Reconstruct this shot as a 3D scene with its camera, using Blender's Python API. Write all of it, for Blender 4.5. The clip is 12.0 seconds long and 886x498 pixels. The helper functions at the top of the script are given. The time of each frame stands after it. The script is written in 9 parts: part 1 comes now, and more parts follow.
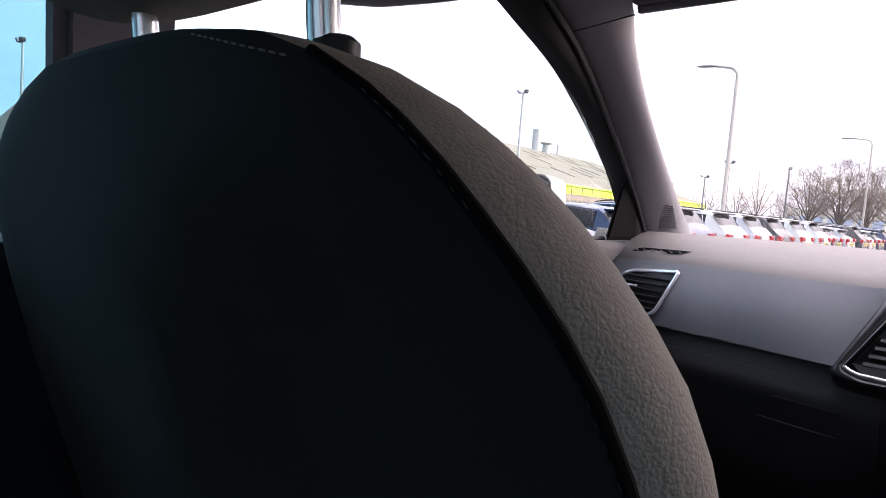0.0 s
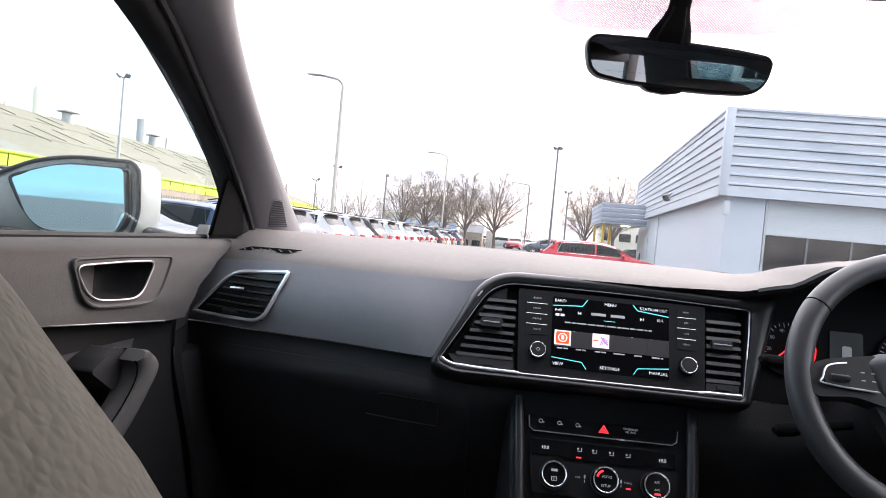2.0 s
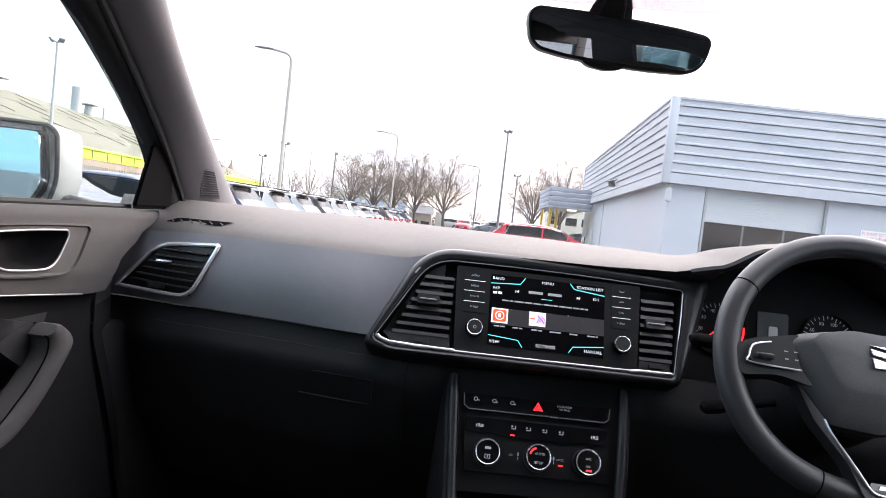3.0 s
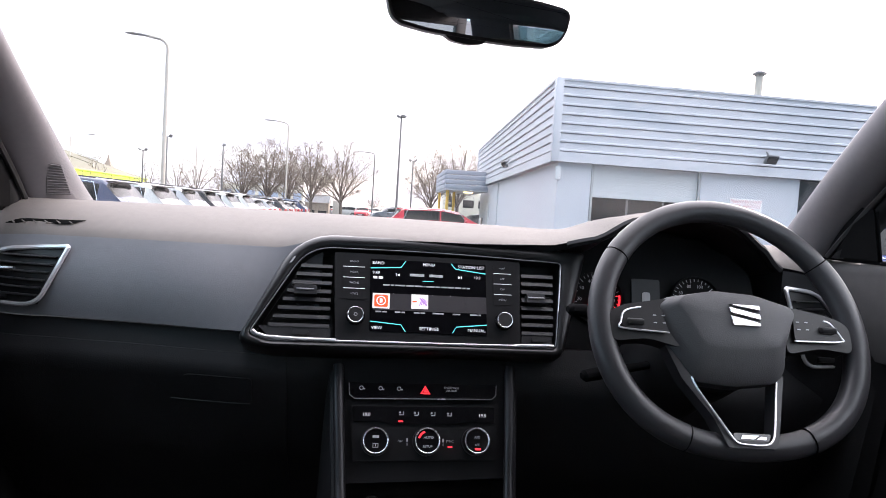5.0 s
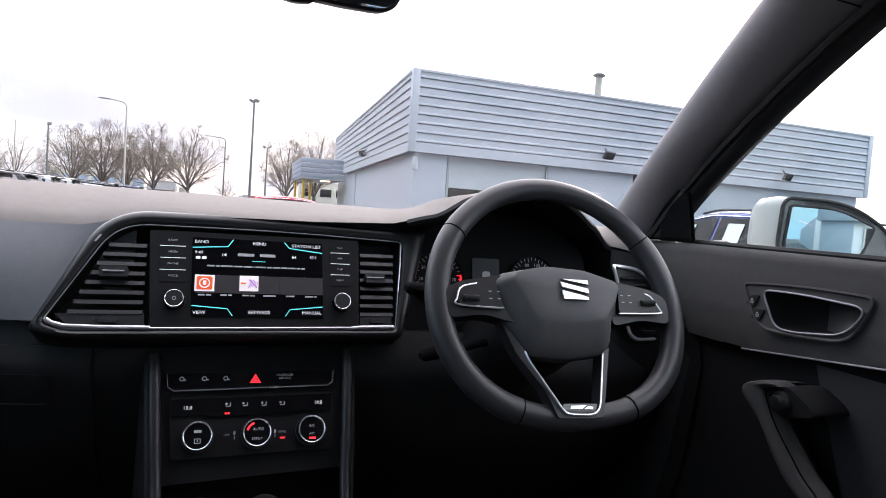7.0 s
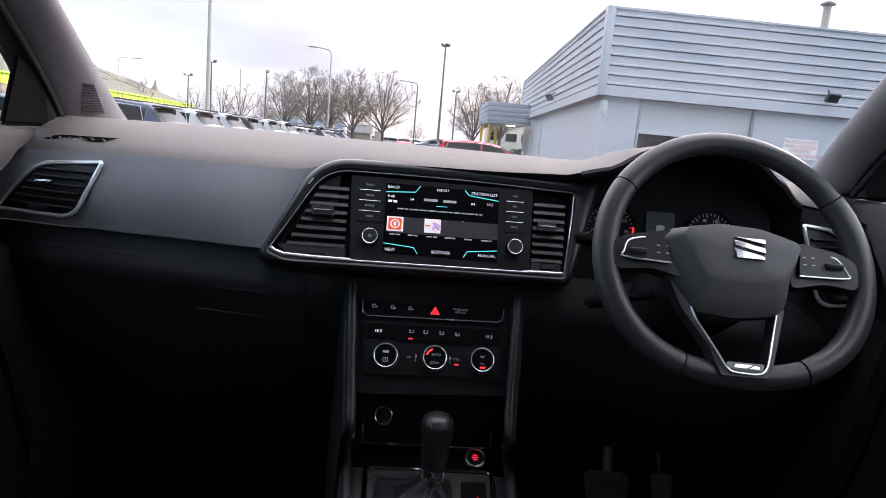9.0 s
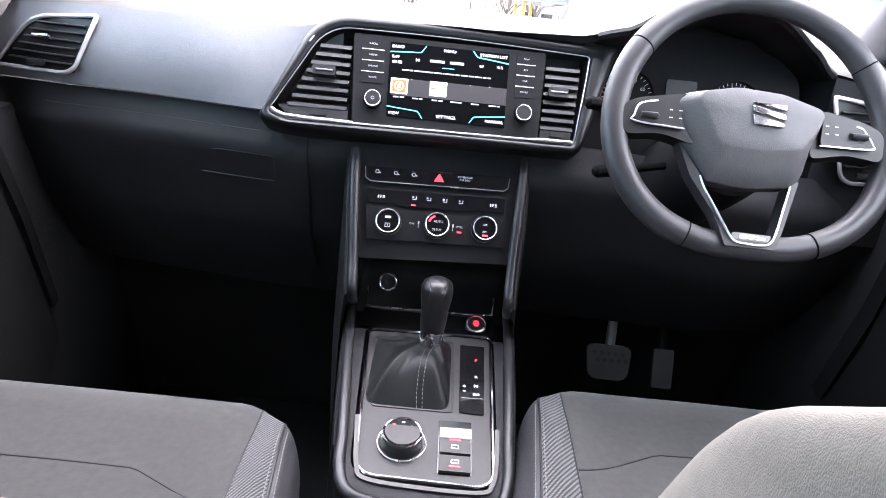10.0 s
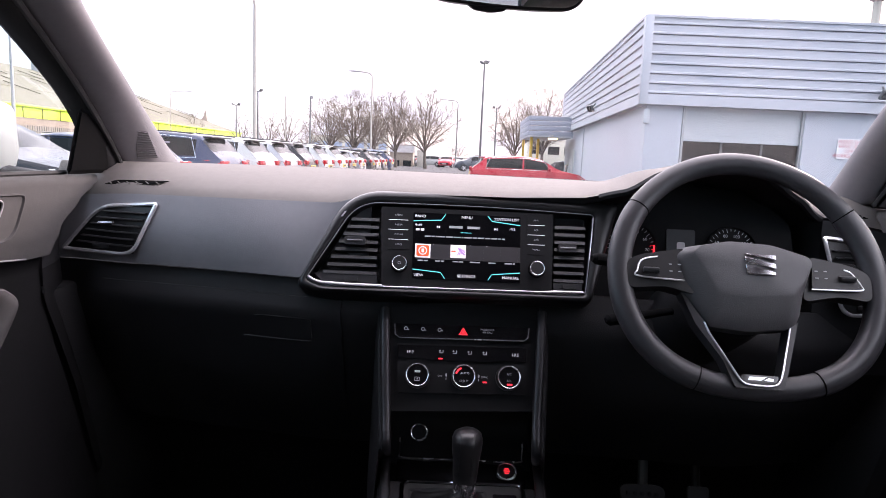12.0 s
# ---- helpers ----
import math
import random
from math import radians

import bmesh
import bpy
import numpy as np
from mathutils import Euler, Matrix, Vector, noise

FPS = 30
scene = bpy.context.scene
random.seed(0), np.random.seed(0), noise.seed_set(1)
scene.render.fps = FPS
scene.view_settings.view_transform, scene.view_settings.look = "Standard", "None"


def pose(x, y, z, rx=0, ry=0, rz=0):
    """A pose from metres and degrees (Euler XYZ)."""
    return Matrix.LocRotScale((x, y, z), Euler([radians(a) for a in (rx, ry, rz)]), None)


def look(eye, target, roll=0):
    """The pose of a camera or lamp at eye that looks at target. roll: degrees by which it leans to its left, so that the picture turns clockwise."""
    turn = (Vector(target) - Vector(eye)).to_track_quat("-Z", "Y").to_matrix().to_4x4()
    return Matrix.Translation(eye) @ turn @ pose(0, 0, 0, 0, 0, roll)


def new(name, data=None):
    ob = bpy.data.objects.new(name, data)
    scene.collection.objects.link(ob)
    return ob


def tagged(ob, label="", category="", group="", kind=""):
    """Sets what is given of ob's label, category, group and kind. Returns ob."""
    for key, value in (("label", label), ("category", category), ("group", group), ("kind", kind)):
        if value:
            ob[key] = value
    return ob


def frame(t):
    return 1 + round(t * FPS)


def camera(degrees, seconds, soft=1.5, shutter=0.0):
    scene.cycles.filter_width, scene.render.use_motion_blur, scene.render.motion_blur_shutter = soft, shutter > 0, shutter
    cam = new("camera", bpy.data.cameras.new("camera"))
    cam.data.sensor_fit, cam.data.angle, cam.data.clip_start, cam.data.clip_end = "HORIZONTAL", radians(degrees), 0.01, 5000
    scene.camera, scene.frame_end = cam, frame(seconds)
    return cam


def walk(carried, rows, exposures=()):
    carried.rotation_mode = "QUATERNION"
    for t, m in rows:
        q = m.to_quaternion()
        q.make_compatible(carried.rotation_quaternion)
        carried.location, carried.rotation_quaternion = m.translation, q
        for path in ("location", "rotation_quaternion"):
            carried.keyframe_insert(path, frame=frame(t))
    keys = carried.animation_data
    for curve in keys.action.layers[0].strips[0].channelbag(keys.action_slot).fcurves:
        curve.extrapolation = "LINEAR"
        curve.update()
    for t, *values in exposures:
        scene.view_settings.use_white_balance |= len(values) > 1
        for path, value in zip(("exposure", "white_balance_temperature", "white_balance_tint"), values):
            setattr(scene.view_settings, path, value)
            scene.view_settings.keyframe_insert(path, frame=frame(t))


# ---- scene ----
cam = camera(69.2, 12.0, soft=0.8)
PATH = [
    (0, (-0.091, -1.134, 1.146), (-1.411, 0.361, 0.994), 4.5),
    (0.5, (-0.123, -1.104, 1.161), (-1.124, 0.624, 1.064), 4.0),
    (1, (-0.127, -1.07, 1.157), (-0.838, 0.798, 1.089), 3.9),
    (1.5, (-0.133, -1.038, 1.149), (-0.577, 0.912, 1.095), 4.5),
    (2, (-0.129, -1.013, 1.14), (-0.416, 0.966, 1.089), 5.3),
    (2.5, (-0.121, -0.998, 1.138), (-0.315, 0.992, 1.083), 6.1),
    (2.7, (-0.118, -0.994, 1.134), (-0.282, 0.998, 1.06), 6.3),
    (4.5, (-0.087, -0.972, 1.131), (-0.001, 1.023, 1.019), 5.1),
    (5, (-0.078, -0.963, 1.131), (0.109, 1.025, 1.021), 3.6),
    (5.5, (-0.069, -0.955, 1.125), (0.237, 1.019, 1.021), 3.0),
    (6, (-0.058, -0.944, 1.121), (0.384, 1.004, 1.017), 3.4),
    (6.5, (-0.048, -0.932, 1.118), (0.512, 0.986, 1.01), 3.9),
    (6.7, (-0.043, -0.927, 1.113), (0.576, 0.972, 1.005), 4.1),
    (8.3, (-0.034, -0.989, 1.117), (0.266, 0.981, 0.944), 3.1),
    (8.5, (-0.04, -0.996, 1.128), (0.14, 0.985, 0.916), 3.4),
    (9, (-0.037, -0.991, 1.124), (0.041, 0.981, 0.8), 5.1),
    (9.5, (-0.035, -0.976, 1.108), (0.054, 0.948, 0.57), 6.5),
    (10, (0.002, -0.982, 1.093), (0.028, 0.902, 0.425), 6.1),
    (10.5, (0.0, -0.985, 1.088), (0.029, 0.866, 0.33), 5.7),
    (11, (0.002, -0.986, 1.096), (0.029, 0.858, 0.322), 5.1),
    (11.5, (-0.014, -1.005, 1.131), (0.039, 0.917, 0.581), 4.2),
    (12, (-0.006, -1.049, 1.149), (-0.074, 0.93, 0.866), 2.5),
]
EXPO = [(0.0, 1.25, 6500, 30), (0.5, 1.25, 6500, 27), (1.0, 1.45, 6500, 22), (1.5, 1.42, 6500, 20), (2.5, 1.35, 6500, 19), (4.5, 1.35, 6500, 21), (5.5, 1.3, 6480, 21), (6.5, 1.1, 6450, 20), (8.5, 0.9, 6400, 20), (9.0, 0.9, 6340, 21), (9.5, 1.45, 6350, 23), (10.0, 3.2, 6370, 22), (10.5, 3.6, 6400, 23), (11.0, 3.65, 6440, 25), (11.5, 1.95, 6500, 32), (12.0, 1.32, 6560, 29)]
walk(cam, [(t, look(e, g, r)) for t, e, g, r in PATH], EXPO)

# ---- light ----
SUN_EL, SUN_AZ = radians(17), radians(42)
world = bpy.data.worlds.new("sky")
scene.world = world
world.use_nodes = True
wn, wl = world.node_tree.nodes, world.node_tree.links
wn.clear()
w_out = wn.new("ShaderNodeOutputWorld")
w_bg = wn.new("ShaderNodeBackground")
w_sky = wn.new("ShaderNodeTexSky")
w_sky.sky_type = "NISHITA"
w_sky.sun_disc = False
w_sky.sun_elevation, w_sky.sun_rotation = SUN_EL, SUN_AZ
w_sky.dust_density, w_sky.air_density = 2.0, 1.0
w_co = wn.new("ShaderNodeTexCoord")
# broken cloud: streaked noise thins it so that blue sky shows between
w_map = wn.new("ShaderNodeMapping")
w_map.inputs["Scale"].default_value = (1.5, 1.5, 7.0)
w_map.inputs["Location"].default_value = (0.35, 0.1, 0.0)
w_noise = wn.new("ShaderNodeTexNoise")
w_noise.inputs["Scale"].default_value = 2.1
w_noise.inputs["Detail"].default_value = 7
w_noise.inputs["Roughness"].default_value = 0.55
w_fac = wn.new("ShaderNodeMapRange")
w_fac.inputs["From Min"].default_value, w_fac.inputs["From Max"].default_value = 0.36, 0.56
w_fac.inputs["To Min"].default_value, w_fac.inputs["To Max"].default_value = 0.45, 1.0
w_shade = wn.new("ShaderNodeMapRange")
w_shade.inputs["From Min"].default_value, w_shade.inputs["From Max"].default_value = 0.40, 0.66
w_shade.inputs["To Min"].default_value, w_shade.inputs["To Max"].default_value = 1.14, 0.86
# cloud brightness by the angle from the sun, low down and overhead
w_dot = wn.new("ShaderNodeVectorMath")
w_dot.operation = "DOT_PRODUCT"
w_dot.inputs[1].default_value = (math.sin(SUN_AZ), math.cos(SUN_AZ), 0.25)
w_near = wn.new("ShaderNodeMapRange")
w_near.inputs["From Min"].default_value, w_near.inputs["From Max"].default_value = -1.0, 1.0


def cloud_ramp(stops):
    r = wn.new("ShaderNodeValToRGB")
    while len(r.color_ramp.elements) < len(stops):
        r.color_ramp.elements.new(0.5)
    for e, (p, c) in zip(r.color_ramp.elements, stops):
        e.position, e.color = (p + 1) / 2, (*[v / 20 for v in c], 1)
    up = wn.new("ShaderNodeVectorMath")
    up.operation = "SCALE"
    up.inputs["Scale"].default_value = 20.0
    wl.new(w_near.outputs[0], r.inputs["Fac"])
    wl.new(r.outputs["Color"], up.inputs[0])
    return up


w_low = cloud_ramp([(-0.70, (2.3, 3.9, 4.7)), (0.20, (4.2, 5.2, 6.0)), (0.60, (3.9, 4.05, 4.5)), (0.88, (5.0, 4.85, 5.0)), (0.96, (9.5, 9.1, 8.8)), (1.0, (14.0, 13.2, 12.2))])
w_high = cloud_ramp([(-0.70, (3.4, 5.0, 5.9)), (0.10, (13.5, 14.0, 14.6)), (0.70, (19.0, 18.7, 19.0)), (1.0, (20.0, 19.6, 19.2))])
w_sep = wn.new("ShaderNodeSeparateXYZ")
w_up = wn.new("ShaderNodeMapRange")
w_up.interpolation_type = "SMOOTHSTEP"
w_up.inputs["From Min"].default_value, w_up.inputs["From Max"].default_value = 0.17, 0.42
w_cloud = wn.new("ShaderNodeMixRGB")
w_lit = wn.new("ShaderNodeVectorMath")
w_lit.operation = "SCALE"
w_mix = wn.new("ShaderNodeMixRGB")
wl.new(w_co.outputs["Generated"], w_dot.inputs[0])
wl.new(w_dot.outputs["Value"], w_near.inputs["Value"])
wl.new(w_co.outputs["Generated"], w_sep.inputs[0])
wl.new(w_sep.outputs["Z"], w_up.inputs["Value"])
wl.new(w_up.outputs[0], w_cloud.inputs["Fac"])
wl.new(w_low.outputs[0], w_cloud.inputs["Color1"])
wl.new(w_high.outputs[0], w_cloud.inputs["Color2"])
wl.new(w_co.outputs["Generated"], w_map.inputs["Vector"])
wl.new(w_map.outputs["Vector"], w_noise.inputs["Vector"])
wl.new(w_noise.outputs["Fac"], w_fac.inputs["Value"])
wl.new(w_noise.outputs["Fac"], w_shade.inputs["Value"])
wl.new(w_cloud.outputs[0], w_lit.inputs[0])
wl.new(w_shade.outputs[0], w_lit.inputs["Scale"])
wl.new(w_lit.outputs[0], w_mix.inputs["Color2"])
wl.new(w_fac.outputs[0], w_mix.inputs["Fac"])
wl.new(w_sky.outputs["Color"], w_mix.inputs["Color1"])
wl.new(w_mix.outputs["Color"], w_bg.inputs["Color"])
w_bg.inputs["Strength"].default_value = 0.15
wl.new(w_bg.outputs["Background"], w_out.inputs["Surface"])

sun = new("sun", bpy.data.lights.new("sun", "SUN"))
sun.data.energy, sun.data.angle, sun.data.color = 1.3, radians(18), (1.0, 0.9, 0.78)
sun_dir = Vector((math.sin(SUN_AZ) * math.cos(SUN_EL), math.cos(SUN_AZ) * math.cos(SUN_EL), math.sin(SUN_EL)))
sun.matrix_world = look(sun_dir * 50, (0, 0, 0))


# ---- materials ----
MATS = {}


def mat(name, col, rough=0.5, metal=0.0, var=0.12, vscale=6.0, bump=0.0, bscale=400.0, btype="noise", coat=0.0, spec=0.5, emit=0.0, sheen=0.0, grime=0.0, stretch=(1, 1, 1), isl=0.0):
    """A procedural surface: colour broken at two scales, roughness wear and fine relief."""
    m = bpy.data.materials.new(name)
    m.use_nodes = True
    n, l = m.node_tree.nodes, m.node_tree.links
    b = n["Principled BSDF"]
    b.inputs["Roughness"].default_value = rough
    b.inputs["Metallic"].default_value = metal
    b.inputs["Coat Weight"].default_value = coat
    b.inputs["Coat Roughness"].default_value = 0.06
    b.inputs["Specular IOR Level"].default_value = spec
    b.inputs["Sheen Weight"].default_value = sheen
    c = (*col, 1)
    b.inputs["Base Color"].default_value = c
    co = n.new("ShaderNodeTexCoord")
    mp = n.new("ShaderNodeMapping")
    mp.inputs["Scale"].default_value = stretch
    l.new(co.outputs["Object"], mp.inputs["Vector"])
    if var > 0:
        big = n.new("ShaderNodeTexNoise")
        big.inputs["Scale"].default_value, big.inputs["Detail"].default_value = vscale, 5
        l.new(mp.outputs["Vector"], big.inputs["Vector"])
        fine = n.new("ShaderNodeTexNoise")
        fine.inputs["Scale"].default_value, fine.inputs["Detail"].default_value = vscale * 14, 3
        l.new(mp.outputs["Vector"], fine.inputs["Vector"])
        add = n.new("ShaderNodeMath")
        add.operation = "ADD"
        l.new(big.outputs["Fac"], add.inputs[0])
        l.new(fine.outputs["Fac"], add.inputs[1])
        ramp = n.new("ShaderNodeMapRange")
        ramp.inputs["From Min"].default_value, ramp.inputs["From Max"].default_value = 0.7, 1.3
        ramp.inputs["To Min"].default_value, ramp.inputs["To Max"].default_value = 1 - var, 1 + var
        l.new(add.outputs[0], ramp.inputs["Value"])
        mul = n.new("ShaderNodeMixRGB")
        mul.blend_type = "MULTIPLY"
        mul.inputs["Fac"].default_value = 1
        mul.inputs["Color1"].default_value = c
        l.new(ramp.outputs[0], mul.inputs["Color2"])
        last = mul
        if isl > 0:
            geo = n.new("ShaderNodeNewGeometry")
            r2 = n.new("ShaderNodeMapRange")
            r2.inputs["To Min"].default_value, r2.inputs["To Max"].default_value = 1 - isl, 1 + isl
            l.new(geo.outputs["Random Per Island"], r2.inputs["Value"])
            m2 = n.new("ShaderNodeMixRGB")
            m2.blend_type = "MULTIPLY"
            m2.inputs["Fac"].default_value = 1
            l.new(mul.outputs[0], m2.inputs["Color1"])
            l.new(r2.outputs[0], m2.inputs["Color2"])
            last = m2
        if grime > 0:
            gn = n.new("ShaderNodeTexNoise")
            gn.inputs["Scale"].default_value, gn.inputs["Detail"].default_value = vscale * 0.35, 8
            l.new(mp.outputs["Vector"], gn.inputs["Vector"])
            gr = n.new("ShaderNodeMapRange")
            gr.inputs["From Min"].default_value, gr.inputs["From Max"].default_value = 0.52, 0.75
            gr.inputs["To Max"].default_value = grime
            l.new(gn.outputs["Fac"], gr.inputs["Value"])
            gm = n.new("ShaderNodeMixRGB")
            gm.inputs["Color2"].default_value = (0.09, 0.08, 0.065, 1)
            l.new(gr.outputs[0], gm.inputs["Fac"])
            l.new(last.outputs[0], gm.inputs["Color1"])
            last = gm
        l.new(last.outputs[0], b.inputs["Base Color"])
        rr = n.new("ShaderNodeMapRange")
        rr.inputs["From Min"].default_value, rr.inputs["From Max"].default_value = 0.3, 0.7
        rr.inputs["To Min"].default_value, rr.inputs["To Max"].default_value = max(0, rough - 0.06), min(1, rough + 0.06)
        l.new(big.outputs["Fac"], rr.inputs["Value"])
        l.new(rr.outputs[0], b.inputs["Roughness"])
    if bump > 0:
        if btype == "voronoi":
            t = n.new("ShaderNodeTexVoronoi")
            t.inputs["Scale"].default_value = bscale
            o = t.outputs["Distance"]
            wob = n.new("ShaderNodeTexNoise")
            wob.inputs["Scale"].default_value = bscale * 0.7
            wm = n.new("ShaderNodeMixRGB")
            wm.inputs["Fac"].default_value = 0.006
            l.new(mp.outputs["Vector"], wob.inputs["Vector"])
            l.new(mp.outputs["Vector"], wm.inputs["Color1"])
            l.new(wob.outputs["Color"], wm.inputs["Color2"])
            l.new(wm.outputs[0], t.inputs["Vector"])
        elif btype == "pebble":
            t = n.new("ShaderNodeTexVoronoi")
            t.feature = "SMOOTH_F1"
            t.inputs["Scale"].default_value = bscale
            t.inputs["Smoothness"].default_value = 0.35
            o = t.outputs["Distance"]
            wob = n.new("ShaderNodeTexNoise")
            wob.inputs["Scale"].default_value = bscale * 0.35
            wm = n.new("ShaderNodeMixRGB")
            wm.inputs["Fac"].default_value = 0.0025
            l.new(mp.outputs["Vector"], wob.inputs["Vector"])
            l.new(mp.outputs["Vector"], wm.inputs["Color1"])
            l.new(wob.outputs["Color"], wm.inputs["Color2"])
            l.new(wm.outputs[0], t.inputs["Vector"])
        elif btype == "wave":
            t = n.new("ShaderNodeTexWave")
            t.inputs["Scale"].default_value = bscale
            o = t.outputs["Fac"]
            l.new(mp.outputs["Vector"], t.inputs["Vector"])
        else:
            t = n.new("ShaderNodeTexNoise")
            t.inputs["Scale"].default_value, t.inputs["Detail"].default_value = bscale, 3
            o = t.outputs["Fac"]
            l.new(mp.outputs["Vector"], t.inputs["Vector"])
        bp = n.new("ShaderNodeBump")
        bp.invert = btype == "pebble"
        bp.inputs["Strength"].default_value, bp.inputs["Distance"].default_value = bump, 0.6 / bscale
        l.new(o, bp.inputs["Height"])
        l.new(bp.outputs["Normal"], b.inputs["Normal"])
    if emit > 0:
        b.inputs["Emission Color"].default_value = c
        b.inputs["Emission Strength"].default_value = emit
    MATS[name] = m
    return m


def glass_mat(name, tint, gloss=1.0, rough=0.0):
    """A thin pane: what is behind shows through, tinted; Fresnel drives the gloss."""
    m = bpy.data.materials.new(name)
    m.use_nodes = True
    n, l = m.node_tree.nodes, m.node_tree.links
    n.clear()
    out = n.new("ShaderNodeOutputMaterial")
    tr = n.new("ShaderNodeBsdfTransparent")
    tr.inputs["Color"].default_value = (*tint, 1)
    gl = n.new("ShaderNodeBsdfGlossy")
    gl.inputs["Roughness"].default_value = rough
    fr = n.new("ShaderNodeFresnel")
    fr.inputs["IOR"].default_value = 1.45
    k = n.new("ShaderNodeMath")
    k.operation = "MULTIPLY"
    k.inputs[1].default_value = gloss
    mx = n.new("ShaderNodeMixShader")
    l.new(fr.outputs[0], k.inputs[0])
    l.new(k.outputs[0], mx.inputs["Fac"])
    l.new(tr.outputs[0], mx.inputs[1])
    l.new(gl.outputs[0], mx.inputs[2])
    l.new(mx.outputs[0], out.inputs["Surface"])
    MATS[name] = m
    return m


def frit_mat(name):
    """A pane printed with fine dark dots in a staggered grid."""
    m = bpy.data.materials.new(name)
    m.use_nodes = True
    n, l = m.node_tree.nodes, m.node_tree.links
    n.clear()
    out = n.new("ShaderNodeOutputMaterial")
    tr = n.new("ShaderNodeBsdfTransparent")
    df = n.new("ShaderNodeBsdfTranslucent")
    df.inputs["Color"].default_value = (0.36, 0.29, 0.335, 1)
    vo = n.new("ShaderNodeTexVoronoi")
    vo.inputs["Scale"].default_value = 420
    vo.inputs["Randomness"].default_value = 0.0
    co = n.new("ShaderNodeTexCoord")
    mp = n.new("ShaderNodeMapping")
    mp.inputs["Rotation"].default_value = (0, 0, radians(45))
    mp.inputs["Scale"].default_value = (1, 1, 0)
    ma = n.new("ShaderNodeMath")
    ma.operation = "LESS_THAN"
    ma.inputs[1].default_value = 0.52
    mx = n.new("ShaderNodeMixShader")
    l.new(co.outputs["Object"], mp.inputs["Vector"])
    l.new(mp.outputs["Vector"], vo.inputs["Vector"])
    l.new(vo.outputs["Distance"], ma.inputs[0])
    l.new(ma.outputs[0], mx.inputs["Fac"])
    l.new(tr.outputs[0], mx.inputs[1])
    l.new(df.outputs[0], mx.inputs[2])
    l.new(mx.outputs[0], out.inputs["Surface"])
    MATS[name] = m
    return m


def weave_mat(name, c1, c2, scale):
    """Two-tone diagonal rib weave."""
    m = mat(name, c1, 0.85, var=0.1, vscale=20, sheen=0.2)
    n, l = m.node_tree.nodes, m.node_tree.links
    b = n["Principled BSDF"]
    co = n.new("ShaderNodeTexCoord")
    mp = n.new("ShaderNodeMapping")
    mp.inputs["Rotation"].default_value = (0, 0, radians(35))
    wv = n.new("ShaderNodeTexWave")
    wv.inputs["Scale"].default_value = scale
    wv.inputs["Distortion"].default_value = 0.4
    w2 = n.new("ShaderNodeTexWave")
    w2.inputs["Scale"].default_value = scale * 1.6
    w2.bands_direction = "Y"
    mx = n.new("ShaderNodeMixRGB")
    mx.inputs["Color1"].default_value, mx.inputs["Color2"].default_value = (*c1, 1), (*c2, 1)
    mu = n.new("ShaderNodeMath")
    mu.operation = "MULTIPLY"
    l.new(co.outputs["Object"], mp.inputs["Vector"])
    l.new(mp.outputs["Vector"], wv.inputs["Vector"])
    l.new(co.outputs["Object"], w2.inputs["Vector"])
    ad = n.new("ShaderNodeMath")
    ad.operation = "MULTIPLY_ADD"
    ad.inputs[1].default_value, ad.inputs[2].default_value = 0.4, 0.6
    l.new(w2.outputs["Fac"], ad.inputs[0])
    l.new(wv.outputs["Fac"], mu.inputs[0])
    l.new(ad.outputs[0], mu.inputs[1])
    l.new(mu.outputs[0], mx.inputs["Fac"])
    l.new(mx.outputs[0], b.inputs["Base Color"])
    bp = n.new("ShaderNodeBump")
    bp.inputs["Strength"].default_value, bp.inputs["Distance"].default_value = 0.8, 0.0008
    l.new(mu.outputs[0], bp.inputs["Height"])
    l.new(bp.outputs["Normal"], b.inputs["Normal"])
    return m


M_PAD = mat("soft_pad", (0.182, 0.165, 0.153), 0.78, var=0.06, vscale=5, spec=0.25, bump=0.35, bscale=700, btype="voronoi")
M_GEARP = mat("gear_panel_plastic", (0.034, 0.033, 0.0325), 0.5, var=0.05, vscale=8, bump=0.15, bscale=800)
M_AIRBAG = mat("airbag_plastic", (0.092, 0.093, 0.098), 0.55, var=0.05, vscale=6, bump=0.3, bscale=700, btype="voronoi")
M_MATTE = mat("matte_black", (0.014, 0.014, 0.015), 0.75, var=0.06, vscale=9, spec=0.14)
M_DOORU = mat("door_upper_skin", (0.080, 0.077, 0.077), 0.75, var=0.06, vscale=5, spec=0.2, bump=0.35, bscale=700, btype="voronoi")
M_GRIP = mat("lever_leather", (0.014, 0.014, 0.015), 0.34, var=0.08, vscale=12, bump=0.25, bscale=620)
M_BOOT = mat("boot_leather", (0.011, 0.011, 0.012), 0.48, var=0.1, vscale=14, spec=0.3, bump=0.3, bscale=600)
M_SATINB = mat("satin_black", (0.012, 0.012, 0.013), 0.34, var=0.05, vscale=8)
M_SATINS = mat("satin_silver", (0.10, 0.098, 0.096), 0.55, metal=0.3, var=0.04, vscale=20)
M_PRIVACY = glass_mat("tinted_glass", (0.58, 0.76, 0.78), 0.7)
M_FASCIA = mat("fascia_plastic", (0.165, 0.168, 0.182), 0.5, var=0.05, vscale=5, bump=0.3, bscale=700, btype="voronoi")
M_LOWER = mat("lower_plastic", (0.015, 0.015, 0.017), 0.6, var=0.1, vscale=7, spec=0.35, bump=0.3, bscale=600, btype="voronoi")
M_BLACK = mat("black_plastic", (0.012, 0.012, 0.013), 0.5, var=0.1, vscale=9, bump=0.15, bscale=800)
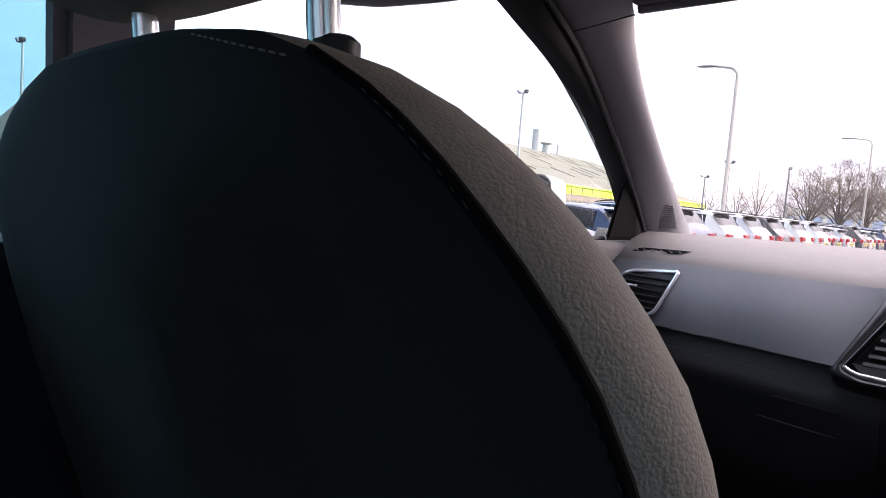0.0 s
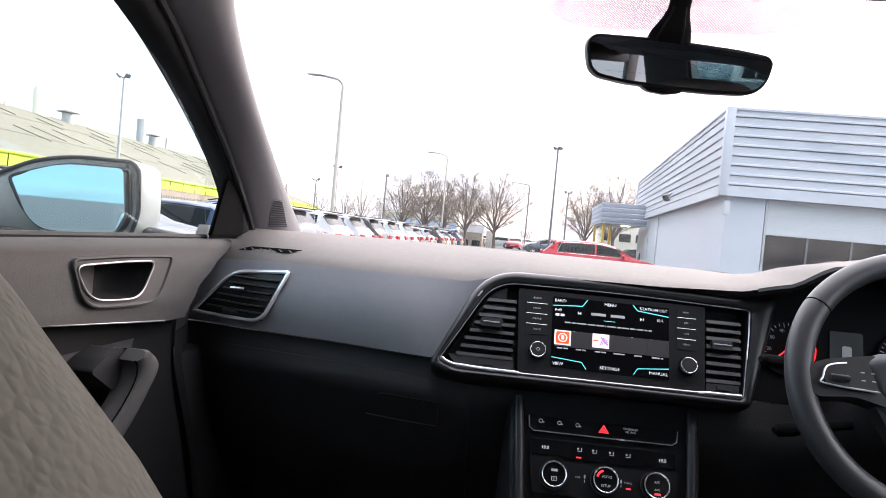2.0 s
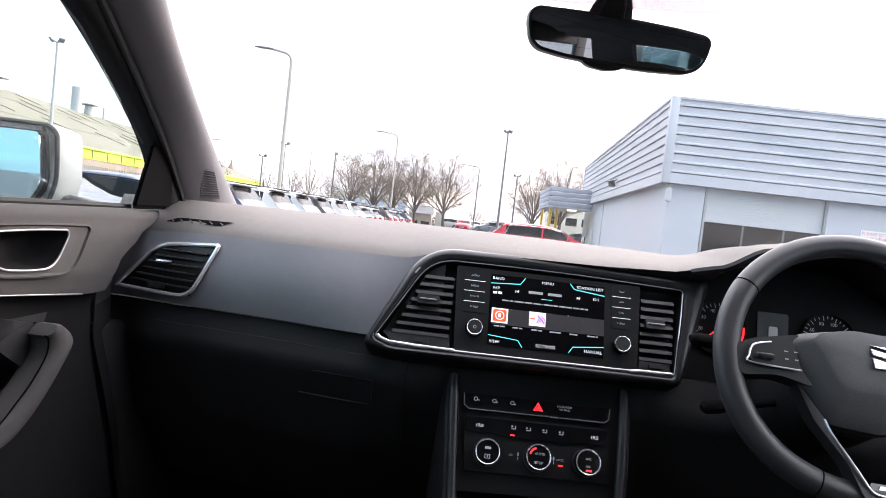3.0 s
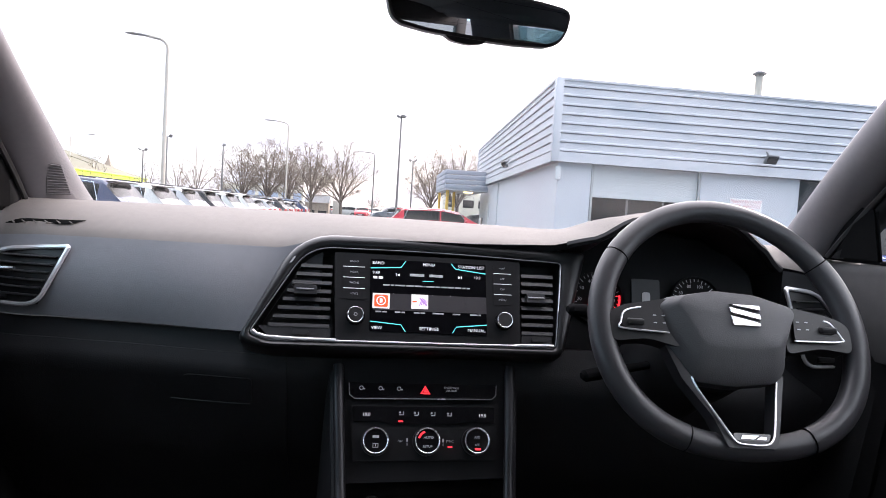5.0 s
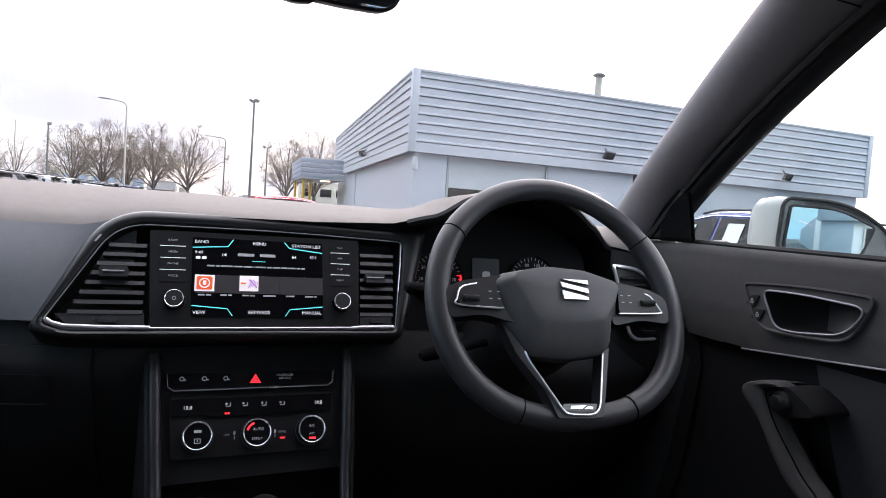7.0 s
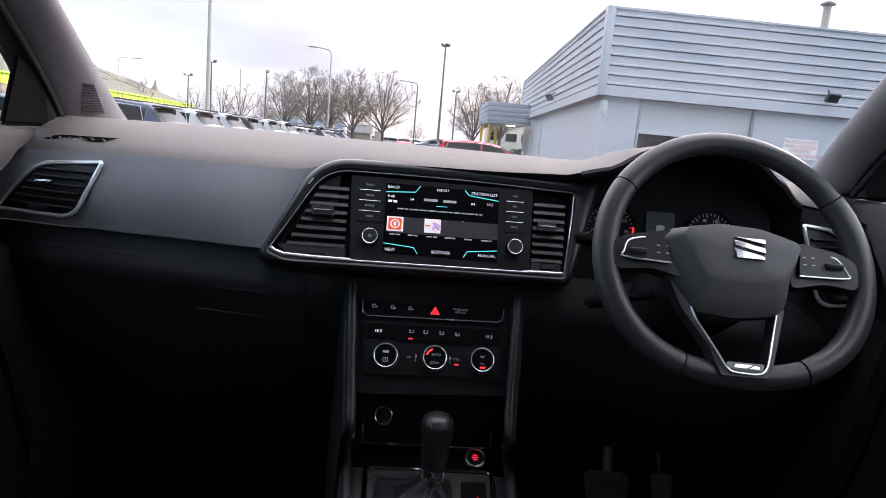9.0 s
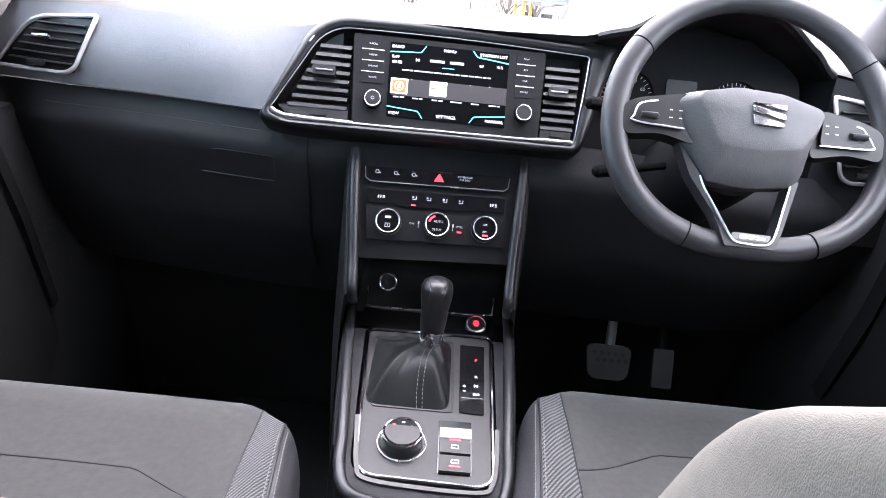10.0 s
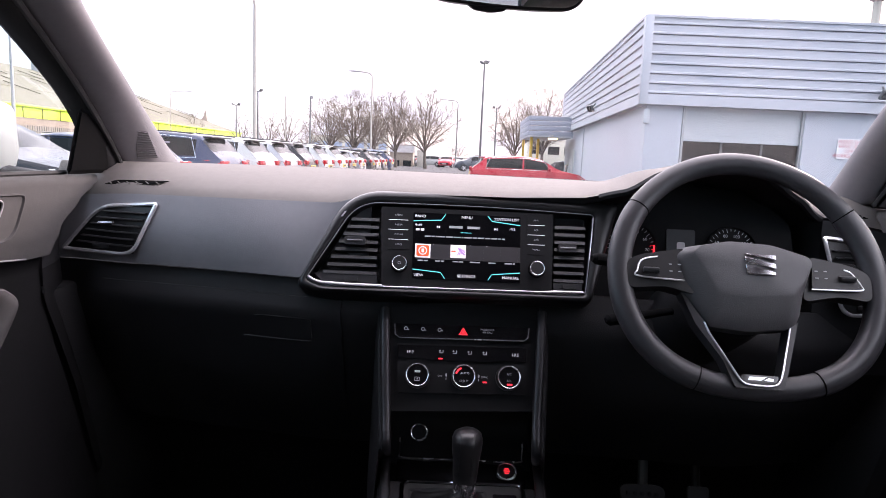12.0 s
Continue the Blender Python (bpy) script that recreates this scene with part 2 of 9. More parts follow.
M_SLAT = mat("vent_plastic", (0.022, 0.022, 0.024), 0.4, var=0.08, vscale=12)
M_PIANO = mat("piano_black", (0.008, 0.008, 0.009), 0.12, var=0.05, vscale=8, coat=0.6)
M_CHROME = mat("satin_chrome", (0.82, 0.83, 0.85), 0.24, metal=0.82, var=0.04, vscale=30)
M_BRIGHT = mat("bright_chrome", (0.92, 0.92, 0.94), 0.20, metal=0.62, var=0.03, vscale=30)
M_GLOSSCH = mat("gloss_chrome", (0.68, 0.68, 0.70), 0.10, metal=1.0, var=0.03, vscale=20)
M_TITAN = mat("grey_satin_trim", (0.34, 0.34, 0.36), 0.38, metal=0.6, var=0.06, vscale=12)
M_RAIL = mat("rail_satin", (0.032, 0.032, 0.035), 0.36, metal=0.4, var=0.06, vscale=12)
M_LEATHER = mat("grained_leather", (0.212, 0.200, 0.178), 0.70, var=0.1, vscale=9, bump=0.42, bscale=720, btype="pebble", spec=0.2)
M_LEATHER2 = mat("smooth_leather", (0.030, 0.030, 0.033), 0.42, var=0.06, vscale=10, bump=0.12, bscale=700, btype="voronoi")
M_RIM = mat("rim_leather", (0.041, 0.041, 0.045), 0.40, var=0.05, vscale=12, bump=0.06, bscale=900, btype="voronoi")
M_SUEDE = mat("suede_cloth", (0.036, 0.0345, 0.0335), 0.95, var=0.26, vscale=7, bump=0.2, bscale=900, sheen=0.25)
M_BACKCLOTH = mat("seat_back_cloth", (0.012, 0.0128, 0.0122), 0.95, var=0.08, vscale=8, bump=0.25, bscale=1200)
M_WEAVE = weave_mat("rib_weave", (0.006, 0.006, 0.007), (0.15, 0.15, 0.153), 74)
M_ARM = mat("armrest_leather", (0.060, 0.056, 0.052), 0.6, var=0.08, vscale=9, bump=0.2, bscale=700, btype="pebble", spec=0.25)
M_THREAD = mat("pale_thread", (0.22, 0.21, 0.20), 0.8, var=0.08, vscale=60)
M_CARPET = mat("black_carpet", (0.012, 0.012, 0.0135), 0.98, var=0.3, vscale=30, bump=0.6, bscale=500)
M_LINER = mat("dark_headliner", (0.155, 0.152, 0.168), 0.95, var=0.06, vscale=8, bump=0.25, bscale=700)
M_PILLAR = mat("pillar_trim", (0.140, 0.134, 0.143), 0.62, var=0.05, vscale=7, bump=0.25, bscale=800)
M_RUBBER = mat("rubber", (0.02, 0.02, 0.021), 0.75, var=0.12, vscale=15, bump=0.2, bscale=300)
M_GLASS = glass_mat("clear_glass", (0.985, 0.992, 0.99), 0.15)
M_SIDEGL = glass_mat("side_glass", (0.95, 0.985, 0.98), 0.18)
M_SAIL = mat("sail_plastic", (0.007, 0.007, 0.0075), 0.85, var=0.06, vscale=9, spec=0.03)
M_FASC = mat("canopy_fascia", (0.34, 0.365, 0.42), 0.6, var=0.06, vscale=0.8, spec=0.3, grime=0.08)
M_FRIT = frit_mat("dotted_glass")
M_MIRROR = mat("mirror", (0.88, 0.9, 0.92), 0.015, metal=1.0, var=0.0)
M_TINTMIR = mat("tinted_mirror", (0.58, 0.78, 0.82), 0.015, metal=1.0, var=0.0)
M_SCREEN = mat("screen_glass", (0.004, 0.004, 0.005), 0.12, var=0.0)
M_WHITE_T = mat("white_print", (0.75, 0.76, 0.78), 0.5, var=0.0, emit=0.28)
M_DIMW_T = mat("gauge_print", (0.36, 0.38, 0.40), 0.5, var=0.0, emit=0.10)
M_DIM_T = mat("dim_print", (0.36, 0.37, 0.39), 0.5, var=0.0, emit=0.09)
M_TEAL_T = mat("teal_line", (0.08, 0.62, 0.62), 0.5, var=0.0, emit=0.4)
M_RED_T = mat("red_light", (0.9, 0.03, 0.04), 0.4, var=0.0, emit=0.8)
M_ORANGE_T = mat("orange_tile", (0.75, 0.10, 0.02), 0.5, var=0.0, emit=0.26)
M_GREY_T = mat("grey_tile", (0.022, 0.020, 0.023), 0.5, var=0.0, emit=0.12)
M_LILAC_T = mat("lilac_mark", (0.32, 0.18, 0.42), 0.5, var=0.0, emit=0.5)
M_PAPERTILE = mat("pale_tile", (0.8, 0.75, 0.74), 0.5, var=0.0, emit=0.26)

M_ASPHALT = mat("asphalt", (0.06, 0.06, 0.063), 0.9, var=0.25, vscale=0.6, bump=0.5, bscale=60, grime=0.3)
M_CLAD = mat("cladding", (0.48, 0.490, 0.525), 0.5, var=0.03, vscale=1.6, bump=0.03, bscale=20)
M_WALL = mat("painted_render", (0.485, 0.498, 0.532), 0.8, var=0.05, vscale=0.9, bump=0.25, bscale=60, grime=0.1)
M_SHUT = mat("shutter_panel", (0.52, 0.53, 0.54), 0.55, var=0.05, vscale=1.2, stretch=(1, 1, 8), grime=0.08)
M_DARKWIN = mat("dark_window", (0.012, 0.014, 0.016), 0.08, var=0.0, spec=0.22)
M_LAP = mat("roof_lap_sheet", (0.15, 0.14, 0.10), 0.85, var=0.15, vscale=0.8)
M_YELLOW = mat("yellow_post", (0.72, 0.42, 0.05), 0.5, var=0.1, vscale=3, grime=0.2)
M_LIME = mat("lime_panel", (0.52, 0.75, 0.02), 0.5, var=0.08, vscale=0.7, grime=0.08)
M_ROOF = mat("old_roof_sheet", (0.135, 0.130, 0.085), 0.8, var=0.1, vscale=0.3, stretch=(1, 1, 1), grime=0.35)
M_ROOFEND = mat("pale_roof_end", (0.155, 0.162, 0.138), 0.85, var=0.08, vscale=0.3, grime=0.2)
M_STEEL = mat("galvanised_steel", (0.38, 0.39, 0.39), 0.5, metal=0.5, var=0.12, vscale=4, grime=0.15)
M_POLE = mat("lamp_column_paint", (0.42, 0.39, 0.34), 0.6, var=0.1, vscale=3, grime=0.2)
M_DARKPOLE = mat("dark_column_paint", (0.11, 0.115, 0.12), 0.55, var=0.1, vscale=3)
M_BARK = mat("bark", (0.10, 0.08, 0.065), 0.95, var=0.25, vscale=5, bump=0.6, bscale=40)
M_TWIG = mat("twigs", (0.165, 0.13, 0.10), 0.95, var=0.2, vscale=3)
M_TYRE = mat("tyre", (0.02, 0.02, 0.021), 0.85, var=0.15, vscale=8)
M_ALLOY = mat("alloy", (0.5, 0.5, 0.52), 0.35, metal=0.8, var=0.06, vscale=10)
M_CARGLASS = mat("car_glass", (0.010, 0.012, 0.013), 0.08, var=0.0, spec=0.10)
M_TAIL = mat("tail_light", (0.40, 0.012, 0.018), 0.12, var=0.0, coat=0.5)
M_HEADL = mat("head_light", (0.55, 0.57, 0.6), 0.08, metal=0.4, var=0.05, coat=0.5)
M_PLATE = mat("yellow_plate", (0.75, 0.55, 0.06), 0.5, var=0.03)
M_SIGNW = mat("sign_white", (0.8, 0.79, 0.78), 0.5, var=0.04, vscale=4, grime=0.05)
M_SIGNR = mat("sign_red", (0.48, 0.012, 0.02), 0.5, var=0.05)
M_PAPER = mat("paper", (0.78, 0.8, 0.82), 0.8, var=0.03)
M_BRICK = mat("far_brick", (0.32, 0.26, 0.21), 0.9, var=0.15, vscale=1.0, grime=0.2)
M_CREAM = mat("cream_render", (0.62, 0.58, 0.48), 0.85, var=0.08, vscale=0.6, grime=0.15)
M_BLUEB = mat("blue_board", (0.35, 0.42, 0.55), 0.6, var=0.08, vscale=0.6)
M_FENCE = mat("fence_steel", (0.16, 0.17, 0.16), 0.6, metal=0.3, var=0.1, vscale=3)


def paint(name, col, metal=0.0):
    return mat(name, col, 0.30, metal=metal, var=0.03, vscale=2.0, coat=0.15, spec=0.3, grime=0.04)


P_WHITE = paint("white_paint", (0.42, 0.435, 0.42))
P_SILVER = paint("silver_paint", (0.30, 0.315, 0.33), 0.35)
P_GREY = paint("grey_paint", (0.07, 0.08, 0.095), 0.4)
P_BLACK = paint("black_paint", (0.012, 0.014, 0.018), 0.2)
P_RED = paint("red_paint", (0.42, 0.008, 0.025), 0.15)
P_BLUE = paint("blue_paint", (0.02, 0.04, 0.17), 0.3)
P_NAVY = paint("navy_paint", (0.02, 0.035, 0.075), 0.3)


# ---- mesh helpers ----
def thing(name, base, label, category, group="", kind=""):
    ob = new(name)
    ob.empty_display_size = 0.05
    ob.location = base
    return tagged(ob, label, category, group, kind)


def finish(bm, material, name, sharp=38):
    bmesh.ops.remove_doubles(bm, verts=bm.verts, dist=1e-5)
    bmesh.ops.recalc_face_normals(bm, faces=bm.faces)
    lim = radians(sharp)
    for f in bm.faces:
        f.smooth = True
    for e in bm.edges:
        if len(e.link_faces) == 2:
            e.smooth = e.calc_face_angle(0) < lim
    me = bpy.data.meshes.new(name)
    bm.to_mesh(me)
    bm.free()
    me.materials.append(material)
    return me


def part(name, bm, material, parent=None, label="", sharp=38):
    """Links a bmesh as one mesh object under a thing or a part."""
    ob = new(name, finish(bm, material, name, sharp))
    if parent is not None:
        p = parent
        org = Vector((0, 0, 0))
        while p is not None:
            org += p.location if p.type == "EMPTY" else Vector((0, 0, 0))
            p = p.parent
        ob.parent = parent
        if parent.type == "EMPTY":
            ob.matrix_parent_inverse = Matrix.Translation(-org)
    if label:
        ob["label"] = label
    return ob


def solid(name, bm, material, label, category, kind="", group="", sharp=38):
    return tagged(part(name, bm, material, sharp=sharp), label, category, group, kind)


def bm_new():
    return bmesh.new()


def add_box(bm, c, s, m=None, bevel=0.0, seg=2):
    r = bmesh.ops.create_cube(bm, size=1.0)
    vs = r["verts"]
    bmesh.ops.scale(bm, vec=Vector(s), verts=vs)
    if bevel > 0:
        es = list({e for v in vs for e in v.link_edges})
        rb = bmesh.ops.bevel(bm, geom=es, offset=bevel, segments=seg, affect="EDGES", profile=0.5)
        vs = list({v for f in rb["faces"] for v in f.verts} | {v for v in vs if v.is_valid})
    bmesh.ops.translate(bm, vec=Vector(c), verts=vs)
    if m is not None:
        bmesh.ops.transform(bm, matrix=m, verts=vs)
    return vs


def add_loft(bm, rings, closed=True, caps=True):
    """Quads between rings of equal length."""
    rows = [[bm.verts.new(p) for p in r] for r in rings]
    n = len(rows[0])
    for a, b in zip(rows, rows[1:]):
        for i in range(n if closed else n - 1):
            j = (i + 1) % n
            try:
                bm.faces.new((a[i], a[j], b[j], b[i]))
            except ValueError:
                pass
    if caps and closed:
        for r in (rows[0], rows[-1]):
            try:
                bm.faces.new(r)
            except ValueError:
                pass
    return rows


def add_tube(bm, pts, rad, n=8, caps=True, flat=1.0, closed=False):
    """A tube along a polyline; rad may be a list. flat squeezes it along its second axis."""
    pts = [Vector(p) for p in pts]
    rads = rad if isinstance(rad, (list, tuple)) else [rad] * len(pts)
    up = Vector((0, 0, 1))
    rings = []
    t0 = (pts[1] - pts[0]).normalized()
    if abs(t0.dot(up)) > 0.9:
        up = Vector((0, 1, 0))
    side = t0.cross(up).normalized()
    k = len(pts)
    for i, p in enumerate(pts):
        if closed:
            t = (pts[(i + 1) % k] - pts[i - 1]).normalized()
        else:
            t = (pts[min(i + 1, k - 1)] - pts[max(i - 1, 0)]).normalized()
        side = (side - t * side.dot(t)).normalized()
        oth = side.cross(t)
        rings.append([p + rads[i] * (math.cos(2 * math.pi * j / n) * side + flat * math.sin(2 * math.pi * j / n) * oth) for j in range(n)])
    if closed:
        rings.append(rings[0])
    add_loft(bm, rings, True, caps and not closed)


def add_cyl(bm, p0, p1, r0, r1=None, n=16):
    add_tube(bm, [p0, p1], [r0, r0 if r1 is None else r1], n)


def add_prism(bm, poly, fn, w0, w1):
    """A flat outline (u, v) given depth from w0 to w1; fn turns (u, v, w) into a place."""
    a = [bm.verts.new(fn(u, v, w0)) for u, v in poly]
    b = [bm.verts.new(fn(u, v, w1)) for u, v in poly]
    n = len(poly)
    bm.faces.new(a)
    bm.faces.new(list(reversed(b)))
    for i in range(n):
        j = (i + 1) % n
        bm.faces.new((a[j], a[i], b[i], b[j]))


def add_frame(bm, outer, inner, fn, w0, w1):
    """A flat ring between two outlines of equal count, with depth."""
    n = len(outer)
    q = [[bm.verts.new(fn(u, v, w)) for u, v in pl] for pl, w in ((outer, w0), (outer, w1), (inner, w1), (inner, w0))]
    for k in range(4):
        a, b = q[k], q[(k + 1) % 4]
        for i in range(n):
            j = (i + 1) % n
            bm.faces.new((a[i], a[j], b[j], b[i]))


def rounded(poly, r, n=4):
    """An outline with rounded corners."""
    out = []
    k = len(poly)
    for i in range(k):
        p, a, b = Vector(poly[i]), Vector(poly[i - 1]), Vector(poly[(i + 1) % k])
        rr = r[i] if isinstance(r, (list, tuple)) else r
        da, db = (a - p), (b - p)
        d = min(rr, da.length * 0.49, db.length * 0.49)
        s, e = p + da.normalized() * d, p + db.normalized() * d
        for j in range(n + 1):
            t = j / n
            q = s * (1 - t) ** 2 + p * 2 * t * (1 - t) + e * t * t
            out.append((q.x, q.y))
    return out


def inset(poly, d):
    """Moves an outline inwards by d (outline given counter-clockwise or clockwise)."""
    k = len(poly)
    area = sum(poly[i - 1][0] * poly[i][1] - poly[i][0] * poly[i - 1][1] for i in range(k))
    s = 1 if area > 0 else -1
    out = []
    for i in range(k):
        p, a, b = Vector(poly[i]), Vector(poly[i - 1]), Vector(poly[(i + 1) % k])
        t = (b - a)
        t = t.normalized() if t.length > 1e-9 else Vector((1, 0))
        nrm = Vector((-t.y, t.x)) * s
        q = p + nrm * d
        out.append((q.x, q.y))
    return out


def ellipse(cu, cv, ru, rv=None, n=28):
    rv = ru if rv is None else rv
    return [(cu + ru * math.cos(2 * math.pi * i / n), cv + rv * math.sin(2 * math.pi * i / n)) for i in range(n)]


def rect(cu, cv, w, h):
    return [(cu - w / 2, cv - h / 2), (cu + w / 2, cv - h / 2), (cu + w / 2, cv + h / 2), (cu - w / 2, cv + h / 2)]


def plane_fn(o, ex, ez):
    """A slanted panel: (u along it, v up it, w out of it towards the cabin)."""
    o, ex, ez = Vector(o), Vector(ex).normalized(), Vector(ez)
    nrm = ex.cross(ez).normalized()
    ez = nrm.cross(ex).normalized()

    def fn(u, v, w=0.0):
        return o + ex * u + ez * v + nrm * w
    return fn


def add_grid(bm, fn, us, vs, thick=0.0):
    """A surface fn(u, v) sampled on a grid, with a back skin thick away where thick is a vector."""
    rows = [[bm.verts.new(fn(u, v)) for u in us] for v in vs]
    for a, b in zip(rows, rows[1:]):
        for i in range(len(us) - 1):
            bm.faces.new((a[i], a[i + 1], b[i + 1], b[i]))
    if thick:
        t = Vector(thick)
        back = [[bm.verts.new(v.co + t) for v in r] for r in rows]
        for a, b in zip(back, back[1:]):
            for i in range(len(us) - 1):
                bm.faces.new((a[i + 1], a[i], b[i], b[i + 1]))
        edge = rows[0] + [r[-1] for r in rows[1:]] + rows[-1][-2::-1] + [r[0] for r in rows[-2:0:-1]]
        bedge = back[0] + [r[-1] for r in back[1:]] + back[-1][-2::-1] + [r[0] for r in back[-2:0:-1]]
        for i in range(len(edge)):
            j = (i + 1) % len(edge)
            bm.faces.new((edge[j], edge[i], bedge[i], bedge[j]))


def lin(a, b, n):
    return [a + (b - a) * i / (n - 1) for i in range(n)]


def curve(table, x):
    """Smooth value at x from a short table of (x, value)."""
    if x <= table[0][0]:
        return table[0][1]
    for (x0, a), (x1, b) in zip(table, table[1:]):
        if x <= x1:
            t = (x - x0) / (x1 - x0)
            t = t * t * (3 - 2 * t) * 0.5 + t * 0.5
            return a + (b - a) * t
    return table[-1][1]


def lettering(name, words, size, fn, u, v, w, material, parent, align="CENTER", label=""):
    """Words on a panel, as a thin mesh."""
    cu = bpy.data.curves.new(name, "FONT")
    cu.body, cu.size, cu.align_x, cu.align_y = words, size, align, "CENTER"
    cu.resolution_u = 2
    tmp = bpy.data.objects.new(name, cu)
    me = bpy.data.meshes.new_from_object(tmp)
    bpy.data.objects.remove(tmp)
    bpy.data.curves.remove(cu)
    for vert in me.vertices:
        vert.co = fn(u + vert.co.x, v + vert.co.y, w)
    bm = bmesh.new()
    bm.from_mesh(me)
    bpy.data.meshes.remove(me)
    return part(name, bm, material, parent, label)


def bar(name, fn, u, v, w, ww, hh, material, parent, label=""):
    bm = bm_new()
    add_prism(bm, rect(u, v, ww, hh), fn, w, w + 0.0006)
    return part(name, bm, material, parent, label)


def stroke(name, fn, pts, w, width, material, parent, label="", high=0.0006):
    """A flat line with mitred bends on a panel."""
    pts = [Vector(p) for p in pts]
    left, right = [], []
    for i, p in enumerate(pts):
        t = (pts[min(i + 1, len(pts) - 1)] - pts[max(i - 1, 0)]).normalized()
        nrm = Vector((-t.y, t.x)) * width / 2
        left.append((p + nrm)[:])
        right.append((p - nrm)[:])
    bm = bm_new()
    add_prism(bm, left + right[::-1], fn, w, w + high)
    return part(name, bm, material, parent, label)


def stitches(name, pts, size, material, parent, gap=0.0075, label=""):
    """A row of short thread stitches along a polyline of places."""
    pts = [Vector(p) for p in pts]
    bm = bm_new()
    run, nxt = 0.0, 0.0
    for a, b in zip(pts, pts[1:]):
        d = (b - a)
        L = d.length
        if L < 1e-6:
            continue
        while nxt < run + L:
            s = a + d * ((nxt - run) / L)
            add_tube(bm, [s, s + d.normalized() * gap * 0.3, s + d.normalized() * gap * 0.62], [size * 0.6, size, size * 0.6], 5)
            nxt += gap
        run += L
    return part(name, bm, material, parent, label)


def ring_tube(bm, fn, cu, cv, r, w, t):
    """A round-section ring on a panel."""
    add_tube(bm, [fn(u, v, w) for u, v in ellipse(cu, cv, r, n=36)], t, 8, closed=True)


# ---- the car's cabin: shell ----
GROUND = -0.18
E_Z = [(-0.74, 1.052), (-0.6, 1.060), (-0.4, 1.062), (-0.24, 1.062), (-0.19, 1.074), (-0.13, 1.084), (0.06, 1.086), (0.19, 1.091), (0.25, 1.108), (0.31, 1.142), (0.39, 1.160), (0.47, 1.150), (0.54, 1.112), (0.60, 1.075), (0.76, 1.052)]
E_Y = [(-0.74, 0.125), (-0.6, 0.085), (-0.4, 0.062), (-0.24, 0.066), (-0.13, 0.045), (0.19, 0.045), (0.27, 0.01), (0.39, -0.005), (0.5, 0.02), (0.60, 0.075), (0.76, 0.125)]
L_Z = [(-0.74, 0.935), (-0.5, 0.941), (-0.27, 0.937), (-0.16, 0.932), (0.2, 0.93), (0.76, 0.905)]
L_Y = [(-0.74, 0.105), (-0.6, 0.06), (-0.5, 0.035), (-0.27, 0.010), (-0.16, 0.02), (0.2, 0.02), (0.5, 0.03), (0.76, 0.105)]


def far_y(x):
    return 0.52 - 0.30 * (abs(x) / 0.72) ** 2.2


def pad_top(x, s):
    ye, ze = curve(E_Y, x), curve(E_Z, x)
    yf, zf = far_y(x), 1.106 + 0.006 * (1 - (x / 0.72) ** 2) + 0.005 * max(0.0, min(1.0, (0.1 - x) / 0.5))
    y = ye + (yf - ye) * s
    hump = max(0.0, min(1.0, (ze - 1.090) / 0.04))
    z = ze + (zf - ze) * ((1 - hump) * min(1.0, s * 1.9) ** 0.6 + hump * min(1.0, s * 1.25) ** 1.6)
    if s > 0.5:
        z -= 0.004 * (s - 0.5)
    z += 0.006 * math.sin(math.pi * min(1, s * 1.6))
    return Vector((x, y, z))


def fascia(x, s):
    a = Vector((x, curve(E_Y, x), curve(E_Z, x)))
    b = Vector((x, curve(L_Y, x), curve(L_Z, x)))
    p = a.lerp(b, s)
    p.y -= 0.012 * math.sin(math.pi * s) * min(1.0, max(0.0, (-0.22 - x) / 0.12))
    return p


dash = thing("dashboard", (0, 0.2, 0.55), "dark grey soft-grained dashboard with vents and glovebox under the windscreen", "dashboard")
bm = bm_new()
xs = lin(-0.775, 0.80, 92)
add_grid(bm, pad_top, xs, [0, 0.02, 0.06, 0.12, 0.2, 0.3, 0.4, 0.5, 0.52, 0.56, 0.7, 0.85, 1.0])
part("top_pad", bm, M_PAD, dash, "warm grey grained soft pad", sharp=50)
bm = bm_new()
add_grid(bm, lambda x, s: pad_top(x, 0) + Vector((0, 0.002 + 0.012 * s, -0.012 * s)), xs, [0, 0.5, 1.0])
part("pad_lip", bm, M_LOWER, dash)
bm = bm_new()
add_grid(bm, fascia, lin(-0.775, -0.17, 42), [0, 0.03, 0.1, 0.25, 0.4, 0.55, 0.7, 0.85, 0.95, 1.0], thick=(0, 0.012, 0))
part("fascia_panel", bm, M_FASCIA, dash, "plain grey grained fascia")


def lower_face(x, s):
    t = [(0.0, 0.012, -0.004), (0.1, 0.004, -0.03), (0.25, -0.004, -0.06), (0.6, 0.05, -0.2), (1.0, 0.16, -0.36)]
    dy = curve([(a, b) for a, b, c in t], s)
    dz = curve([(a, c) for a, b, c in t], s)
    return Vector((x, curve(L_Y, x) + dy, curve(L_Z, x) + dz))


bm = bm_new()
add_grid(bm, lower_face, lin(-0.775, -0.125, 38), lin(0, 1, 16), thick=(0, 0.01, 0))
part("lower_panel", bm, M_LOWER, dash)
bm = bm_new()
add_grid(bm, lambda x, s: lower_face(x, s) + Vector((0, -0.02 * math.sin(math.pi * s), 0)), lin(0.125, 0.765, 30), lin(0, 1, 14), thick=(0, 0.01, 0))
part("knee_panel", bm, M_LOWER, dash)

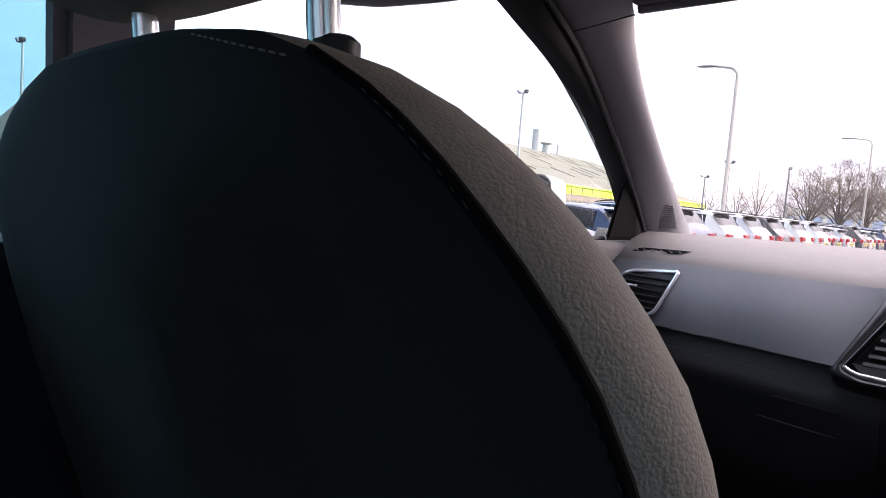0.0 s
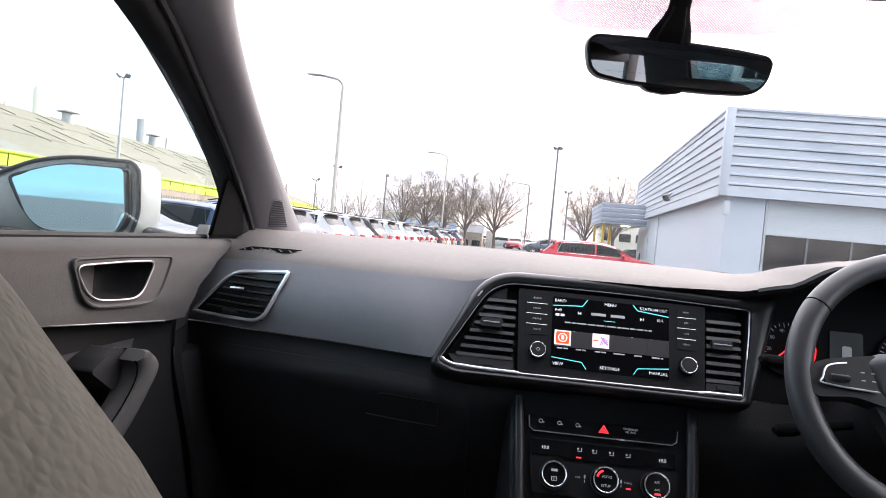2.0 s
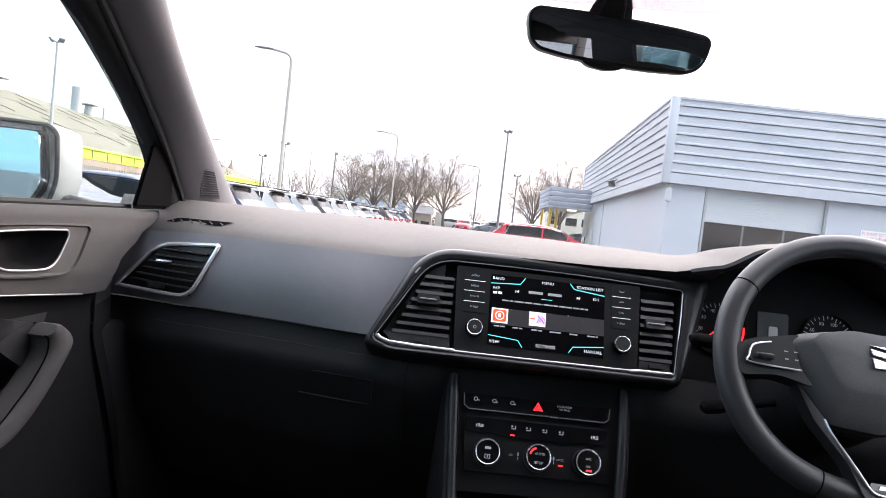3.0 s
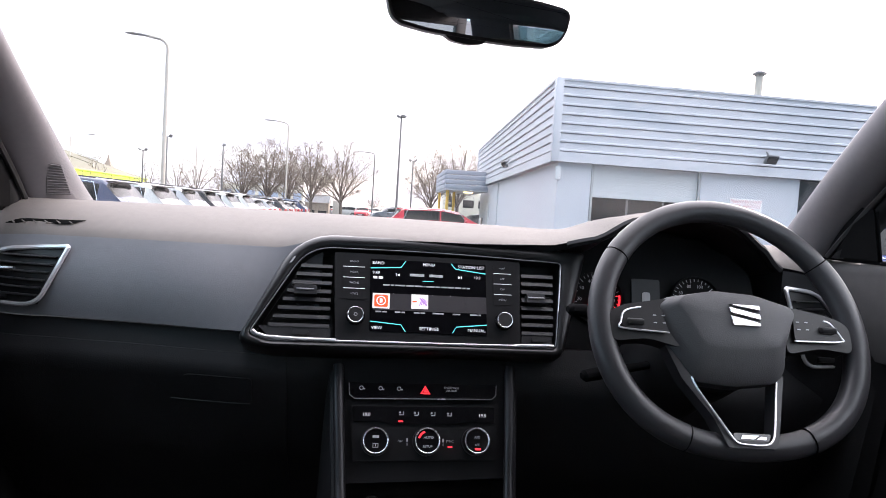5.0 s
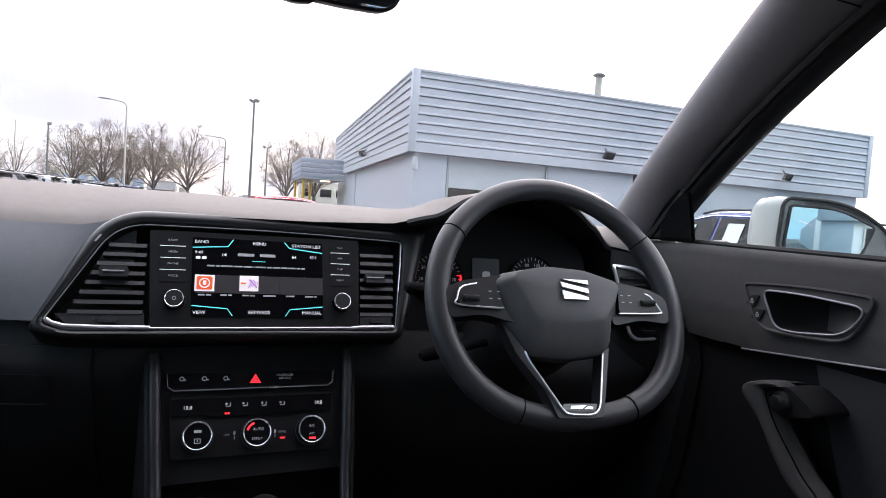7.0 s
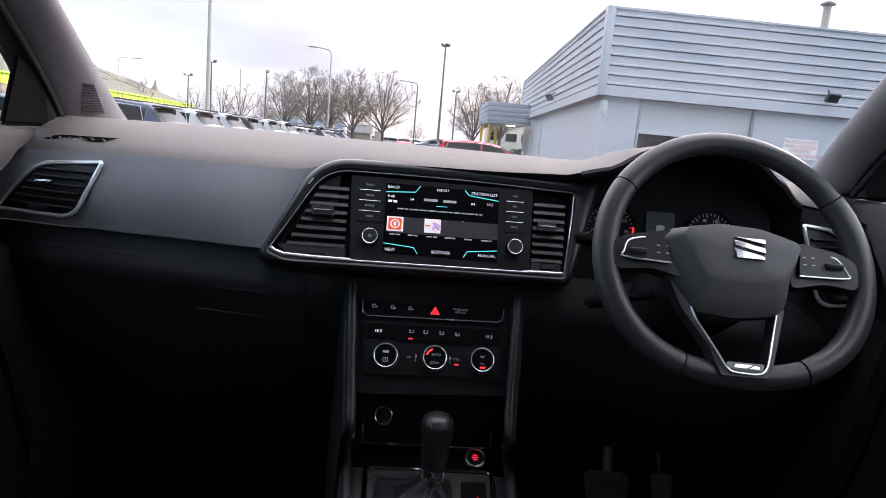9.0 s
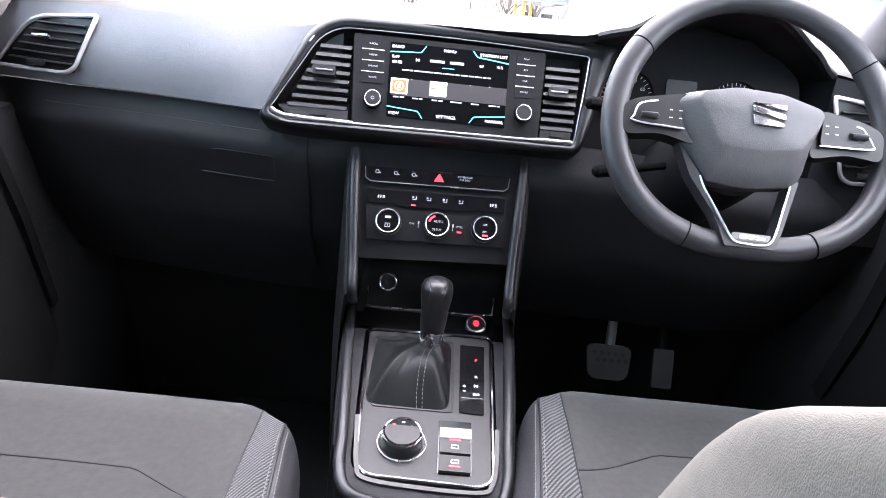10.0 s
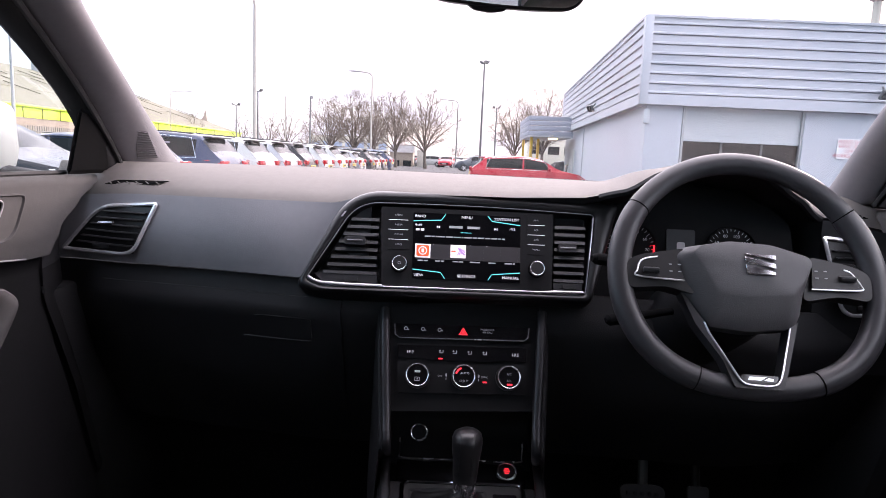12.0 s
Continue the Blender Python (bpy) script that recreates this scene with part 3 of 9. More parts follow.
# inner carcass closes the dash behind the screen and the gauges
bm = bm_new()
add_grid(bm, lambda x, q: Vector((x, 0.075 + 0.085 * (0.215 < x < 0.60), 0.80 + (pad_top(x, 0.0).z - 0.005 - 0.80) * q)), lin(-0.30, 0.79, 60), lin(0, 1, 4), thick=(0, 0.02, 0))
part("carcass", bm, M_LOWER, dash)
# ends of the dash wrap round to meet the doors
DOOR_L = [(0.20, 0.22), (0.70, 0.06), (0.90, -0.022), (0.960, -0.018), (1.008, 0.005), (1.050, 0.060), (1.075, 0.115), (1.100, 0.190)]
DOOR_R = [(0.20, 0.16), (0.70, 0.00), (0.90, -0.028), (0.935, -0.008), (0.973, 0.012), (1.022, 0.053), (1.067, 0.109), (1.082, 0.136), (1.100, 0.170)]
for on in (False, True):
    tab = DOOR_R if on else DOOR_L

    def cheek(q, z, tab=tab, on=on):
        a = Vector((-0.712, curve(tab, z) + 0.004, z))
        b = Vector((-0.77, 0.118 if z > 0.91 else 0.118 + (0.91 - z) * 0.3, z))
        p = a.lerp(b, q)
        p.y += 0.02 * math.sin(math.pi * q)
        return Vector((0.03 - p.x, p.y, p.z)) if on else p
    bm = bm_new()
    add_grid(bm, cheek, lin(0, 1, 8), [0.935, 0.96, 0.98, 1.0, 1.03, 1.06, 1.085])
    part("end_cheek", bm, M_LOWER, dash)
    bm = bm_new()
    add_grid(bm, cheek, lin(0, 1, 8), [0.50, 0.70, 0.80, 0.88, 0.935])
    part("lower_cheek", bm, M_MATTE, dash)

# glovebox lid, slightly proud, with a recessed pull
bm = bm_new()
add_grid(bm, lambda x, s: lower_face(x, 0.12 + 0.72 * s) + Vector((0, -0.004, 0)), lin(-0.665, -0.212, 24), lin(0, 1, 12), thick=(0, 0.006, 0))
lid = part("glovebox_lid", bm, M_LOWER, dash)


def glove_fn(u, v, w=0.0):
    p = lower_face(u, v)
    return p + Vector((0, -0.004 - w, 0))


bm = bm_new()
o = rounded([(-0.360, 0.285), (-0.262, 0.285), (-0.262, 0.385), (-0.388, 0.385)], 0.012)
add_prism(bm, o, glove_fn, 0.0, 0.005)
part("glovebox_handle", bm, M_LOWER, lid, "slim black pull")
bm = bm_new()
add_tube(bm, [glove_fn(-0.385 + 0.12 * i / 10, 0.390, 0.004) for i in range(11)], 0.0008, 6)
part("handle_edge", bm, M_SLAT, lid)


# slanted outlet at the end of the fascia
def vent_fn(x, z, w=0.0):
    s = max(0.0, min(1.0, (curve(E_Z, x) - z) / (curve(E_Z, x) - curve(L_Z, x))))
    p = fascia(x, s)
    return Vector((x, p.y - 0.004 - w, z))


def side_vent(sgn, label):
    cx = 0.015
    quad = [(-0.669, 1.038), (-0.549, 1.049), (-0.587, 0.952), (-0.752, 0.951)]
    if sgn > 0:
        quad = [(0.676, 1.037), (0.600, 1.045), (0.645, 0.906), (0.786, 0.902)]
    (ox, oz), (ix, iz), (jx, jz), (px, pz) = quad

    def fn(u, v, w=0.0):
        a = min(u, 2 * cx - u)
        p = vent_fn(a, v, w)
        return Vector((u, p.y, p.z))
    out = rounded(quad, [0.03, 0.012, 0.03, 0.012], 5)
    bm = bm_new()
    q0 = inset(quad, 0.002)

    def backing(a, b):
        u0, v0 = q0[0][0] + (q0[1][0] - q0[0][0]) * a, q0[0][1] + (q0[1][1] - q0[0][1]) * a
        u1, v1 = q0[3][0] + (q0[2][0] - q0[3][0]) * a, q0[3][1] + (q0[2][1] - q0[3][1]) * a
        return fn(u0 + (u1 - u0) * b, v0 + (v1 - v0) * b, 0.0)
    add_grid(bm, backing, lin(0.03, 0.97, 16), lin(0.02, 0.98, 12))
    v = part("side_vent", bm, M_BLACK, dash, label)
    bm = bm_new()
    add_tube(bm, [fn(a, b, 0.004) for a, b in inset(out, 0.003)], 0.0036, 8, closed=True)
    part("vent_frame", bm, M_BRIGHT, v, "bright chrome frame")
    nsl = 6 if sgn < 0 else 8
    z0 = jz + (0.018 if sgn < 0 else 0.030)
    for k in range(nsl):
        zz = z0 + (oz - (0.010 if sgn < 0 else 0.017) - z0) * k / (nsl - 1)
        xo = px + (ox - px) * (zz - pz) / (oz - pz)
        xi = jx + (ix - jx) * (zz - jz) / (iz - jz)
        d = math.copysign(0.014, xi - xo)
        xl, xr = xo + d * 1.5, xi - d * 0.85
        bm = bm_new()
        add_tube(bm, [fn(xl + (xr - xl) * i / 6, zz, 0.004) for i in range(7)], 0.0045, 6, flat=0.35)
        part("slat", bm, M_SLAT, v)
    m, zm = (ox + ix + jx + px) / 4 + 0.006 * sgn, (oz + jz) / 2 + 0.012
    bm = bm_new()
    add_tube(bm, [fn(m - 0.016, zm, 0.009), fn(m + 0.016, zm + 0.002, 0.009)], 0.003, 6)
    part("vent_tab", bm, M_CHROME, v, "small chrome tab")
    bm = bm_new()
    add_box(bm, fn(m + 0.012 * sgn, jz + 0.014, 0.006), (0.03, 0.008, 0.009), bevel=0.002)
    part("thumb_wheel", bm, M_SLAT, v)
    return v


side_vent(-1, "slanted outlet with chrome frame")
side_vent(1, "slanted outlet with chrome frame beside the wheel")

# side window demister slot on the pad
for sx in (-1, 1):
    cx = 0.015
    bm = bm_new()

    def slot_fn(u, v, w=0.0, sx=sx):
        p = pad_top(u, v) + Vector((0, 0, 0.0022 + w))
        return p if sx < 0 else Vector((0.03 - p.x, p.y, p.z))
    o = rounded([(-0.676, 0.050), (-0.652, 0.092), (-0.548, 0.092), (-0.574, 0.050)], [0.003, 0.012, 0.003, 0.012])
    add_prism(bm, o, slot_fn, 0, 0.0006)
    g = part("demister_slot", bm, M_SAIL, dash)
    for k in range(6):
        u = -0.67 + 0.019 * k
        bm = bm_new()
        add_tube(bm, [slot_fn(u + 0.010, 0.054, 0.0006), slot_fn(u + 0.002, 0.076, 0.0006)], [0.0016, 0.0006], 5)
        part("fin", bm, M_PAD, g)

# fine slots of the windscreen defroster along the far edge of the pad
bm = bm_new()
for k in range(110):
    x = -0.42 + 0.88 * k / 109
    p = pad_top(x, 0.90)
    add_box(bm, p + Vector((0, 0, 0.0006)), (0.0038, 0.014, 0.0012))
part("defroster_grille", bm, M_DOORU, dash)

# instrument hood, inner side and gauges
hood = thing("instrument_cluster", (0.4, 0.1, 0.95), "black instrument binnacle with two round white-numbered gauges behind the wheel", "gauge cluster")
bm = bm_new()
hx = lin(0.215, 0.60, 30)
add_grid(bm, lambda x, s: pad_top(x, 0) + Vector(((0.40 - x) * 0.10 * s, 0.003 + 0.125 * s, -0.006 - 0.03 * s)), hx, [0, 0.3, 0.7, 1.0])
part("hood_lining", bm, M_BLACK, hood)
bm = bm_new()
add_tube(bm, [pad_top(x, 0) + Vector((0, 0.0, -0.004)) for x in hx], 0.006, 6)
part("hood_edge", bm, M_LOWER, hood)
CL = plane_fn((0.385, 0.10, 1.0), (1, 0, 0), (0, 0.25, 1))
bm = bm_new()
add_prism(bm, rounded([(-0.17, -0.09), (0.20, -0.09), (0.185, 0.06), (0.11, 0.115), (-0.08, 0.115), (-0.155, 0.06)], 0.02), CL, -0.01, 0.0)
part("gauge_panel", bm, M_MATTE, hood)
for gx, nums, redline in ((-0.0955, "rev", True), (0.0810, "speed", False)):
    bm = bm_new()
    add_frame(bm, ellipse(gx, 0.004, 0.0455), ellipse(gx, 0.004, 0.0435), CL, 0.0, 0.008)
    g = part("gauge", bm, M_MATTE, hood, "round gauge with white numbers")
    for k in range(27):
        a = radians(225 - k * 10.4)
        L = 0.0075 if k % 3 == 0 else 0.0045
        stroke("tick", CL, [(gx + 0.0415 * math.cos(a), 0.004 + 0.0415 * math.sin(a)), (gx + (0.0415 - L) * math.cos(a), 0.004 + (0.0415 - L) * math.sin(a))], 0.001, 0.0009, M_RED_T if redline and k > 20 else M_DIMW_T, g)
    lab = [10, 20, 30, 40, 50, 60, 70, 80] if redline else [20, 40, 60, 80, 100, 120, 140, 160]
    for k, q in enumerate(lab):
        a = radians(225 - k * 38.6)
        lettering("number", str(q), 0.0082, CL, gx + 0.0295 * math.cos(a), 0.004 + 0.0295 * math.sin(a), 0.001, M_DIMW_T, g)
    if redline:
        bm = bm_new()
        arc = [(gx + 0.0415 * math.cos(radians(8 - 5 * k)), 0.004 + 0.0415 * math.sin(radians(8 - 5 * k))) for k in range(10)]
        stroke("red_arc", CL, arc, 0.0008, 0.003, M_RED_T, g)
        bm.free()
    a = radians(222)
    stroke("needle", CL, [(gx, 0.004), (gx + 0.037 * math.cos(a), 0.004 + 0.037 * math.sin(a))], 0.004, 0.002, M_RED_T, g)
bm = bm_new()
add_prism(bm, rounded(rect(-0.008, 0.012, 0.050, 0.056), 0.004), CL, 0.001, 0.003)
cd = part("info_display", bm, M_SLAT, hood)
bm = bm_new()
add_prism(bm, rounded(rect(-0.008, 0.006, 0.014, 0.022), 0.004), CL, 0.0035, 0.005)
part("car_symbol", bm, M_DIM_T, cd)

# windscreen, pillars, roof, doors' upper frames
A_IN = [(-0.655, 0.40, 1.100), (-0.655, 0.33, 1.142), (-0.638, 0.16, 1.238), (-0.603, -0.04, 1.338), (-0.571, -0.17, 1.407), (-0.543, -0.245, 1.449), (-0.520, -0.34, 1.490)]
A_MID = [(-0.690, 0.20, 1.098), (-0.688, 0.15, 1.150), (-0.672, 0.03, 1.238), (-0.640, -0.14, 1.325), (-0.612, -0.27, 1.378), (-0.592, -0.38, 1.412), (-0.578, -0.46, 1.438)]
A_OUT = [(-0.70, 0.145, 1.095), (-0.698, 0.075, 1.195), (-0.680, -0.035, 1.262), (-0.650, -0.18, 1.322), (-0.622, -0.308, 1.362), (-0.602, -0.435, 1.392), (-0.592, -0.502, 1.408)]
R_IN = [(-0.684, 0.29, 1.100), (-0.672, 0.217, 1.150), (-0.650, 0.095, 1.240), (-0.630, -0.024, 1.323), (-0.596, -0.155, 1.390), (-0.570, -0.262, 1.442), (-0.555, -0.345, 1.478)]
R_OUT = [(-0.70, 0.085, 1.095), (-0.700, 0.009, 1.168), (-0.683, -0.085, 1.228), (-0.660, -0.192, 1.287), (-0.630, -0.315, 1.343), (-0.602, -0.435, 1.392), (-0.592, -0.502, 1.408)]


R_MID = [tuple(a + (b - a) * 0.62 for a, b in zip(p, q)) for p, q in zip(A_MID, R_OUT)]


def mirror_x(p, on):
    return Vector((0.03 - p[0], p[1], p[2])) if on else Vector(p)


def smooth_line(pts, n):
    pts = [Vector(p) for p in pts]
    out = []
    k = len(pts) - 1
    for i in range(n):
        t = i / (n - 1) * k
        j = min(int(t), k - 1)
        f = t - j
        p0, p1, p2, p3 = pts[max(j - 1, 0)], pts[j], pts[j + 1], pts[min(j + 2, k)]
        out.append(0.5 * ((2 * p1) + (p2 - p0) * f + (2 * p0 - 5 * p1 + 4 * p2 - p3) * f * f + (3 * p1 - p0 - 3 * p2 + p3) * f ** 3))
    return out


def ribbon(bm, la, lb, bulge, out, n=6):
    """A rounded strip between two lines, bulging towards the cabin, closed behind."""
    rings = []
    for a, b in zip(la, lb):
        m = (a + b) / 2
        inw = Vector((0.0 - m.x, -0.35 * abs(m.x), 0)).normalized()
        ring = []
        for i in range(n + 1):
            t = i / n
            ring.append(a.lerp(b, t) + inw * bulge * math.sin(math.pi * t) ** 0.7)
        ring.append(b - inw * out)
        ring.append(a - inw * out)
        rings.append(ring)
    add_loft(bm, rings)


for on, nm, lb in ((False, "a_pillar_left", "dark grey plastic windscreen pillar trim with a speaker grille"), (True, "a_pillar_right", "dark grey plastic windscreen pillar trim beside the driver")):
    la = [mirror_x(p, on) for p in smooth_line(R_IN if on else A_IN, 21)]
    lm = [mirror_x(p, on) for p in smooth_line(R_MID if on else A_MID, 21)]
    lo = [mirror_x(p, on) for p in smooth_line(R_OUT if on else A_OUT, 21)]
    bm = bm_new()
    ribbon(bm, la, lm, 0.034, 0.02, 10)
    pil = solid(nm, bm, M_PILLAR, lb, "pillar", "structure", sharp=60)
    # tweeter grille on the foot of the pillar: fine curved ribs
    inw = Vector(((1 if not on else -1) * 0.93, -0.35, 0.1)).normalized()
    base = [la[1].lerp(lm[1], 0.22), la[1].lerp(lm[1], 0.62), la[3].lerp(lm[3], 0.60), la[3].lerp(lm[3], 0.25)]
    if not on:
        base = [Vector(p) - inw * 0.0165 for p in ((-0.640, 0.243, 1.122), (-0.666, 0.211, 1.119), (-0.646, 0.172, 1.174), (-0.632, 0.187, 1.172))]
    bm = bm_new()
    add_loft(bm, [[b + inw * 0.0205 for b in base], [b + inw * 0.0170 for b in base]])
    gr = part("speaker_grille", bm, M_PILLAR, pil)
    for k in range(12):
        t = (k + 0.5) / 12
        bm = bm_new()
        a0, a1 = base[0].lerp(base[3], t), base[1].lerp(base[2], t)
        add_tube(bm, [a0.lerp(a1, q / 5) + inw * (0.0207 + 0.0012 * math.sin(math.pi * q / 5)) for q in range(6)], 0.0012, 4)
        part("rib", bm, M_PILLAR, gr)
    # joint where the trim meets the header
    inj = Vector(((1 if not on else -1), -0.35, 0)).normalized()
    bm = bm_new()
    add_tube(bm, [la[16].lerp(lm[15], q / 9) + inj * (0.034 * math.sin(math.pi * q / 9) ** 0.7 + 0.0002) for q in range(10)], 0.0012, 5)
    part("trim_joint", bm, M_SAIL, pil)
    bm = bm_new()
    ribbon(bm, lm, lo, 0.012, 0.02, 4)
    part("window_frame", bm, M_MATTE, pil, "black door window frame")
    bm = bm_new()
    add_tube(bm, [p + inw * 0.012 for p in [a.lerp(b, 0.12) for a, b in zip(lm, lo)]], 0.005, 6)
    part("rubber_seal", bm, M_RUBBER, pil, "black rubber door seal")

# sail panels in the front corner of the side windows
for on in (False, True):
    sf = 0.032 if on else 0.0
    q = [mirror_x(p, on) for p in ((-0.70, 0.035 - sf, 1.092), (-0.70, 0.20, 1.092), (-0.685, 0.13 - sf, 1.20), (-0.69, 0.06 - 1.5 * sf, 1.205 - sf * 0.6))]
    inx = -0.010 if on else 0.010
    bm = bm_new()
    add_loft(bm, [q, [p + Vector((inx, -0.004, 0)) for p in q]])
    bmesh.ops.bevel(bm, geom=list(bm.edges), offset=0.006, segments=2, affect="EDGES")
    solid("mirror_sail_panel", bm, M_SAIL, "black triangular panel at the foot of the side window", "panel", "structure")

bm = bm_new()


def roof_fn(u, s):
    y = -0.25 - 2.15 * s
    z = 1.447 + 0.055 * math.sin(math.pi * min(1, s * 1.15)) ** 0.6 - 0.02 * s
    xx = (0.548 + 0.05 * min(1, s * 8)) * u
    return Vector((xx + 0.015, y, z - 0.05 * abs(u) ** 4 * min(1, s * 10)))


add_grid(bm, roof_fn, lin(-1, 1, 25), [0, 0.01, 0.03, 0.06, 0.1, 0.15, 0.22, 0.3, 0.45, 0.6, 0.8, 1.0], thick=(0, 0, 0.04))
solid("ceiling", bm, M_LINER, "dark grey cloth headliner of the car", "ceiling", "structure")
bm = bm_new()
hl = [roof_fn(u, 0) + Vector((0, 0.006, -0.002)) for u in lin(-1, 1, 20)]
add_tube(bm, hl, 0.008, 6)
solid("windscreen_header_trim", bm, M_LINER, "dark cloth-covered edge above the windscreen", "trim", "structure")
for on in (False, True):
    pts = smooth_line([mirror_x(p, on) for p in ((-0.585, -0.34, 1.462), (-0.596, -0.43, 1.450), (-0.598, -0.50, 1.437), (-0.60, -0.546, 1.415), (-0.60, -0.631, 1.385), (-0.60, -0.71, 1.362), (-0.60, -0.82, 1.348), (-0.60, -0.97, 1.368), (-0.60, -1.15, 1.396), (-0.60, -1.4, 1.400), (-0.60, -2.0, 1.40), (-0.59, -2.35, 1.40))], 36)
    bm = bm_new()
    add_tube(bm, pts, 0.03, 10, flat=1.0)
    add_tube(bm, [p + Vector(((0.05 if not on else -0.05), 0, 0.035)) for p in pts], 0.05, 8)
    solid("roof_side_rail", bm, M_LINER, "dark headliner rail above the side windows", "trim", "structure")

bm = bm_new()


def screen_fn(u, s):
    bot = Vector((0.015 + 0.725 * u, far_y(0.665 * u) - 0.01 - 0.03 * abs(u) ** 4, 1.098))
    top = Vector((0.015 + 0.615 * u, -0.25, 1.452))
    p = bot.lerp(top, s)
    p += Vector((0, 0.03, 0.012)) * math.sin(math.pi * s)
    return p


add_grid(bm, screen_fn, lin(-1, 1, 17), lin(0, 1, 9), thick=(0, 0.004, 0.002))
ws = solid("window_1", bm, M_GLASS, "curved clear windscreen glass of the car", "windscreen", "structure")
ws.visible_shadow = False
bm = bm_new()
FR = rounded([(-0.170, 0.995), (-0.125, 0.895), (0.150, 0.895), (0.200, 0.995)], [0.0, 0.05, 0.05, 0.0], 6)
add_prism(bm, FR, lambda u, v, w=0.0: screen_fn((u - 0.015) / 0.62, v) + Vector((0, -0.004 - w, 0)), 0, 0.0003)
fr = part("dotted_shade_band", bm, M_FRIT, ws, "printed dot band behind the mirror")
fr.visible_shadow = False
bm = bm_new()
add_tube(bm, [screen_fn(u, 0.0) + Vector((0, -0.006, 0.004)) for u in lin(-1, 1, 24)], 0.005, 6)
part("black_edge", bm, M_RUBBER, ws)

# rear of the cabin: floor, sides, bench and tailgate, to close the place
bm = bm_new()
add_box(bm, (0.015, -0.95, 0.06), (1.46, 3.0, 0.06), bevel=0.01)
solid("floor", bm, M_CARPET, "black carpeted car floor", "floor", "structure")
bm = bm_new()
add_grid(bm, lambda x, s: Vector((x, 0.16 + 0.34 * (1 - s) ** 0.7, 0.09 + 0.9 * s)), lin(-0.73, 0.76, 6), lin(0, 1, 8), thick=(0, 0.03, 0))
solid("wall_bulkhead", bm, M_CARPET, "black carpeted bulkhead of the footwells", "bulkhead", "structure")
for on in (False, True):
    for y0, y1 in ((-0.955, -0.865), (-2.02, -1.56)):
        q0 = [mirror_x(p, on) for p in ((-0.70, y1, 1.09), (-0.70, y0, 1.09), (-0.665, y0, 1.09), (-0.665, y1, 1.09))]
        q1 = [mirror_x(p, on) for p in ((-0.625, y1 - 0.03, 1.40), (-0.625, y0 - 0.03, 1.40), (-0.585, y0 - 0.03, 1.40), (-0.585, y1 - 0.03, 1.40))]
        bm = bm_new()
        add_loft(bm, [q0, q1])
        bmesh.ops.bevel(bm, geom=list(bm.edges), offset=0.01, segments=2, affect="EDGES")
        solid("door_pillar_post", bm, M_LINER, "dark trim of the post between the side windows", "pillar", "structure")
    bm = bm_new()
    add_box(bm, mirror_x((-0.71, -1.62, 0.59), on), (0.06, 1.5, 1.0), bevel=0.015)
    solid("wall_rear_left" if not on else "wall_rear_right", bm, M_LOWER, "black rear door panel", "door panel", "structure")
    bm = bm_new()
    g0 = [mirror_x(p, on) for p in ((-0.70, -0.94, 1.09), (-0.70, -1.58, 1.09), (-0.625, -1.60, 1.37), (-0.625, -0.97, 1.37))]
    add_loft(bm, [g0, [p + Vector((0.004, 0, 0)) for p in g0]])
    gl = solid("window_3" if not on else "window_5", bm, M_PRIVACY, "green-tinted rear side window pane", "window", "structure")
bm = bm_new()
add_box(bm, (0.015, -2.42, 0.58), (1.46, 0.06, 1.0), bevel=0.01)
add_box(bm, (-0.665, -2.40, 1.25), (0.05, 0.06, 0.36), bevel=0.01)
add_box(bm, (0.695, -2.40, 1.25), (0.05, 0.06, 0.36), bevel=0.01)
add_box(bm, (0.015, -2.38, 1.39), (1.3, 0.08, 0.11), bevel=0.01)
solid("wall_tailgate", bm, M_LOWER, "black tailgate lining with a window opening", "tailgate", "structure")
bm = bm_new()
add_box(bm, (0.015, -2.40, 1.23), (1.30, 0.005, 0.32))
solid("window_6", bm, M_SIDEGL, "clear tailgate window pane", "window", "structure")
bench = thing("rear_bench", (0.015, -1.75, 0.1), "black rear bench seat", "seat")
bm = bm_new()
add_box(bm, (0.015, -1.6, 0.45), (1.3, 0.55, 0.2), bevel=0.05, seg=3)
part("bench_cushion", bm, M_SUEDE, bench)
bm = bm_new()
add_box(bm, (0.015, -1.98, 0.75), (1.3, 0.16, 0.62), pose(0, 0, 0), bevel=0.05, seg=3)
part("bench_backrest", bm, M_SUEDE, bench)

# ---- infotainment unit ----
S = plane_fn((0, 0.005, 0.97), (1, 0.055, 0), (0, 0.45, 1))
unit = thing("infotainment_unit", (0, 0.0, 0.93), "wide black centre screen unit with chrome-edged surround and two air vents", "car stereo")
DARK = rounded([(-0.282, -0.044), (-0.205, 0.1275), (0.02, 0.1300), (0.258, 0.1215), (0.204, -0.056), (-0.245, -0.054)], [0.015, 0.06, 0.09, 0.012, 0.012, 0.035], 8)
CH = rounded([(-0.264, -0.0315), (-0.189, 0.1045), (0.02, 0.1058), (0.2125, 0.0985), (0.194, -0.0415), (-0.238, -0.0415)], [0.008, 0.04, 0.09, 0.008, 0.008, 0.03], 8)
bm = bm_new()
rolled = [(DARK, DARK, 0.0, -0.05), (DARK, DARK, 0.0, 0.0), (DARK, CH, 0.22, 0.007), (DARK, CH, 0.5, 0.0095), (DARK, CH, 0.82, 0.0080), (CH, CH, 0.0, 0.0035), (CH, CH, 0.0, -0.05)]
add_loft(bm, [[S(a[0] + (b[0] - a[0]) * k, a[1] + (b[1] - a[1]) * k, w) for a, b in zip(p, q)] for p, q, k, w in rolled], caps=False)
part("surround", bm, M_SATINB, unit, "satin black rolled surround", sharp=50)
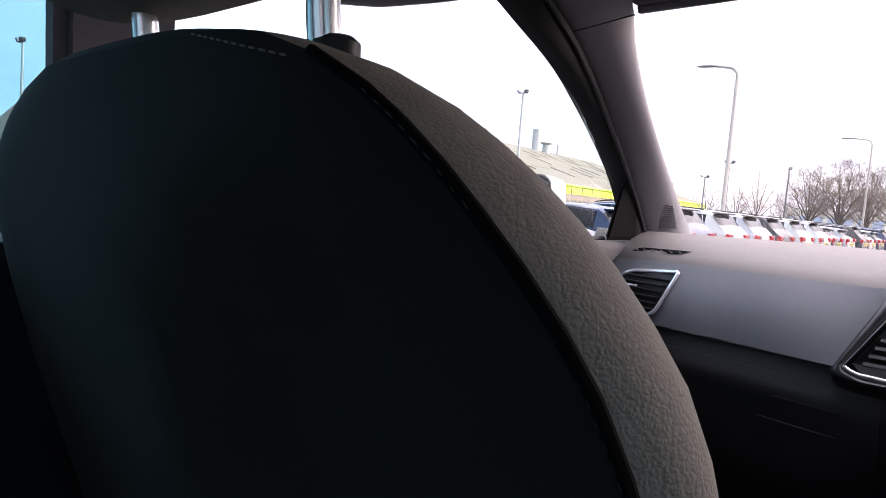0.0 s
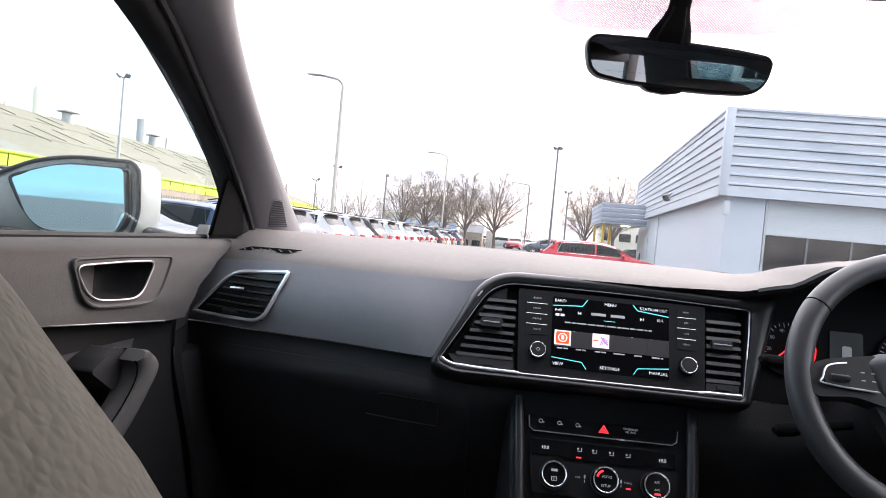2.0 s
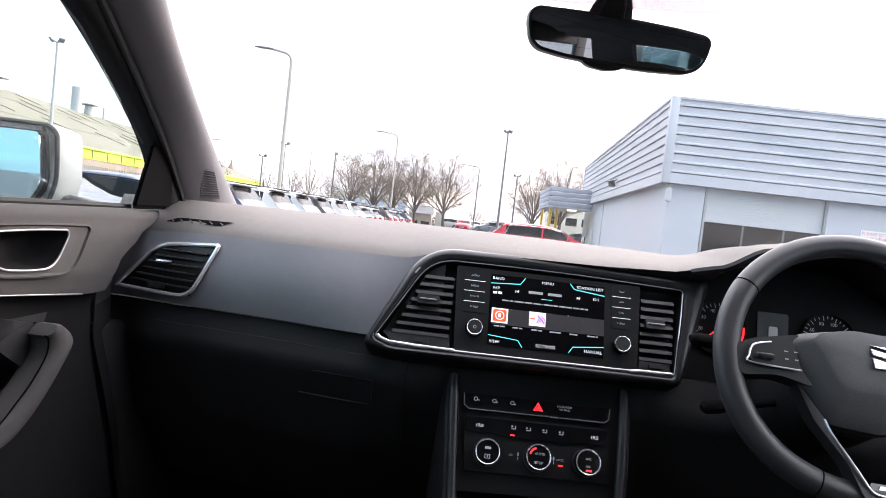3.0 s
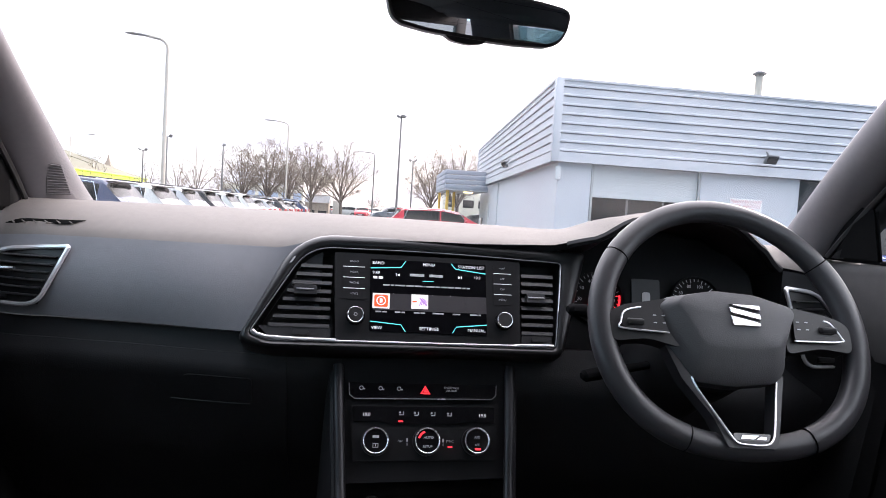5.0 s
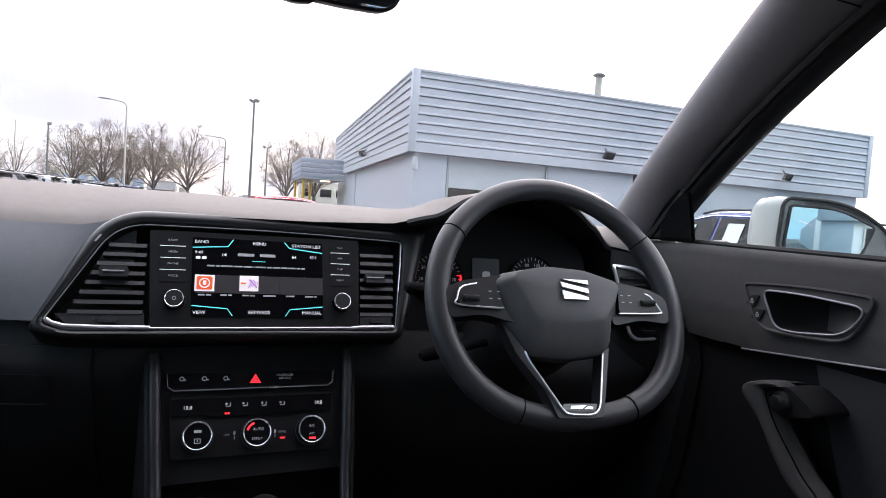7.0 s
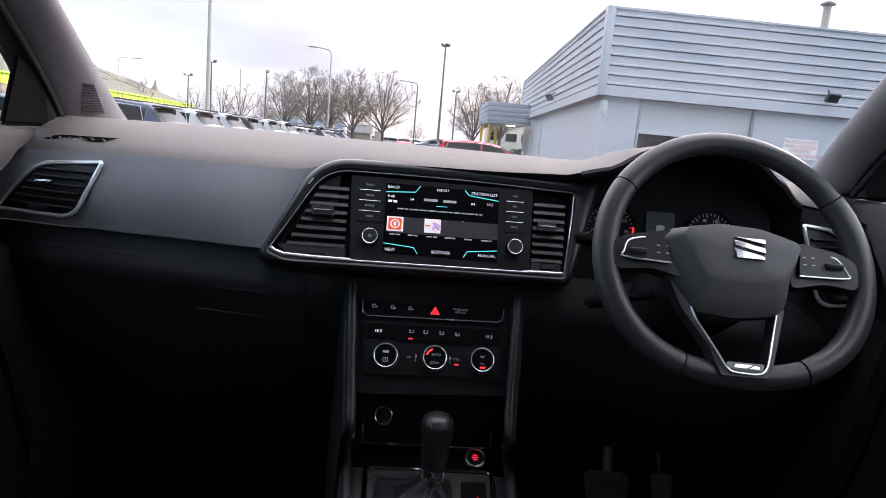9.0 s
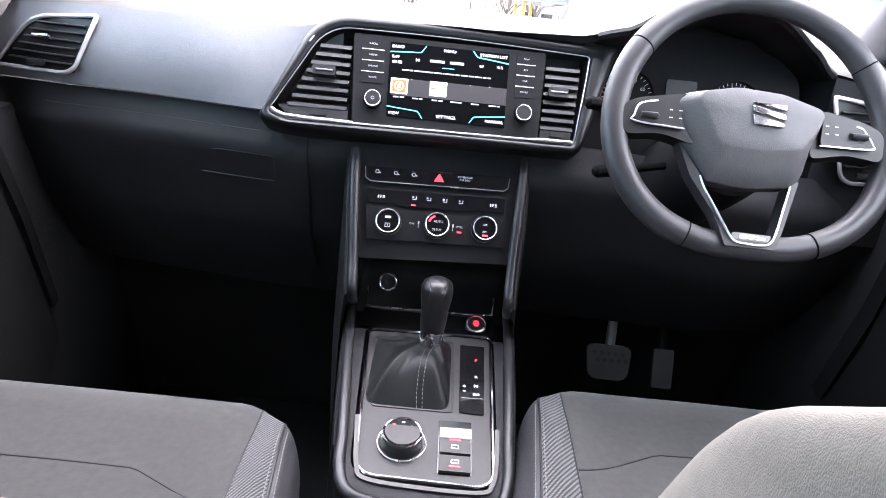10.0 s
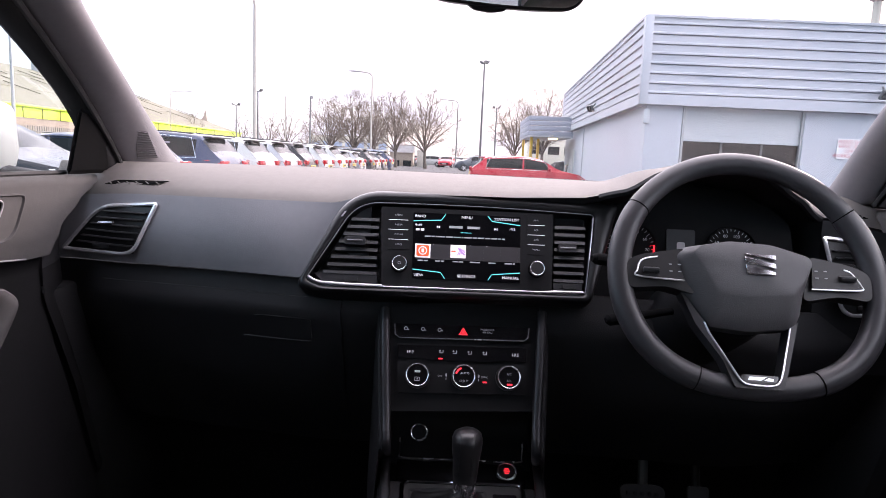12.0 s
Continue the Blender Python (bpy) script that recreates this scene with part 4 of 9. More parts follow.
bm = bm_new()
add_tube(bm, [S(u, v, 0.0062) for u, v in CH], 0.0009, 8, closed=True)
part("chrome_trim", bm, M_TITAN, unit, "thin chrome edge")
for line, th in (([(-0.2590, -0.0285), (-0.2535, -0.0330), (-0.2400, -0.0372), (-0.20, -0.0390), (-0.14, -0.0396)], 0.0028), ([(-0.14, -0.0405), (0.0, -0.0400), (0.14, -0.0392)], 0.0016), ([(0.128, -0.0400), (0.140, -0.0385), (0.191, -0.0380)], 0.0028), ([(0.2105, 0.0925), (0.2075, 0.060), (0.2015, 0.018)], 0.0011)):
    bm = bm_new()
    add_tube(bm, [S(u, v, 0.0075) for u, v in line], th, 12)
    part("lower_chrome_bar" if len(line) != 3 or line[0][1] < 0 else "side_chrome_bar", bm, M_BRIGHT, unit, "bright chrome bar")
bm = bm_new()
add_prism(bm, inset(CH, 0.001), S, -0.055, -0.030)
part("vent_backing", bm, M_BLACK, unit)
# centre module
bm = bm_new()
add_prism(bm, rounded([(-0.149, 0.099), (0.144, 0.098), (0.139, -0.039), (-0.141, -0.0405)], 0.004), S, -0.03, 0.004)
part("module", bm, M_MATTE, unit)
SCR = rounded([(-0.0935, 0.0905), (0.0875, 0.0895), (0.0868, -0.0250), (-0.0915, -0.0230)], 0.002)
bm = bm_new()
add_prism(bm, SCR, S, 0.002, 0.0052)
scr = part("touchscreen", bm, M_SCREEN, unit, "lit glossy touchscreen showing a radio page")
WS = 0.0055
for words, u, v, sz in (("BAND", -0.0815, 0.0841, 0.0068), ("MENU", -0.0032, 0.0845, 0.0068), ("STATION LIST", 0.0640, 0.0836, 0.0068), ("VIEW", -0.0811, -0.0182, 0.0068), ("SETTINGS", -0.0023, -0.0176, 0.0068), ("MANUAL", 0.0707, -0.0175, 0.0068), ("9:49", -0.0845, 0.0682, 0.0066), ("10.5", 0.0735, 0.0670, 0.0062), ("2", -0.0575, 0.0335, 0.0066), ("4", 0.0022, 0.0335, 0.0066), ("5", 0.0310, 0.0335, 0.0066), ("6", 0.0600, 0.0335, 0.0066)):
    lettering("screen_text", words, sz, S, u, v, WS, M_WHITE_T, scr)
# writing that names stations and performers: plain bars
WORDS = [(-0.0215, 0.0668, 0.0225, 0.0042), (0.0085, 0.0668, 0.0215, 0.0042)]
for u0, v, words in ((-0.0735, 0.0490, (6, 3, 9, 7, 7, 1, 8, 4, 6, 5, 6, 3, 3)), (-0.0835, 0.0068, (5, 4)), (-0.0545, 0.0068, (5, 3)), (-0.0255, 0.0068, (5, 4)), (0.0030, 0.0068, (10,)), (0.0340, 0.0068, (7,)), (0.0610, 0.0068, (7, 2))):
    u = u0
    for n_ in words:
        WORDS.append((u + n_ * 0.00085, v, n_ * 0.0017, 0.0022))
        u += n_ * 0.0017 + 0.0016
for u, v, w_, h_ in WORDS:
    bar("text_bar", S, u, v, WS, w_, h_, M_DIM_T, scr)
for u in (-0.0855, -0.0775):
    bar("status_mark", S, u, 0.0605, WS, 0.006, 0.0038, M_WHITE_T, scr)
for u, sg in ((-0.0505, 1), (0.0455, -1)):
    bm = bm_new()
    add_prism(bm, [(u + sg * 0.0022, 0.0683), (u - sg * 0.0016, 0.0660), (u + sg * 0.0022, 0.0637)], S, WS, WS + 0.0005)
    part("skip_arrow", bm, M_WHITE_T, scr)
    bar("skip_bar", S, u - sg * 0.0026, 0.0660, WS, 0.0009, 0.0046, M_WHITE_T, scr)
for pts in ([(-0.0932, 0.0752), (-0.0465, 0.0782), (-0.0392, 0.0890)], [(0.0322, 0.0885), (0.0392, 0.0798), (0.0870, 0.0742)], [(-0.0915, -0.0085), (-0.0450, -0.0125), (-0.0380, -0.0228)], [(0.0335, -0.0225), (0.0395, -0.0130), (0.0868, -0.0082)]):
    stroke("teal_rule", S, pts, WS, 0.0013, M_TEAL_T, scr)
bar("teal_rule", S, -0.004, 0.0575, WS, 0.018, 0.0008, M_TEAL_T, scr)
bar("preset_panel", S, 0.0, 0.0225, WS - 0.0003, 0.174, 0.026, M_GREY_T, scr)
for i in range(3):
    bar("preset_divider", S, -0.0035 + 0.029 * (i + 1), 0.0225, WS, 0.0004, 0.024, M_SLAT, scr)
bm = bm_new()
add_prism(bm, rect(-0.0756, 0.0236, 0.0258, 0.0237), S, WS, WS + 0.0006)
tile = part("preset_tile", bm, M_PAPERTILE, scr, "pale tile with an orange square and ring")
bm = bm_new()
add_prism(bm, rounded(rect(-0.0756, 0.0236, 0.0205, 0.0188), 0.003), S, WS + 0.0006, WS + 0.0011)
part("tile_square", bm, M_ORANGE_T, tile)
bm = bm_new()
add_frame(bm, ellipse(-0.0756, 0.0236, 0.0073), ellipse(-0.0756, 0.0236, 0.0056), S, WS + 0.0009, WS + 0.0015)
part("tile_ring", bm, M_PAPERTILE, tile)
bm = bm_new()
add_prism(bm, rounded(rect(-0.0756, 0.0236, 0.0045, 0.0065), 0.001), S, WS + 0.0009, WS + 0.0015)
part("tile_mark", bm, M_PAPERTILE, tile)
bm = bm_new()
add_prism(bm, rect(-0.0168, 0.0244, 0.0258, 0.0226), S, WS, WS + 0.0006)
tile = part("preset_tile", bm, M_PAPERTILE, scr, "pale tile with lilac marks")
for k in range(5):
    stroke("tile_stroke", S, [(-0.0125 + 0.0018 * k, 0.0300 - 0.0008 * k), (-0.0175 + 0.0028 * k, 0.0180 + 0.001 * k)], WS + 0.0007, 0.0012, M_LILAC_T, tile)
stroke("tile_stroke", S, [(-0.0165, 0.0300), (-0.0060, 0.0185)], WS + 0.0007, 0.0022, M_LILAC_T, tile)
bar("tile_word", S, -0.0245, 0.0245, WS + 0.0007, 0.007, 0.0018, M_ORANGE_T, tile)
# hard keys and knobs on both sides
for sx, u0, u1 in ((-1, -0.1355, -0.1015), (1, 0.0995, 0.1290)):
    for k in range(4):
        v = 0.0842 - 0.0172 * k
        uc = (u0 + u1) / 2 + 0.0007 * k * (1 if sx < 0 else -0.3)
        bm = bm_new()
        add_prism(bm, rounded(rect(uc, v, u1 - u0, 0.0158), 0.0012), S, 0.003, 0.0050)
        kb = part("key_button", bm, M_MATTE, unit)
        lettering("key_print", (("RADIO", "MEDIA", "PHONE", "VOICE") if sx < 0 else ("NAV", "APP", "CAR", "MENU"))[k], 0.0042, S, uc, v + 0.0005, 0.0053, M_DIM_T, kb)
        if k < 3:
            bar("key_line", S, uc, v - 0.0082, 0.0052, u1 - u0 - 0.001, 0.0008, M_WHITE_T, kb)
    cu = -0.113 if sx < 0 else 0.1139
    bm = bm_new()
    ring_tube(bm, S, cu, -0.0012, 0.0116, 0.0152, 0.0008)
    kn = part("rotary_knob", bm, M_CHROME, unit, "ribbed knob with chrome ring")
    bm = bm_new()
    add_frame(bm, ellipse(cu, -0.0012, 0.0140), ellipse(cu, -0.0012, 0.0125), S, 0.003, 0.0075)
    part("knob_skirt", bm, M_PIANO, kn)
    bm = bm_new()
    add_prism(bm, ellipse(cu, -0.0012, 0.0108), S, 0.004, 0.0155)
    part("knob_face", bm, M_BLACK, kn)
    if sx < 0:
        bm = bm_new()
        add_frame(bm, ellipse(cu, -0.0012, 0.0026, n=14), ellipse(cu, -0.0012, 0.0019, n=14), S, 0.0155, 0.016)
        part("power_mark", bm, M_DIM_T, kn)
# vents of the unit
for side in (-1, 1):
    nsl = 8
    for k in range(nsl):
        v = 0.078 - k * (0.093 / (nsl - 1))
        if side < 0:
            ua = -0.1970 - 0.042 * (0.080 - v) / 0.097
            ub = -0.151
        else:
            ua, ub = 0.1465 - 0.004 * (0.08 - v) / 0.1, 0.1985 - 0.006 * (0.08 - v) / 0.1
        bm = bm_new()
        a, b = S(ua, v, 0.001), S(ub, v, 0.001)
        ez = (S(0, 1, 0) - S(0, 0, 0))
        nn = (S(0, 0, 1) - S(0, 0, 0))
        prof = [(-0.001, -0.026), (0.0022, -0.026), (0.0004, 0.0), (-0.0052, 0.001), (-0.006, -0.003)]
        add_loft(bm, [[a + ez * p + nn * q for p, q in prof], [b + ez * p + nn * q for p, q in prof]])
        part("vent_slat", bm, M_SLAT, unit)
    ct, cv = ((-0.1885, 0.0355) if side < 0 else (0.166, 0.0370))
    bm = bm_new()
    add_prism(bm, rounded(rect(ct, cv, 0.034 if side < 0 else 0.030, 0.0145), 0.003), S, -0.004, 0.0105)
    tb = part("vent_tab", bm, M_SLAT, unit)
    bm = bm_new()
    add_tube(bm, [S(ct - 0.013, cv, 0.0115), S(ct + 0.013, cv, 0.0115)], 0.0014, 6)
    part("tab_line", bm, M_TITAN, tb)
    bm = bm_new()
    tw = (-0.191, -0.0285) if side < 0 else (0.168, -0.0275)
    add_prism(bm, rounded(rect(tw[0], tw[1], 0.022, 0.0072), 0.002), S, -0.002, 0.005)
    part("vent_wheel", bm, M_BLACK, unit)
    bm = bm_new()
    if side < 0:
        add_prism(bm, [(-0.2525, -0.0195), (-0.149, -0.0185), (-0.1475, -0.0375), (-0.238, -0.0335)], S, -0.03, 0.001)
    else:
        add_prism(bm, [(0.1425, -0.0215), (0.1905, -0.0215), (0.1900, -0.0365), (0.1415, -0.0365)], S, -0.03, 0.001)
    part("vent_sill", bm, M_LOWER, unit)
# glint on the trim's edge, added as a small bright chrome chip
bm = bm_new()
add_prism(bm, rounded(rect(-0.2105, 0.0815, 0.003, 0.010), 0.001), lambda u, v, w=0.0: S(u + (v - 0.0815) * 0.6, v, w), 0.007, 0.0095)
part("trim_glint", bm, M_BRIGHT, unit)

# ---- centre stack with climate controls ----
C = plane_fn((0, -0.044, 0.798), (1, 0.03, 0), (0, 0.45, 1))
stack = thing("climate_control_panel", (0, 0, 0.72), "black climate control panel with three chrome-ringed dials and red lights", "climate control")
bm = bm_new()
add_prism(bm, [(-0.128, 0.118), (0.126, 0.126), (0.121, -0.0500), (-0.116, -0.0600)], C, -0.06, -0.006)
part("stack_panel", bm, M_MATTE, stack)
HB = rounded([(-0.1145, 0.082), (0.1075, 0.084), (0.1045, 0.0615), (-0.1105, 0.0580)], [0.001, 0.001, 0.008, 0.008], 4)
bm = bm_new()
add_prism(bm, HB, C, -0.006, -0.002)
row = part("switch_strip", bm, M_PIANO, stack, "gloss black switch row with chrome lower edge")
stroke("chrome_edge", C, [(-0.1150, 0.081), (-0.1135, 0.0640), (-0.106, 0.0585), (0.0995, 0.0618), (0.106, 0.067), (0.1078, 0.083)], -0.002, 0.0016, M_CHROME, row, high=0.003)
bm = bm_new()
add_frame(bm, [(-0.0085, 0.0675), (0.0065, 0.0675), (-0.001, 0.0800)], [(-0.0058, 0.0692), (0.0038, 0.0692), (-0.001, 0.0770)], C, -0.0018, -0.0008)
part("hazard_symbol", bm, M_RED_T, row, "red warning triangle")
bm = bm_new()
add_prism(bm, [(-0.0040, 0.0702), (0.0020, 0.0702), (-0.001, 0.0752)], C, -0.0018, -0.0008)
part("hazard_symbol", bm, M_RED_T, row, "red warning triangle")
for u in (-0.0965, -0.068, -0.0404):
    bm = bm_new()
    add_frame(bm, ellipse(u, 0.0745, 0.0032, n=10), ellipse(u, 0.0745, 0.0022, n=10), C, -0.0018, -0.0012)
    add_prism(bm, rect(u + 0.004, 0.0730, 0.003, 0.0014), C, -0.0018, -0.0012)
    part("switch_symbol", bm, M_DIM_T, row)
lettering("switch_text", "PASSENGER\nAIR BAG", 0.0044, C, 0.039, 0.0755, -0.0014, M_DIM_T, row)
CP = rounded([(-0.1115, 0.0500), (0.1070, 0.0535), (0.1050, -0.0250), (-0.1040, -0.0300)], 0.004, 4)
bm = bm_new()
add_prism(bm, CP, C, -0.006, -0.001)
cp = part("control_plate", bm, M_MATTE, stack)
bm = bm_new()
add_prism(bm, rounded([(-0.1085, 0.047), (0.1040, 0.050), (0.1030, 0.027), (0.060, 0.0275), (0.048, 0.0245), (-0.055, 0.0235), (-0.066, 0.0265), (-0.1065, 0.0255)], 0.002, 2), C, -0.001, 0.0015)
strip = part("display_strip", bm, M_PIANO, cp)
lettering("display_digits", "19.0", 0.0068, C, -0.0872, 0.0355, 0.0018, M_WHITE_T, strip)
lettering("display_digits", "19.5", 0.0068, C, 0.0852, 0.0375, 0.0018, M_WHITE_T, strip)
for u in (-0.0362, -0.0141, 0.0107, 0.0352):
    bm = bm_new()
    add_prism(bm, ellipse(u - 0.002, 0.0395, 0.0016, n=8), C, 0.0016, 0.002)
    add_prism(bm, rect(u, 0.0362, 0.006, 0.0012), C, 0.0016, 0.002)
    add_prism(bm, rect(u + 0.003, 0.0385, 0.0012, 0.005), C, 0.0016, 0.002)
    part("air_symbol", bm, M_DIM_T, strip)
for u, v, w_ in ((-0.0369, 0.0268, 0.008), (0.0363, -0.0082, 0.008), (0.0756, -0.0126, 0.009)):
    bar("red_indicator", C, u, v, 0.0022, w_ * 0.85, 0.0021, M_RED_T, cp, "small lit red bar")
for i, u in enumerate((-0.0727, 0.0018, 0.0743)):
    vv = -0.0020 + 0.0012 * i
    bm = bm_new()
    ring_tube(bm, C, u, vv, 0.0174, 0.0170, 0.0011)
    d = part("dial", bm, M_CHROME, cp, "dial with chrome ring")
    bm = bm_new()
    add_frame(bm, ellipse(u, vv, 0.0205, n=36), ellipse(u, vv, 0.0185, n=36), C, -0.002, 0.006)
    part("dial_skirt", bm, M_BLACK, d)
    bm = bm_new()
    add_prism(bm, ellipse(u, vv, 0.0160, n=30), C, 0.0, 0.0165)
    part("dial_face", bm, M_PIANO, d)
    if i == 1:
        lettering("dial_text", "AUTO", 0.0052, C, u + 0.0015, vv + 0.0042, 0.0168, M_DIM_T, d)
        lettering("dial_text", "SETUP", 0.0050, C, u, vv - 0.0082, 0.0168, M_DIM_T, d)
        arc = [(u + 0.0128 * math.cos(radians(165 - 8 * q)), vv + 0.0128 * math.sin(radians(165 - 8 * q))) for q in range(8)]
        stroke("red_arc", C, arc, 0.0166, 0.0028, M_RED_T, d)
    elif i == 2:
        lettering("dial_text", "A/C", 0.0050, C, u, vv + 0.0045, 0.0168, M_DIM_T, d)
        lettering("dial_text", "A/C", 0.0045, C, u, vv - 0.006, 0.0168, M_DIM_T, d)
        bar("red_indicator", C, u + 0.0008, vv - 0.0118, 0.0168, 0.0085, 0.0028, M_RED_T, d)
    else:
        bar("heater_symbol", C, u, vv + 0.0055, 0.0166, 0.009, 0.0035, M_DIM_T, d)
        bm = bm_new()
        add_frame(bm, rect(u, vv - 0.0065, 0.008, 0.0062), rect(u, vv - 0.0065, 0.0062, 0.0045), C, 0.0166, 0.017)
        add_prism(bm, rect(u, vv - 0.0065, 0.0012, 0.003), C, 0.0166, 0.017)
        part("heater_symbol", bm, M_DIM_T, d)
lettering("plate_text", "OFF", 0.0044, C, -0.0365, -0.0012, -0.0006, M_DIM_T, cp)
lettering("plate_text", "SYNC", 0.0044, C, 0.0363, -0.0002, -0.0006, M_DIM_T, cp)
for u in (-0.0265, 0.0265):
    bm = bm_new()
    add_prism(bm, ellipse(u, 0.001, 0.0014, 0.003, n=8), C, -0.0008, -0.0002)
    add_prism(bm, rect(u, -0.005, 0.001, 0.004), C, -0.0008, -0.0002)
    part("fan_symbol", bm, M_DIM_T, cp)

# ---- centre console ----
G = plane_fn((0, -0.068, 0.622), (1, 0, 0), (0, 1, 0.2))
con = thing("centre_console", (0.015, -0.25, 0.09), "dark grey centre console with satin rails, gear panel and storage tray", "console")
# rails run down the stack, round the bend and back to the armrest
railL = smooth_line([C(-0.1330, 0.108, -0.006), C(-0.1270, 0.03, 0.009), C(-0.1195, -0.06, 0.013), C(-0.1150, -0.115, 0.017), G(-0.1215, 0.045, 0.018), G(-0.1165, -0.01, 0.014), G(-0.103, -0.13, 0.010), G(-0.0900, -0.235, 0.006)], 40)
railR = smooth_line([C(0.1300, 0.113, -0.006), C(0.1250, 0.03, 0.009), C(0.1195, -0.06, 0.013), C(0.1180, -0.115, 0.017), G(0.1310, 0.045, 0.018), G(0.1310, -0.01, 0.014), G(0.1270, -0.13, 0.010), G(0.1225, -0.225, 0.006)], 40)
rail_all = railL[:-1] + smooth_line([railL[-1], G(-0.0870, -0.272, 0.004), G(-0.0720, -0.307, 0.002), G(-0.030, -0.3195, 0.001), G(0.020, -0.3215, 0.001), G(0.075, -0.3215, 0.001), G(0.1080, -0.309, 0.002), G(0.1205, -0.270, 0.004), railR[-1]], 32) + railR[-2::-1]
bm = bm_new()
add_tube(bm, rail_all, 0.0078, 12, flat=0.85)
part("rail", bm, M_RAIL, con, "satin grey rail running round the console")
# side cheeks beneath the rails
for r, sg in ((railL, -1), (railR, 1)):
    bm = bm_new()
    rows = [[p + Vector((0.003 * -sg, 0, 0.002)), p + Vector((sg * 0.012, 0.004, -0.012)), p + Vector((sg * 0.018, 0.02, -0.06)), Vector((p.x + sg * 0.03, p.y + 0.05, max(0.1, p.z - 0.34)))] for p in r]
    add_loft(bm, rows, closed=False, caps=False)
    part("side_cheek", bm, M_LOWER, con)
# console collar behind the gear panel
COL_O = rounded([(-0.114, -0.004), (-0.0915, -0.315), (0.127, -0.322), (0.129, -0.004)], [0.01, 0.045, 0.045, 0.01], 6)
COL_I = rounded([(-0.0935, -0.005), (-0.0735, -0.288), (0.108, -0.293), (0.1095, -0.005)], [0.008, 0.035, 0.035, 0.008], 6)
bm = bm_new()
add_prism(bm, COL_O + COL_I[::-1], G, -0.12, 0.004)
part("console_collar", bm, M_LOWER, con)
GPo = rounded([(-0.0905, 0.002), (-0.0690, -0.284), (0.1045, -0.288), (0.1065, 0.008)], [0.016, 0.03, 0.03, 0.016], 6)
GPi = inset(GPo, 0.0045)
bm = bm_new()
add_tube(bm, [G(u, v, 0.003) for u, v in inset(GPo, 0.002)], 0.0027, 8, closed=True)
part("gear_panel_trim", bm, M_GLOSSCH, con, "polished chrome frame round the gear panel")
bm = bm_new()
add_prism(bm, GPi, G, -0.03, 0.0005)
gp = part("gear_panel", bm, M_GEARP, con, "grey plastic gear panel")
ub = smooth_line([(-0.0775, -0.190, 0), (-0.0745, -0.215, 0), (-0.0665, -0.270, 0), (-0.0520, -0.2905, 0), (0.0177, -0.2965, 0), (0.0850, -0.2955, 0), (0.1000, -0.2830, 0), (0.1060, -0.250, 0), (0.1090, -0.193, 0)], 40)
stroke("satin_band", G, [(p.x, p.y) for p in ub], 0.0045, 0.0056, M_SATINS, con, "pale satin metal band", 0.0030)
IND = rounded([(0.0570, -0.0190), (0.0950, -0.0180), (0.0925, -0.1640), (0.0580, -0.1625)], 0.003)
bm = bm_new()
add_prism(bm, IND, G, 0.0005, 0.0022)
ind = part("gear_indicator", bm, M_PIANO, gp, "gloss black gear position strip")
for ch, v, mt in (("P", -0.0524, M_RED_T), ("R", -0.0894, M_WHITE_T), ("N", -0.1087, M_WHITE_T), ("D/S", -0.1256, M_WHITE_T)):
    lettering("gear_letter", ch, 0.0078 if len(ch) < 2 else 0.0066, G, 0.0815, v, 0.0025, mt, ind)
for v in (-0.1105, -0.1205):
    bar("plus_mark", G, 0.0645, v, 0.0023, 0.004, 0.001, M_WHITE_T, ind)
bar("plus_mark", G, 0.0645, -0.1105, 0.0023, 0.001, 0.004, M_WHITE_T, ind)
stroke("indicator_line", G, [(0.060, -0.1345), (0.091, -0.1335)], 0.0023, 0.001, M_CHROME, ind)
bm = bm_new()
BT = rounded([(-0.0790, -0.0150), (-0.0640, -0.1655), (0.0505, -0.1645), (0.0475, -0.0110)], 0.008)
add_frame(bm, BT, inset(BT, 0.004), G, -0.002, 0.0018)
part("boot_frame", bm, M_BLACK, gp)
# drive mode dial
bm = bm_new()
ring_tube(bm, G, -0.0150, -0.2245, 0.0310, 0.0018, 0.0016)
dm = part("drive_mode_dial", bm, M_CHROME, gp, "round selector dial with chrome rings")
bm = bm_new()
add_loft(bm, [[G(u, v, w) for u, v in ellipse(-0.0150, -0.2235, r, n=40)] for r, w in ((0.0275, 0.0005), (0.0262, 0.017), (0.0245, 0.0185))])
part("dial_body", bm, M_BLACK, dm)
bm = bm_new()
ring_tube(bm, G, -0.0150, -0.2235, 0.0243, 0.0185, 0.0017)
part("dial_ring", bm, M_GLOSSCH, dm)
bm = bm_new()
seg = [(-0.015 + 0.0222 * math.cos(radians(a)), -0.2235 + 0.0222 * math.sin(radians(a))) for a in range(-205, 26, 10)]
add_prism(bm, seg, G, 0.017, 0.0212)
part("dial_cap", bm, M_GEARP, dm)
bm = bm_new()
seg = [(-0.015 + 0.0222 * math.cos(radians(a)), -0.2235 + 0.0222 * math.sin(radians(a))) for a in range(28, 153, 8)]
add_prism(bm, seg, G, 0.017, 0.0192)
wd = part("dial_window", bm, M_MATTE, dm)
for u, v, mt in ((-0.0265, -0.2130, M_RED_T), (-0.0150, -0.2075, M_DIM_T), (-0.0040, -0.2140, M_DIM_T)):
    bar("mode_mark", G, u, v, 0.0195, 0.0042, 0.0022, mt, wd)
